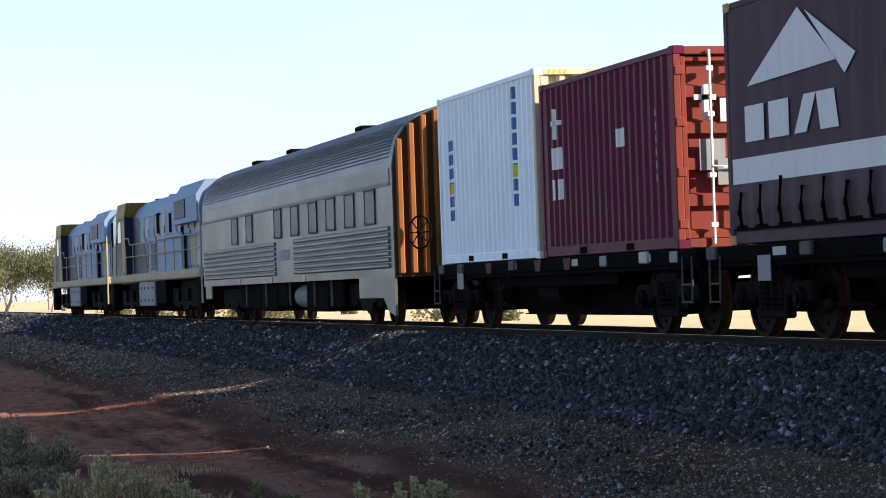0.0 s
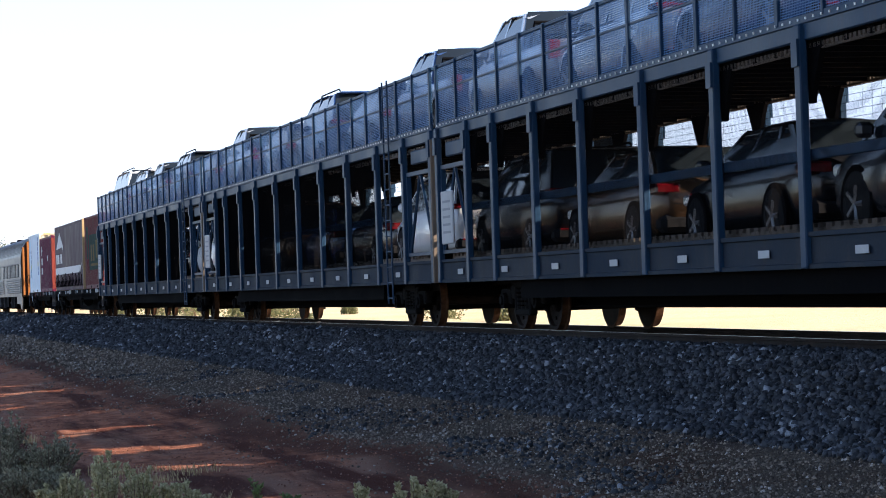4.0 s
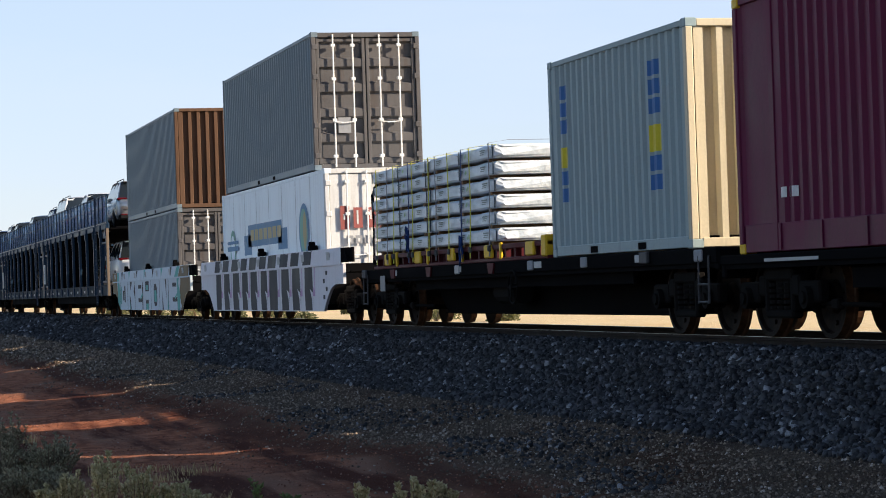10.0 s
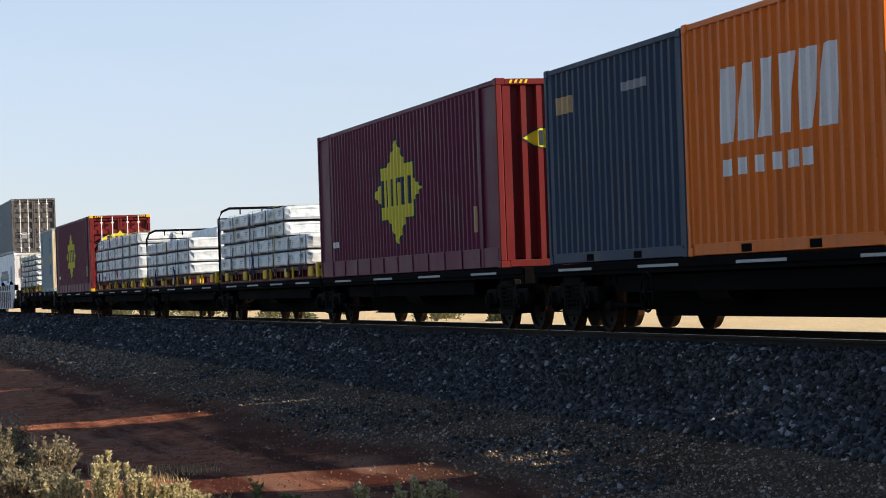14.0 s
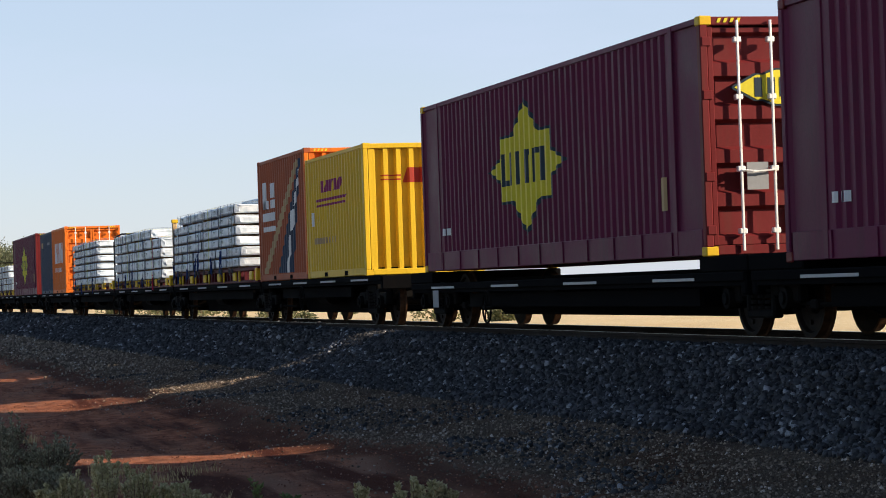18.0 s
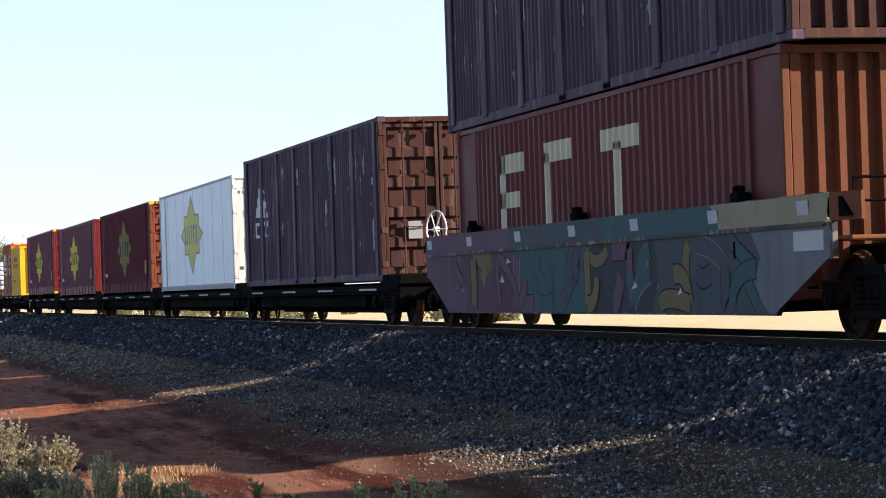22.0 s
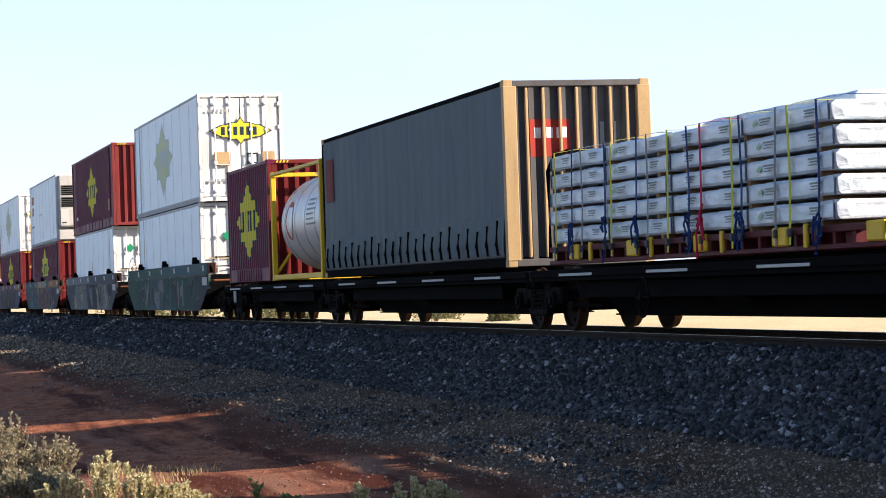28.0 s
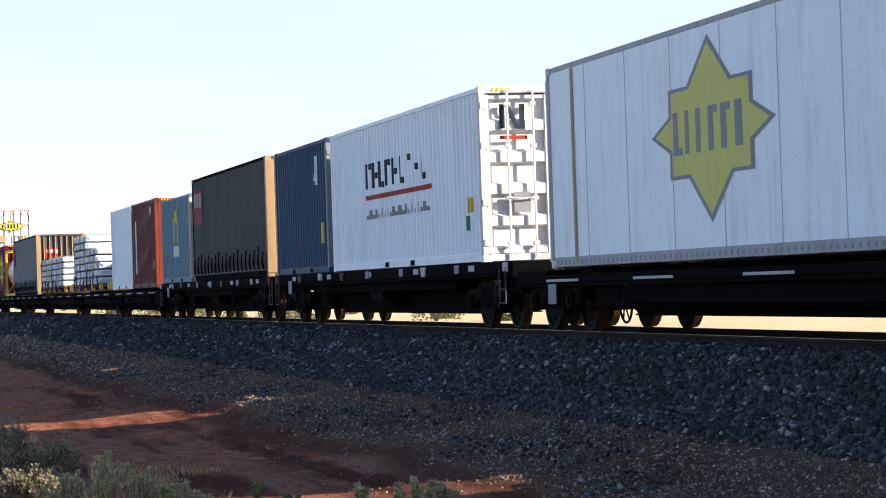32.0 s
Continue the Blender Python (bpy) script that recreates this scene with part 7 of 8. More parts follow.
def car_carrier(u0, i):
    L = 26.3
    c = thing("car_carrier", u0, 0, "blue-grey steel double-deck car carrier wagon with mesh screens", "railway wagon", "car carrier wagons")
    K = lambda n, m, f: cached(("carrier", n), n, m, f)
    for s in (-1, 1):
        y0, y1 = sorted((s * 1.38, s * 1.30))
        o0, o1 = sorted((s * 1.44, s * 1.34))
        part("side_sill", cached(("cc_sill", s), "side_sill", SILL, lambda: Geo().prism([(s * 1.30, .80), (s * 1.41, .80), (s * 1.41, .85), (s * 1.38, .86), (s * 1.38, 1.14), (s * 1.41, 1.15), (s * 1.41, 1.2), (s * 1.30, 1.2)], "x", 0, L)), SILL, c, "dark blue sill with dirt runs, shade in its paint")
        part("top_beam", cached(("cc_beam", s), "top_beam", CARRIER, lambda: Geo().box(0, L, y0, y1, 3.28, 3.5, .015)), CARRIER, c)
        part("top_rail", cached(("cc_rail", s), "top_rail", CARRIER, lambda: Geo().box(0, L, y0, y1, 4.5, 4.56, .012)), CARRIER, c)
        part("screen_rail", cached(("cc_srail", s), "screen_rail", CARRIER, lambda: Geo().box(0, L, min(s * 1.4, s * 1.36), max(s * 1.4, s * 1.36), 3.46, 3.56, .01)), CARRIER, c)
        tagged(part("rivet_row", cached(("cc_riv", s), "rivet_row", GALV, lambda: dots(L, s * 1.405, 3.51, .22, .014)), GALV, c), kind="stuff")
        tagged(part("deck_flange", cached(("cc_fl", s), "deck_flange", FLANGE, lambda: Geo().box(.2, L - .2, min(s * 1.29, s * 1.25), max(s * 1.29, s * 1.25), 3.17, 3.2).add(*row_boxes(.2, L - .2, s * 1.27, 3.2, .12))), FLANGE, c, "perforated brown-grey deck edge"), kind="stuff")
        tagged(part("wheel_guide", cached(("cc_wg", s), "wheel_guide", FLANGE, lambda: Geo().box(.2, L - .2, s * 1.2 - .02, s * 1.2 + .02, 1.18, 1.25).add(*row_boxes(.2, L - .2, s * 1.2, 1.25, .24))), FLANGE, c, "brown-grey bumpy wheel guide"), kind="stuff")
        part("end_post", cached(("cc_tan", s), "end_post", OCHRE_POST, lambda: Geo().box(L - .05, L + .03, o0, o1, .8, 3.3, .01)), OCHRE_POST, c, "pale rusty end post")
        for x in POSTS + [.06, 24.1, L - .1]:
            part("post", cached(("cc_post", s), "post", CARRIER, lambda: Geo().box(-.085, .085, o0, o1, .8, 3.46, .015).prism([(-.085, 3.0), (.085, 3.0), (.085, 3.3), (-.085, 3.3)], "y", min(s * 1.47, s * 1.44), max(s * 1.47, s * 1.44))), CARRIER, c, "", pose(x, 0, 0))
        n = 20
        for k in range(0, n + 1, 1 if s < 0 else 2):
            wide = .05 if k % 2 == 0 else .03
            part("screen_post", cached(("cc_sp", s, k % 2), "screen_post", CARRIER, lambda: Geo().box(-wide, wide, min(s * 1.41, s * 1.36), max(s * 1.41, s * 1.36), 3.5, 4.56, .008)), CARRIER, c, "", pose(.08 + (L - .16) * k / n, 0, 0))
        tagged(part("mesh_screen", cached(("cc_mesh", s), "mesh_screen", SCREEN_BLUE, lambda: wire_mesh(L, 3.5, 4.5, s * 1.37, .010, 0.0, .03, .045)), SCREEN_BLUE, c), kind="stuff")
        part("screen_midrail", cached(("cc_mid", s), "screen_midrail", CARRIER, lambda: Geo().box(0, L, min(s * 1.385, s * 1.36), max(s * 1.385, s * 1.36), 4.1, 4.13)), CARRIER, c)
        part("bump_rail", cached(("cc_bump", s), "bump_rail", CARRIER, lambda: Geo().box(2.0, 21.85, min(s * 1.33, s * 1.29), max(s * 1.33, s * 1.29), 1.98, 2.10, .01)), CARRIER, c)
        for a, b in ((.15, 1.9), (24.2, L - .2)):
            part("end_gate", cached(("cc_gate", s, a), "end_gate", CARRIER, lambda: Geo().box(a, b, y0, y1, 2.75, 2.82).box(a, b, y0, y1, 1.3, 1.36).box(a, a + .06, y0, y1, 1.3, 2.8).box(b - .06, b, y0, y1, 1.3, 2.8).tube([(a + .05, s * 1.34, 1.35), ((a + b) / 2, s * 1.34, 2.78)], .03, 5).tube([(b - .05, s * 1.34, 1.35), ((a + b) / 2, s * 1.34, 2.78)], .03, 5)), CARRIER, c)
            part("end_bracket", cached(("cc_box", s, a), "end_bracket", CARRIER, lambda: Geo().box(a + .3, b - .3, min(s * 1.36, s * 1.3), max(s * 1.36, s * 1.3), 2.95, 3.2, .02)), GALV, c)
        for k in range(9 if s < 0 else 0):
            part("reflector_plate", K("reflector_plate", REFLECT, lambda: Geo().box(-.17, .17, -.008, 0, -.045, .045, .003)), REFLECT, c, "", pose(1.4 + 2.75 * k, s * 1.402 if s < 0 else 1.412, .98))
    part("side_sheet", K("side_sheet", CARRIER, lambda: Geo().box(1.9, 24.4, 1.31, 1.33, 1.2, 2.12)), CARRIER, c, "solid steel side sheet")
    tagged(part("bay_screen", K("bay_screen", BLACK, lambda: wire_mesh(24.4, 2.12, 3.28, 1.33, .006, 0.0, .1, .3)), BLACK, c), kind="stuff")
    # strand depth fitted to the camera's view: far bays darken, near ones stay open
    tagged(part("bay_screen", K("bay_fins", BLACK, lambda: fins(2.0, 21.8, 1.2, 3.28, -1.33, .0045, .026)), BLACK, c, "dark expanded-metal screen over the lower bays"), kind="stuff")
    tagged(part("mesh_screen", K("top_fins", SCREEN_BLUE, lambda: fins(.1, L - .1, 3.5, 4.5, -1.36, .004, .06)), SCREEN_BLUE, c), kind="stuff")
    part("notice_board", K("notice_board", REFLECT, lambda: Geo().box(-.38, .38, -1.5, -1.46, 1.45, 2.35, .015)), REFLECT, c, "white notice board", pose(.95, 0, 0))
    for k in range(5):
        part("notice_line", K("notice_line", LOGO_GREY, lambda: Geo().box(-.25, .25, -1.504, -1.5, -.02, .02)), LOGO_GREY, c, "", pose(.95, 0, 1.65 + .13 * k))
    def deck(z):
        g = Geo().box(0, L, -1.3, 1.3, z - .09, z - .05)
        for k in range(40):
            x = .3 + (L - .6) * k / 39
            g.box(x - .05, x + .05, -1.3, 1.3, z - .17, z - .085)
        for s in (-1, 1):
            g.box(0, L, s * .82 - .25, s * .82 + .25, z - .05, z, .01)
        return g
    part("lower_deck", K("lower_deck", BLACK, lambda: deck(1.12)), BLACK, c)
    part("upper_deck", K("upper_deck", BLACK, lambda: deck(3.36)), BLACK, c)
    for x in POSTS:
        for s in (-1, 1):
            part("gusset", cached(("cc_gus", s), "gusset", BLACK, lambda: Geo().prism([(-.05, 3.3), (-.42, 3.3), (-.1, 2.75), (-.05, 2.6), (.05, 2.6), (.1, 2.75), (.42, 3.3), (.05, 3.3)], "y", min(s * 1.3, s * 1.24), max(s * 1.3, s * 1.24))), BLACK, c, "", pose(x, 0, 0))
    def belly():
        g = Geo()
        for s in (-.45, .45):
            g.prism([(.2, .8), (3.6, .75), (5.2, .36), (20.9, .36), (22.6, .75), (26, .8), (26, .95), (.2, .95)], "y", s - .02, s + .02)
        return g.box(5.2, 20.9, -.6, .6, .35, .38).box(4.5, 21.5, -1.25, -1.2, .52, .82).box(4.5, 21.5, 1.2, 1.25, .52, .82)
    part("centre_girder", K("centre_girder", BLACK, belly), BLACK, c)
    def ladder():
        g = Geo()
        for x in (-.2, .2):
            g.tube([(x, -1.46, .45), (x, -1.46, 4.6)], .018, 5)
        for k in range(14):
            g.tube([(-.2, -1.46, .55 + .29 * k), (.2, -1.46, .55 + .29 * k)], .014, 5)
        return g
    part("ladder", K("ladder", CARRIER, ladder), CARRIER, c, "", pose(23.0, 0, 0))
    for x in (3.9, 22.9):
        add_bogie(c, x)
    for s, x in ((-1, 0), (1, L)):
        part("coupler", cached(("ccc", s), "coupler", BOGIE, lambda: coupler_geo(s)), BOGIE, c, "", pose(x - s * .25, 0, 0))
    return c


CC0, CCP = -8.35, 26.62
for i in range(5):
    car_carrier(CC0 + CCP * i, i)

UPPER = [["van", "suv", "ute", "suv", "sedan"], ["ute", "sedan", "suv", "sedan", "ute"], ["ute", "suv", "suv", "sedan", "suv"], ["ute", "sedan", "ute", "sedan", "suv"], ["van", "sedan", "ute", "sedan", "suv"]]
UCOL = [["white", "white", "silver", "grey", "dark blue"], ["silver", "grey", "dark blue", "grey", "dark blue"], ["silver", "silver", "dark blue", "black", "grey"], ["grey", "dark blue", "black", "grey", "dark blue"], ["white", "dark blue", "white", "red", "silver"]]
LCOL = [["grey", "black", "dark blue", "black", "white"], ["black", "bronze", "dark blue", "grey", "white"], ["black", "bronze", "black", "grey", "white"], ["red", "black", "dark blue", "bronze", "grey"], ["grey", "black", "bronze", "black", "white"]]
for i in range(5):
    for k in range(5):
        x = CC0 + CCP * i + 2.75 + 5.17 * k
        car(x, YC, 3.36, UPPER[i][k], CAR_PAINT[UCOL[i][k]], UCOL[i][k])
        kind = "suv" if k == 4 else ("sedan", "suv", "suv", "sedan")[(k + i) % 4]
        car(x, YC, 1.12, kind, CAR_PAINT[LCOL[i][k]], LCOL[i][k])


# ---------------------------------------------------------------- crew car
def crew_car(u0):
    L = 23.4
    c = thing("crew_car", u0, 0, "stainless steel crew carriage with fluted sides and grey roof", "railway carriage")
    roof = [(1.42 * math.cos(a), 3.05 + 1.12 * math.sin(a) ** .8) for a in (math.pi * k / 16 for k in range(17))]
    prof = [(1.45, .95), (1.45, 3.05)] + roof[1:-1] + [(-1.45, 3.05), (-1.45, .95)]
    part("body_shell", Geo().prism(prof, "x", 0, L), STAINLESS, c)
    def roofskin():
        rr = [(y * 1.012, 3.04 + (z - 3.05) * 1.015) for y, z in roof[3:-3]]
        g = Geo().sheet([[(x, y, z) for y, z in rr] for x in (-.02, L + .02)])
        return g
    part("roof_skin", roofskin(), ROOFGREY, c, "grey painted roof", smooth=True)
    for s in (-1, 1):
        for k in range(7):
            z = 1.16 + .115 * k
            for a, b in ((.3, 11.2), (13.5, 23.1)):
                part("fluted_strip", cached(("flute", s, a), "fluted_strip", STAINLESS, lambda: Geo().prism([(s * 1.452, -.05), (s * 1.492, -.02), (s * 1.492, .02), (s * 1.452, .05)], "x", a, b)), STAINLESS, c, "", pose(0, 0, z))
        for k in range(12):
            a = .08 + .052 * k
            part("roof_flute", cached(("rflute", s), "roof_flute", ROOFGREY, lambda: Geo().box(.3, 23.1, -.016, .016, -.013, .013, .006)), ROOFGREY, c, "", pose(0, s * 1.425 * math.cos(a), 3.05 + 1.13 * math.sin(a) ** .8))
        part("letter_board", Geo().box(.2, 23.2, min(s * 1.452, s * 1.462), max(s * 1.452, s * 1.462), 2.72, 2.98), STAINLESS, c)
        part("cant_rail", Geo().box(.2, 23.2, min(s * 1.46, s * 1.48), max(s * 1.46, s * 1.48), 2.66, 2.71), LOGO_GREY, c)
        for x in (5.5, 7.7, 11.6, 13.7, 15.8, 17.7, 19.6, 21.5):
            w = part("window", Geo().box(x - .42, x + .42, min(s * 1.452, s * 1.468), max(s * 1.452, s * 1.468), 2.0, 2.62, .01), COACH_GLASS, c, "pale frosted window")
            part("window_frame", Geo().tube([(x - .44, s * 1.468, 1.98), (x + .44, s * 1.468, 1.98), (x + .44, s * 1.468, 2.64), (x - .44, s * 1.468, 2.64)], .02, 5, True), DARKGREY, w, "dark rubber window frame")
        part("side_mark", Geo().box(11.8, 12.9, min(s * 1.452, s * 1.456), max(s * 1.452, s * 1.456), 1.45, 1.7), LOGO_GREY, c)
        part("skirt", Geo().box(20.2, 23.2, min(s * 1.44, s * 1.40), max(s * 1.44, s * 1.40), .55, .96, .01), STAINLESS, c)
        part("skirt", Geo().box(.2, 1.2, min(s * 1.44, s * 1.40), max(s * 1.44, s * 1.40), .6, .96, .01), STAINLESS, c)
        for x in (6.0, 10.5, 14.6):
            part("reflector_plate", cached("crp", "reflector_plate", REFLECT, lambda: Geo().box(-.15, .15, -.01, .01, -.07, .07)), REFLECT, c, "", pose(x, s * 1.452, 1.02))
    # rear end with ribs and the gangway
    endm = paint("rust_brown_end", (.26, .10, .025), .6, streak=.5)
    part("end_wall", Geo().prism([(y * .985, z * .995) for y, z in prof], "x", L, L + .02), paint("dark_brown_end", (.06, .03, .015), .7), c, "dark brown rear end with rusty ribs")
    for y in (-1.32, -1.08, -.84, -.6, .6, .84, 1.08, 1.32):
        top = 3.0 + 1.12 * math.sin(math.acos(min(.99, abs(y) / 1.42))) ** .8
        part("end_rib", Geo().box(L, L + .13, y - .055, y + .055, 1.0, top, .02), endm, c)
    part("gangway", Geo().box(L, L + .35, -.5, .5, 1.1, 3.9, .05), BLACK, c)
    part("hand_brake_wheel", cached("crew_hbw", "hand_brake_wheel", BOGIE, lambda: spoked_wheel(.3, 8)), BOGIE, c, "large spoked hand wheel", pose(L + .45, -1.05, 1.75, 0, 0, 30))
    for x in (2.2, 7.3, 15.5):
        part("roof_vent", cached("rvent", "roof_vent", BLACK, lambda: Geo().box(-.3, .3, -.35, .35, 0, .12, .03)), BLACK, c, "", pose(x, 0, 4.16))
    for x, w, z in ((5.2, 2.9, .34), (8.2, 2.2, .28), (10.5, 1.2, .4), (14.0, 2.4, .28), (16.5, 1.5, .36)):
        part("equipment_box", Geo().box(x, x + w, -1.3, 1.3, z, .95, .03), BLACK, c)
    for x in (6.3, 9.1, 12.2, 15.1, 17.0):
        part("hanger", cached("hanger", "hanger", RAILDARK, lambda: Geo().box(-.04, .04, -1.35, -1.3, .4, .95, .01)), RAILDARK, c, "", pose(x, 0, 0))
    for x in (3.2, 19.6):
        part("bogie_beam", cached("coach_beam", "bogie_beam", BOGIE, lambda: Geo().prism([(-1.75, .55), (-1.5, .85), (1.5, .85), (1.75, .55), (1.3, .38), (.6, .5), (.45, .3), (-.45, .3), (-.6, .5), (-1.3, .38)], "y", -1.16, -1.06).prism([(-1.75, .55), (-1.5, .85), (1.5, .85), (1.75, .55), (1.3, .38), (.6, .5), (.45, .3), (-.45, .3), (-.6, .5), (-1.3, .38)], "y", 1.06, 1.16)), BOGIE, c, "", pose(x, 0, 0))
    for s in (-1, 1):
        part("end_skirt", Geo().prism([(L - 1.7, .95), (L - .02, .95), (L - .02, .22), (L - .55, .3)], "y", min(s * 1.45, s * 1.40), max(s * 1.45, s * 1.40)), STAINLESS, c, "sloping fluted end skirt")
    part("water_tank", Geo().cyl((11.8, -.9, .62), "x", .26, 2.0, 14), LOGO_GREY, c)
    for x in (3.2, 19.6):
        add_bogie(c, x)
    for s, x in ((-1, 0), (1, L)):
        part("coupler", cached(("crew", s), "coupler", BOGIE, lambda: coupler_geo(s)), BOGIE, c, "", pose(x - s * .2, 0, 0))


crew_car(-68.4)

# ---------------------------------------------------------------- locomotives
LOCO_BLUE = paint("loco_pale_blue", (.21, .31, .43), .5, var=.2, streak=.5, streak_col=(.16, .2, .26))
LOCO_WHITE = paint("loco_off_white", (.38, .45, .50), .5, var=.2, streak=.45, streak_col=(.08, .1, .16))
LOCO_CREAM = paint("loco_cream", (.40, .35, .22), .55, streak=.5)
LOCO_NAVY = paint("loco_navy", (.018, .026, .07), .45)


def locomotive(u0):
    L = 22.3
    c = thing("locomotive", u0, 0, "diesel locomotive with pale blue and navy hood, yellow cab roof", "locomotive", "locomotives")
    part("underframe", Geo().box(.3, L - .3, -1.42, 1.42, 1.22, 1.5, .04), LOCO_CREAM, c, "cream side sill")
    hood = [(-1.1, 1.5), (1.1, 1.5), (1.1, 3.4), (.98, 3.72), (.7, 3.95), (-.7, 3.95), (-.98, 3.72), (-1.1, 3.4)]
    part("hood", Geo().prism(hood, "x", 4.6, L - .9), LOCO_BLUE, c, "hood painted pale blue")
    part("radiator_housing", Geo().prism([(-1.35, 2.85), (1.35, 2.85), (1.35, 3.6), (1.05, 4.02), (-1.05, 4.02), (-1.35, 3.6)], "x", L - 6.0, L - 1.0), LOCO_BLUE, c)
    for x in (7.0, 10.5, 14.0):
        part("roof_fan", cached("fan", "roof_fan", BLACK, lambda: Geo().cyl((0, 0, 3.93), "z", .6, .1, 18)), BLACK, c, "", pose(x, 0, 0))
    part("exhaust_stack", cached("stack", "exhaust_stack", BLACK, lambda: Geo().box(-.4, .4, -.25, .25, 3.92, 4.08, .03)), BLACK, c, "", pose(12.2, 0, 0))
    cabm = paint("loco_cab_yellow", (.34, .26, .07), .5, streak=.4) if "loco_cab_yellow" not in bpy.data.materials else bpy.data.materials["loco_cab_yellow"]
    cab = [(1.0, 1.5), (1.0, 2.5), (1.9, 2.62), (2.35, 3.55), (2.9, 3.95), (4.6, 3.95), (4.6, 1.5)]
    part("cab", Geo().prism(cab, "y", -1.38, 1.38), LOCO_NAVY, c, "dark driver's cab")
    part("cab_roof", Geo().prism([(1.88, 2.62), (2.33, 3.56), (2.88, 3.98), (5.3, 3.98), (4.7, 3.5), (3.1, 3.5), (2.6, 3.2), (2.05, 2.6)], "y", -1.4, 1.4), cabm, c, "yellow cab roof")
    part("cab_front", Geo().prism([(.96, 1.5), (.96, 2.5), (1.9, 2.65), (2.1, 2.6), (1.7, 1.5)], "y", -1.4, 1.4), LOCO_CREAM, c)
    part("nose", Geo().prism([(.35, 1.5), (.35, 2.2), (1.05, 2.5), (1.05, 1.5)], "y", -1.1, 1.1), LOCO_CREAM, c)
    for s in (-1, 1):
        def on(x0, x1, z0, z1, out, base=1.1):
            return Geo().box(x0, x1, min(s * base, s * (base + out)), max(s * base, s * (base + out)), z0, z1, .008)
        part("cab_window", on(2.6, 3.5, 2.65, 3.4, .012, 1.38), CAR_GLASS, c)
        part("cab_door", on(3.8, 4.4, 1.6, 3.4, .015, 1.38), cabm, c)
        part("cab_pillar", on(4.4, 4.62, 1.5, 3.6, .02, 1.38), cabm, c)
        part("hood_panel", Geo().prism([(4.62, 1.52), (8.6, 1.52), (7.6, 2.6), (6.2, 3.45), (4.62, 3.45)], "y", min(s * 1.1, s * 1.112), max(s * 1.1, s * 1.112)), LOCO_NAVY, c, "navy panel with a slanting edge")
        # doors along the hood, each with its own colour
        rd = random.Random(4)
        for k in range(11):
            x = 6.9 + 1.28 * k
            m = (LOCO_WHITE, LOCO_BLUE, LOCO_BLUE, LOCO_WHITE, LOCO_CREAM, LOCO_BLUE)[(k * 5 + 1) % 6]
            part("hood_door", on(x, x + 1.16, 2.55 + .12 * (k % 2), 3.32, .03), m, c)
            if k > 1:
                part("hood_door", on(x, x + 1.16, 1.6, 2.45, .03), LOCO_NAVY if k in (2, 3, 5) else m, c)
            part("door_seam", on(x + 1.17, x + 1.25, 1.55, 3.38, .012), LOCO_NAVY, c)
            part("latch", on(x + .98, x + 1.06, 2.7, 2.95, .045), BLACK, c)
        for x0, x1, z0, z1 in ((11.2, 11.8, 2.75, 3.4), (14.1, 14.6, 2.7, 3.3), (16.6, 17.2, 2.3, 2.8)):
            part("intake_grille", on(x0, x1, z0, z1, .05), BLACK, c)
        part("radiator_grille", on(L - 5.4, L - 3.2, 3.0, 3.55, .03, 1.35), LOCO_NAVY, c)
        part("side_shroud", on(12.5, 17.8, 1.5, 2.62, .06, 1.25), LOCO_BLUE, c, "pale blue walkway shroud")
        part("hand_rail", Geo().tube([(4.7, s * 1.39, 2.75), (5.6, s * 1.39, 2.75), (6.0, s * 1.39, 2.5), (L - 4.6, s * 1.39, 2.5), (L - .4, s * 1.39, 2.45)], .022, 5), LOCO_CREAM, c)
        part("hand_rail", Geo().tube([(4.7, s * 1.39, 2.1), (L - .4, s * 1.39, 2.05)], .018, 5), LOCO_CREAM, c)
        for k in range(8):
            part("rail_stanchion", cached(("stan", s), "rail_stanchion", LOCO_CREAM, lambda: Geo().tube([(0, s * 1.39, 1.5), (0, s * 1.39, 2.5)], .018, 5)), LOCO_CREAM, c, "", pose(4.8 + 2.0 * k, 0, 0))
        for x in (.7, L - .7):
            part("end_steps", cached(("lsteps", s), "end_steps", BLACK, lambda: Geo().box(-.35, .35, min(s * 1.4, s * 1.1), max(s * 1.4, s * 1.1), .25, 1.25, .02)), LOCO_CREAM, c, "", pose(x, 0, 0))
        part("end_grab", Geo().tube([(L - .15, s * 1.38, .5), (L - .15, s * 1.38, 3.0)], .03, 5), LOCO_CREAM, c)
        part("tail_panel", on(L - .9, L - .3, 1.5, 3.5, .012, 1.1), BLACK, c)
    part("fuel_tank", Geo().prism([(-1.38, 1.22), (-1.38, .5), (-1.0, .25), (1.0, .25), (1.38, .5), (1.38, 1.22)], "x", 7.4, 14.6), BLACK, c)
    bb = part("battery_box", Geo().box(8.6, 12.4, -1.44, -1.36, .42, 1.2, .02), LOGO_GREY, c, "pale grey equipment box")
    for k in range(4):
        for z in (.6, 1.0):
            part("louvre", cached("blouv", "louvre", BLACK, lambda: Geo().box(-.1, .1, -1.448, -1.44, -.035, .035)), BLACK, bb, "", pose(9.1 + .93 * k, 0, z))
    part("headlight", Geo().box(1.02, 1.1, -.3, .3, 2.3, 2.45, .01), LAMP_CLEAR, c)
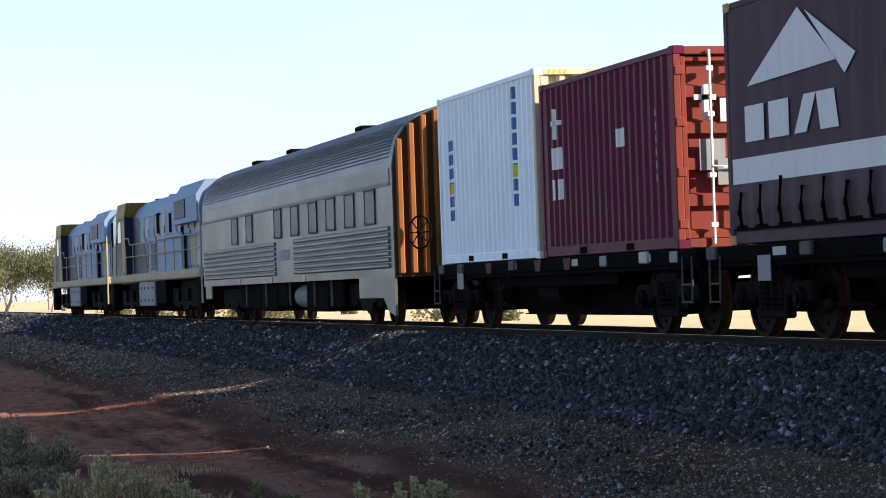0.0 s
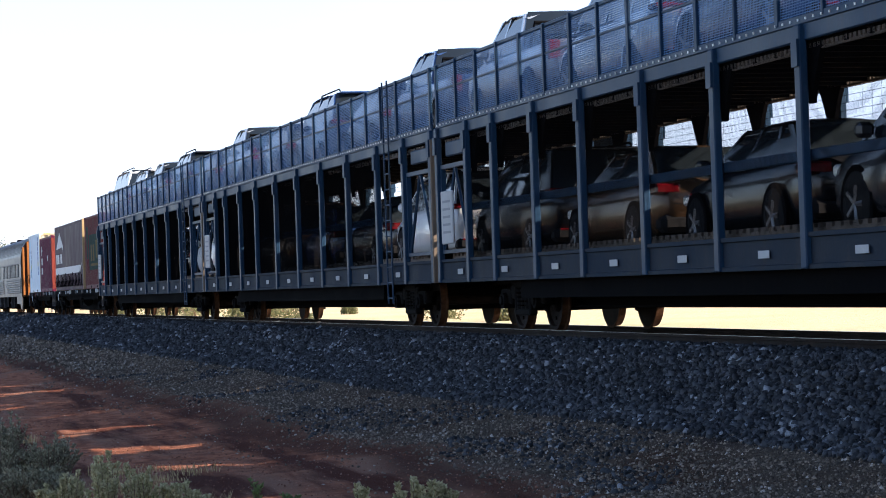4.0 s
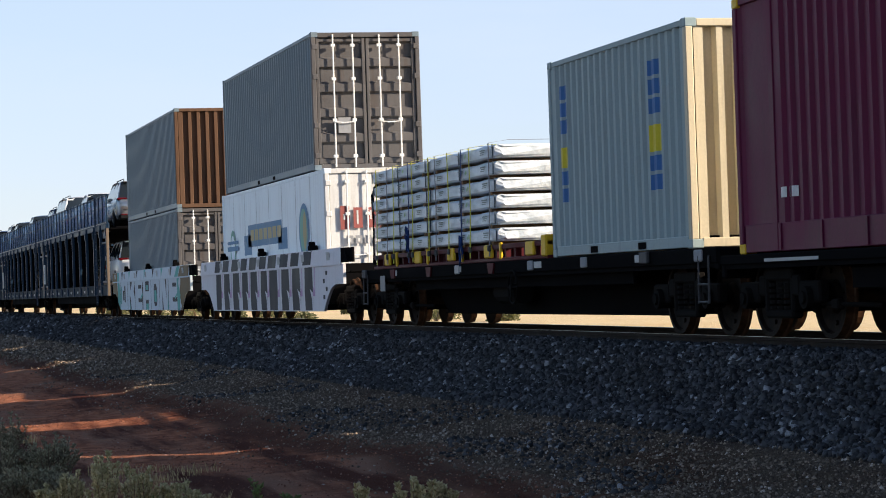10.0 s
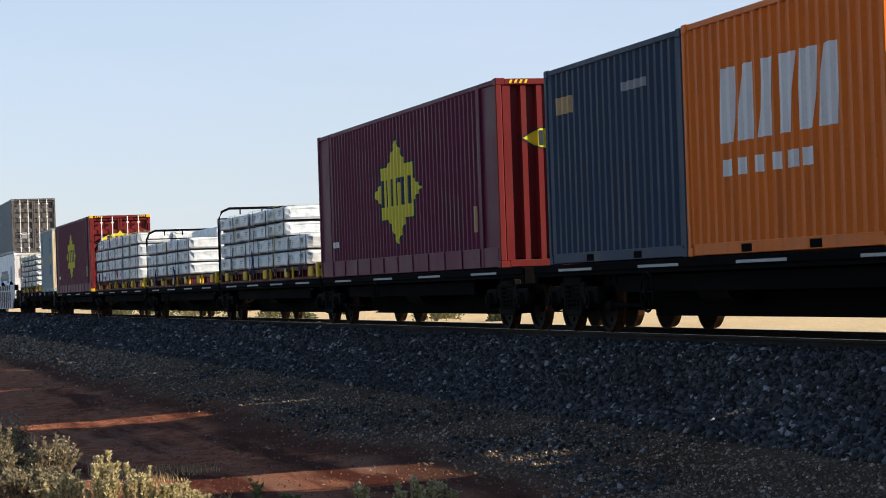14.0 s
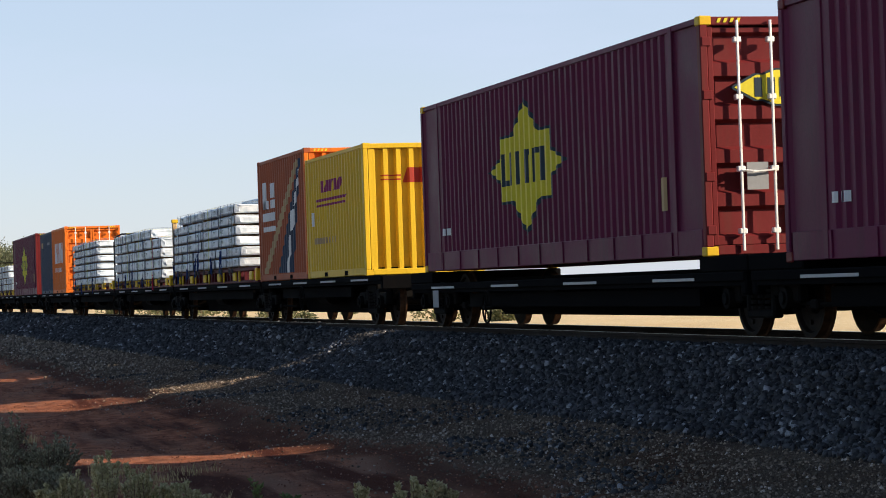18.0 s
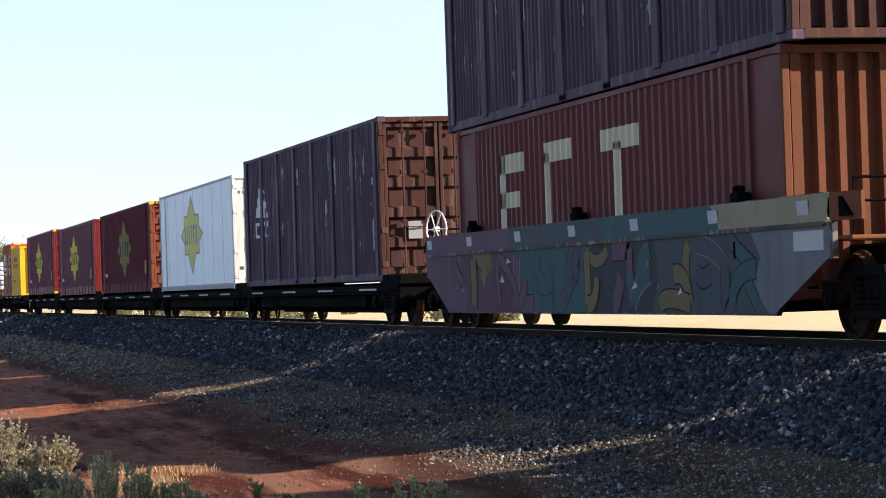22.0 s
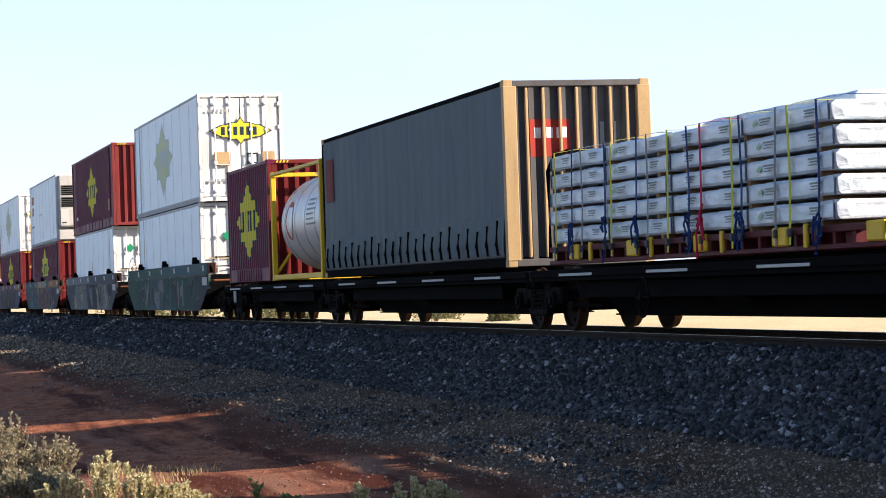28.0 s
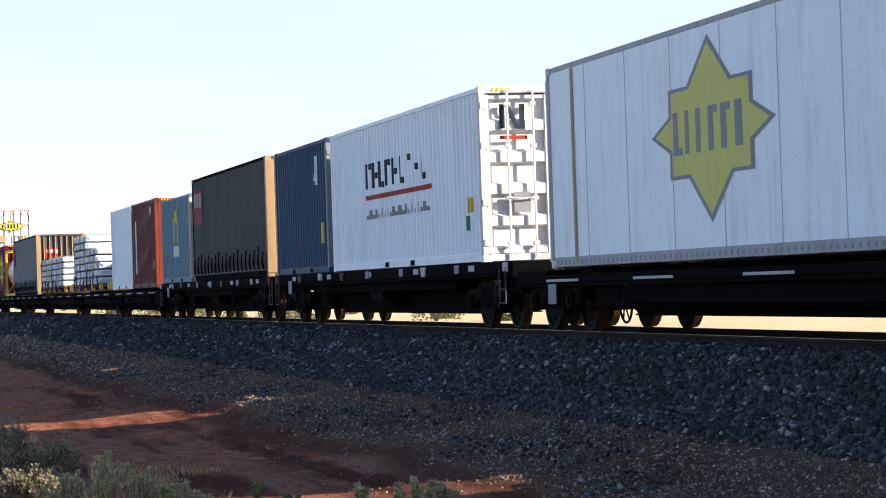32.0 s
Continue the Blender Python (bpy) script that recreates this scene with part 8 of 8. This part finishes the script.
    for x in (4.6, 17.6):
        b = part("bogie", cached("loco_bogie", "bogie", BOGIE, lambda: Geo().prism([(-2.6, .45), (-2.6, .95), (2.6, .95), (2.6, .45), (1.4, .35), (.9, .5), (.4, .3), (-.4, .3), (-.9, .5), (-1.4, .35)], "y", -1.2, -1.0).prism([(-2.6, .45), (-2.6, .95), (2.6, .95), (2.6, .45), (1.4, .35), (.9, .5), (.4, .3), (-.4, .3), (-.9, .5), (-1.4, .35)], "y", 1.0, 1.2).box(-2.5, 2.5, -.95, .95, .45, 1.2, .03).cyl((-1.0, -1.3, .75), "y", .2, .1, 10).cyl((1.0, -1.3, .75), "y", .2, .1, 10)), BOGIE, c, "", pose(x, 0, 0))
        for k in (-1.85, 0, 1.85):
            w = part("wheelset", WHEELSET, WHEEL, b)
            w.matrix_parent_inverse = Matrix.Translation((k, 0, WR))
            SPINNERS.append(w)
    for s, x in ((-1, .2), (1, L - .2)):
        part("coupler", cached(("loco", s), "coupler", BOGIE, lambda: coupler_geo(s)), BOGIE, c, "", pose(x, 0, 0))


locomotive(-114.6)
locomotive(-91.4)


# ---------------------------------------------------------------- ballast stones and gravel
def stone_field(name, label, count, xr, yr, size, seed, mat, lift=.3, dens=1.0, apron=False, patchy=0.0, grow=60.0):
    """Many small angular stones in one mesh; nearer the camera they lie closer. apron: they thin out past the edge of the gravel."""
    rs = np.random.RandomState(seed)
    cube = np.array([(a, b, c) for a in (-1, 1) for b in (-1, 1) for c in (-1, 1)], float) / 1.45
    tri = np.array([(0, 1, 3), (0, 3, 2), (4, 6, 7), (4, 7, 5), (0, 4, 5), (0, 5, 1), (2, 3, 7), (2, 7, 6), (0, 2, 6), (0, 6, 4), (1, 5, 7), (1, 7, 3)])
    x = xr[0] + (xr[1] - xr[0]) * rs.rand(count) ** dens
    y = yr[0] + (yr[1] - yr[0]) * rs.rand(count)
    if apron:
        d = np.array([b - edge_y(a) + .45 * noise.noise((a * 1.1, b * 1.3, seed)) for a, b in zip(x, y)])
        keep = rs.rand(count) < np.clip((d + .35) / .7, .04, 1)
        x, y = x[keep], y[keep]
    if patchy:
        keep = np.array([noise.noise((a * .22, b * .45, seed)) + .5 * noise.noise((a * .9, b * 1.2, seed)) > patchy for a, b in zip(x, y)])
        x, y = x[keep], y[keep]
    count = len(x)
    z = np.array([ground_z(a, b) for a, b in zip(x, y)])
    s = size * (.45 + 1.1 * rs.rand(count) ** 1.8)
    s = s * (1 + np.maximum(0, -x - 45) / grow)
    v = cube[None] * (.5 + .8 * rs.rand(count, 1, 3)) + .55 * (rs.rand(count, 8, 3) - .5)
    a, b, c = rs.rand(count) * 6.283, (rs.rand(count) - .5) * 2.2, (rs.rand(count) - .5) * 1.6
    ca, sa, cb, sb, cc, sc = (q[:, None] for q in (np.cos(a), np.sin(a), np.cos(b), np.sin(b), np.cos(c), np.sin(c)))
    X, Y, Z = v[..., 0], v[..., 1], v[..., 2]
    Y, Z = Y * cb - Z * sb, Y * sb + Z * cb
    X, Z = X * cc + Z * sc, Z * cc - X * sc
    X, Y = X * ca - Y * sa, X * sa + Y * ca
    V = np.stack([X * s[:, None] + x[:, None], Y * s[:, None] + y[:, None], Z * s[:, None] + (z + lift * s)[:, None]], -1).reshape(-1, 3)
    F = (tri[None] + 8 * np.arange(count)[:, None, None]).reshape(-1)
    me = bpy.data.meshes.new(name)
    me.vertices.add(len(V))
    me.vertices.foreach_set("co", V.ravel())
    nf = count * 12
    me.loops.add(nf * 3)
    me.loops.foreach_set("vertex_index", F)
    me.polygons.add(nf)
    me.polygons.foreach_set("loop_start", np.arange(0, nf * 3, 3))
    me.polygons.foreach_set("loop_total", np.full(nf, 3))
    me.update()
    me.validate()
    me.materials.append(mat)
    return tagged(new(name, me), label, "stones", kind="stuff")


def stone_material(name, dark, lite, odd):
    m, N, Lk, B = nodes_of(name)
    geo = N.new("ShaderNodeNewGeometry")
    pw = N.new("ShaderNodeMath")
    pw.operation = "POWER"
    pw.inputs[1].default_value = 1.8
    Lk.new(geo.outputs["Random Per Island"], pw.inputs[0])
    c = mixc(N, Lk, pw.outputs[0], dark, [x * 1.35 for x in lite])
    c = mixc(N, Lk, ramp(N, Lk, geo.outputs["Random Per Island"], .955, .965), c, odd)
    fine = noise_tex(N, Lk, geo.outputs["Position"], 60, 3)
    c = mixc(N, Lk, ramp(N, Lk, fine, .35, .95), c, [x * .6 for x in lite])
    Lk.new(c, B.inputs["Base Color"])
    B.inputs["Roughness"].default_value = .7
    B.inputs["Specular IOR Level"].default_value = .08
    return m


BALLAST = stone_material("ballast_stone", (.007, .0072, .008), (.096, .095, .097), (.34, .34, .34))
GRAVEL = stone_material("gravel_stone", (.030, .022, .015), (.29, .225, .165), (.55, .48, .41))
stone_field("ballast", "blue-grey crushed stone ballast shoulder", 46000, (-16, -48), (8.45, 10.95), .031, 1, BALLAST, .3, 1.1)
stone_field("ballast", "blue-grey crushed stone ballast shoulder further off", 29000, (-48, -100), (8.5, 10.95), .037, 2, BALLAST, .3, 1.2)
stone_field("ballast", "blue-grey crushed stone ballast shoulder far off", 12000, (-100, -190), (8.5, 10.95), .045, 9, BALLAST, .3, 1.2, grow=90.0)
stone_field("ballast", "spilled blue-grey ballast among the gravel", 11000, (-15, -60), (6.2, 8.8), .024, 8, BALLAST, .2, 1.15, True, .12)
stone_field("gravel", "spread grey-brown gravel below the ballast", 56000, (-15, -62), (5.0, 8.9), .013, 3, GRAVEL, .25, 1.3, True)
stone_field("gravel", "grey-brown gravel further off", 13000, (-62, -115), (5.6, 8.9), .021, 13, GRAVEL, .25, 1.3, True)
stone_field("gravel", "scattered pebbles and clods on red earth", 15000, (-16, -60), (.5, 6.4), .009, 4, stone_material("earth_pebble", (.10, .035, .02), (.30, .14, .09), (.44, .37, .3)), .2, 1.2, False, -.25)
stone_field("ballast", "crushed stone between the rails", 6000, (-15, -70), (YC - .7, YC + 1.6), .034, 6, BALLAST, .1)


# ---------------------------------------------------------------- plants
def leaf_material(name, a, b, rough=.6):
    m, N, Lk, B = nodes_of(name)
    geo = N.new("ShaderNodeNewGeometry")
    c = mixc(N, Lk, geo.outputs["Random Per Island"], a, b)
    Lk.new(c, B.inputs["Base Color"])
    B.inputs["Roughness"].default_value = rough
    tr, ms = N.new("ShaderNodeBsdfTranslucent"), N.new("ShaderNodeMixShader")
    Lk.new(c, tr.inputs["Color"])
    ms.inputs[0].default_value = .45
    Lk.new(B.outputs[0], ms.inputs[1])
    Lk.new(tr.outputs[0], ms.inputs[2])
    Lk.new(ms.outputs[0], N["Material Output"].inputs["Surface"])
    return m


TWIG = paint("twig_bark", (.17, .12, .08), .9, size=.3)
SALT_LEAF = leaf_material("saltbush_leaf", (.13, .12, .07), (.42, .37, .23))
DRY = leaf_material("dry_stalk", (.34, .24, .10), (.66, .5, .24))
GREEN = leaf_material("weed_leaf", (.10, .15, .04), (.24, .28, .09))
GUM_LEAF = leaf_material("gum_leaf", (.06, .075, .035), (.19, .20, .10))
SCRUB_LEAF = leaf_material("scrub_leaf", (.07, .085, .03), (.22, .21, .09))


def leaf(g, p, d, up, l, w):
    s = d.cross(up)
    s = s.normalized() * w if s.length > 1e-4 else Vector((w, 0, 0))
    a, b = p + d * l * .5, p + d * l
    g.add([tuple(p), tuple(a + s), tuple(b), tuple(a - s)], [(0, 1, 2, 3)])


def shrub(x, y, height, seed, stems=26, mat=None, spread=.5, leafn=46, leafs=.034, label="pale green saltbush with upright leafy shoots", low=.25, even=.55):
    r = random.Random(seed)
    z = float(ground_z(x, y))
    ob = new("shrub")
    ob.matrix_basis = pose(x, y, z)
    tagged(ob, label, "shrub", "roadside shrubs")
    tw, lv = Geo(), Geo()
    for k in range(stems):
        a, q = r.uniform(0, 6.283), spread * math.sqrt(r.random())
        h = height * r.uniform(even, 1.0) * (1 - .6 * (1 - even) * q / spread)
        base = Vector((q * .35 * math.cos(a), q * .35 * math.sin(a), -.03))
        tip = Vector((q * math.cos(a), q * math.sin(a), h))
        mid = base.lerp(tip, .5) + Vector((r.uniform(-.04, .04), r.uniform(-.04, .04), .06))
        tw.tube([base, mid, tip], [.008, .006, .003], 4)
        for j in range(leafn):
            t = 1.02 - (1.02 - low) * r.random() ** (1.0 if low < .4 else 1.5)
            p = base.lerp(mid, t * 2) if t < .5 else mid.lerp(tip, t * 2 - 1)
            b = r.uniform(0, 6.283)
            d = Vector((math.cos(b), math.sin(b), r.uniform(.3, 1.4))).normalized()
            leaf(lv, p, d, Vector((r.uniform(-1, 1), r.uniform(-1, 1), r.uniform(-.3, .3))), leafs * r.uniform(.7, 1.5), leafs * .3)
    tagged(part("stem_cluster", tw, TWIG, ob), kind="stuff")
    tagged(part("leaves", lv, mat or SALT_LEAF, ob), kind="stuff")
    return ob


def tuft(x, y, height, seed, blades=40, mat=DRY, spread=.12, label="tuft of dry straw-coloured grass"):
    r = random.Random(seed)
    ob = new("grass_tuft")
    ob.matrix_basis = pose(x, y, float(ground_z(x, y)))
    tagged(ob, label, "grass", "grass tufts")
    g = Geo()
    for k in range(blades):
        a = r.uniform(0, 6.283)
        p = Vector((r.uniform(-spread, spread), r.uniform(-spread, spread), -.01))
        h = height * r.uniform(.4, 1.0)
        d = Vector((math.cos(a) * .35, math.sin(a) * .35, 1)).normalized()
        q, e = p + d * h * .6, p + d * h + Vector((math.cos(a), math.sin(a), -.2)) * h * .15
        w = Vector((-math.sin(a), math.cos(a), 0)) * .004
        g.add([tuple(p - w), tuple(p + w), tuple(q + w), tuple(q - w), tuple(e)], [(0, 1, 2, 3), (3, 2, 4)])
    tagged(part("grass", g, mat, ob), kind="stuff")
    return ob


# flowering shoots near the camera, a grey-green mass behind them, dead grass along its foot
PALE = leaf_material("pale_shoot_leaf", (.30, .27, .11), (.74, .66, .40))
for k, (x, y, top, w) in enumerate(((-19.0, 2.14, -.42, .15), (-18.8, 2.30, -.55, .14), (-19.2, 1.85, -.58, .11), (-18.65, 2.0, -.60, .14), (-18.8, 2.49, -.68, .14), (-19.0, 2.66, -.72, .12), (-18.8, 2.81, -.74, .11), (-19.35, 1.67, -.70, .12),
                                    (-17.7, 3.79, -.72, .07), (-17.5, 4.10, -.66, .10), (-17.4, 4.24, -.68, .09), (-17.5, 4.39, -.74, .09))):
    shrub(x, y, top + .06 - float(ground_z(x, y)), 500 + k, 12, PALE, w, 130, .030, "pale yellow-green shrub with fluffy upright shoots", .5, .80)
rc = random.Random(5)
for k in range(17):
    x = rc.uniform(-28.4, -24.2)
    y = -x * rc.uniform(.058, .092)
    h = (.80 if x < -26.0 else .52) * rc.uniform(.7, 1.1) * (1 if -y / x < .08 else .72)
    shrub(x, y, h, 540 + k, 24, spread=.3, leafn=60, leafs=.036, label="grey-green saltbush with pale leaves among dead grass")
for k, (x, y, h) in enumerate(((-23.0, 2.45, .5), (-23.4, 2.3, .4), (-23.2, 2.75, .3), (-22.9, 3.1, .28), (-23.3, 3.6, .22), (-30.0, 2.6, .22), (-38.5, 3.1, .2), (-21.5, 3.9, .2))):
    tuft(x, y, h, 70 + k)
rt = random.Random(12)
for k in range(40):
    x = rt.uniform(-29.0, -21.5)
    y = -x * (.066 + .085 * rt.random() ** 1.4)
    tuft(x, y, rt.uniform(.06, .18), 300 + k, 30, spread=.17)
for k, (x, y, h) in enumerate(((-22.9, 3.9, .34), (-22.5, 4.15, .22), (-23.4, 3.0, .2), (-20.8, 3.6, .3), (-22.0, 1.9, .4))):
    shrub(x, y, h, 40 + k, 7, GREEN, .1, 26, .035, "small green weed on bare red earth")


def gum_tree(x, y, height, seed, spread):
    """Eucalypt: bent pale limbs, clumps of drooping leaves with gaps between."""
    r = random.Random(seed)
    ob = new("tree")
    ob.matrix_basis = pose(x, y, -1.5)
    tagged(ob, "gum tree with pale crooked limbs and sparse olive crown", "tree", "distant trees")
    wood, lv = Geo(), Geo()
    tips = []
    def limb(p, d, l, rad, depth):
        pts, rr = [p], [rad]
        for k in range(4):
            d = (d + Vector((r.uniform(-.3, .3), r.uniform(-.3, .3), r.uniform(-.05, .25)))).normalized()
            p = p + d * l / 4
            pts.append(p)
            rr.append(rad * (1 - .16 * (k + 1)))
            if depth <= 2:
                tips.append(p)
        wood.tube(pts, rr, 6)
        if depth > 0:
            for k in range(r.choice((2, 3))):
                a = r.uniform(0, 6.283)
                limb(p, (d * .5 + Vector((math.cos(a) * .8, math.sin(a) * .8, r.uniform(.1, .6)))).normalized(), l * r.uniform(.55, .8), rad * .55, depth - 1)
    limb(Vector((0, 0, 0)), Vector((r.uniform(-.2, .2), r.uniform(-.2, .2), 1)), height * .36, height * .03, 3)
    for p in tips:
        for k in range(62):
            q = p + Vector((r.gauss(0, 1), r.gauss(0, 1), r.gauss(0, .6))) * spread * .13
            leaf(lv, q, Vector((r.uniform(-.6, .6), r.uniform(-.6, .6), -1)).normalized(), Vector((r.uniform(-1, 1), r.uniform(-1, 1), .2)), r.uniform(.28, .5), .11)
    part("trunk", wood, paint("gum_bark", (.34, .28, .22), .85) if "gum_bark" not in bpy.data.materials else bpy.data.materials["gum_bark"], ob)
    tagged(part("crown", lv, GUM_LEAF, ob), kind="stuff")


for k, (x, y, h) in enumerate(((-400, 29, 12), (-395, 36, 10), (-430, 41, 12), (-385, 24, 9), (-420, 52, 9), (-450, 33, 13), (-470, 60, 11), (-380, 46, 8), (-520, 80, 12), (-430, 19, 11), (-500, 45, 13))):
    gum_tree(x, y, h, 20 + k, h)


def scrub(x, y, h, seed):
    r = random.Random(seed)
    ob = new("bush")
    ob.matrix_basis = pose(x, y, float(ground_z(x, y)) - .05)
    tagged(ob, "low olive bush in dry grassland", "bush", "distant bushes")
    lv, wood = Geo(), Geo()
    for k in range(5):
        a = r.uniform(0, 6.283)
        wood.tube([(0, 0, 0), (h * .3 * math.cos(a), h * .3 * math.sin(a), h * .4), (h * .6 * math.cos(a), h * .6 * math.sin(a), h * .75)], [.05, .03, .015], 5)
    for k in range(420):
        a, q = r.uniform(0, 6.283), math.sqrt(r.random()) * h * .9
        p = Vector((q * math.cos(a), q * math.sin(a), r.uniform(.08, 1) * h * (1 - .5 * (q / h) ** 2)))
        leaf(lv, p, Vector((r.uniform(-1, 1), r.uniform(-1, 1), r.uniform(-.4, 1))).normalized(), Vector((r.uniform(-1, 1), r.uniform(-1, 1), r.uniform(-1, 1))), r.uniform(.15, .32) * max(1, h * .5), .07 * max(1, h * .5))
    part("branches", wood, TWIG, ob)
    tagged(part("leaves", lv, SCRUB_LEAF, ob), kind="stuff")


rb = random.Random(77)
for k in range(34):
    t = rb.random()
    x = -130 - 190 * t
    y = YC + 10 + 16 * t + rb.uniform(-4, 16)
    scrub(x, y, rb.uniform(.7, 2.0), 200 + k)


# ---------------------------------------------------------------- movement
def motions():
    """Everything on the rails runs towards -x at one speed; the wheels turn."""
    end = 32.0
    for ob, u, y, z, *turn in MOVERS:
        rz = turn[0] if turn else 0
        walk(ob, [(0, pose(u, y, z, 0, 0, rz)), (end, pose(u - SPEED * end, y, z, 0, 0, rz))])
    step = math.degrees(SPEED / FPS / WR)
    n = FPS * 32
    first = SPINNERS[0]
    walk(first, [(k / FPS, pose(0, 0, 0, 0, -step * k, 0)) for k in range(n + 1)])
    data = first.animation_data
    for w in SPINNERS[1:]:
        w.rotation_mode = "QUATERNION"
        a = w.animation_data_create()
        a.action, a.action_slot = data.action, data.action_slot


motions()
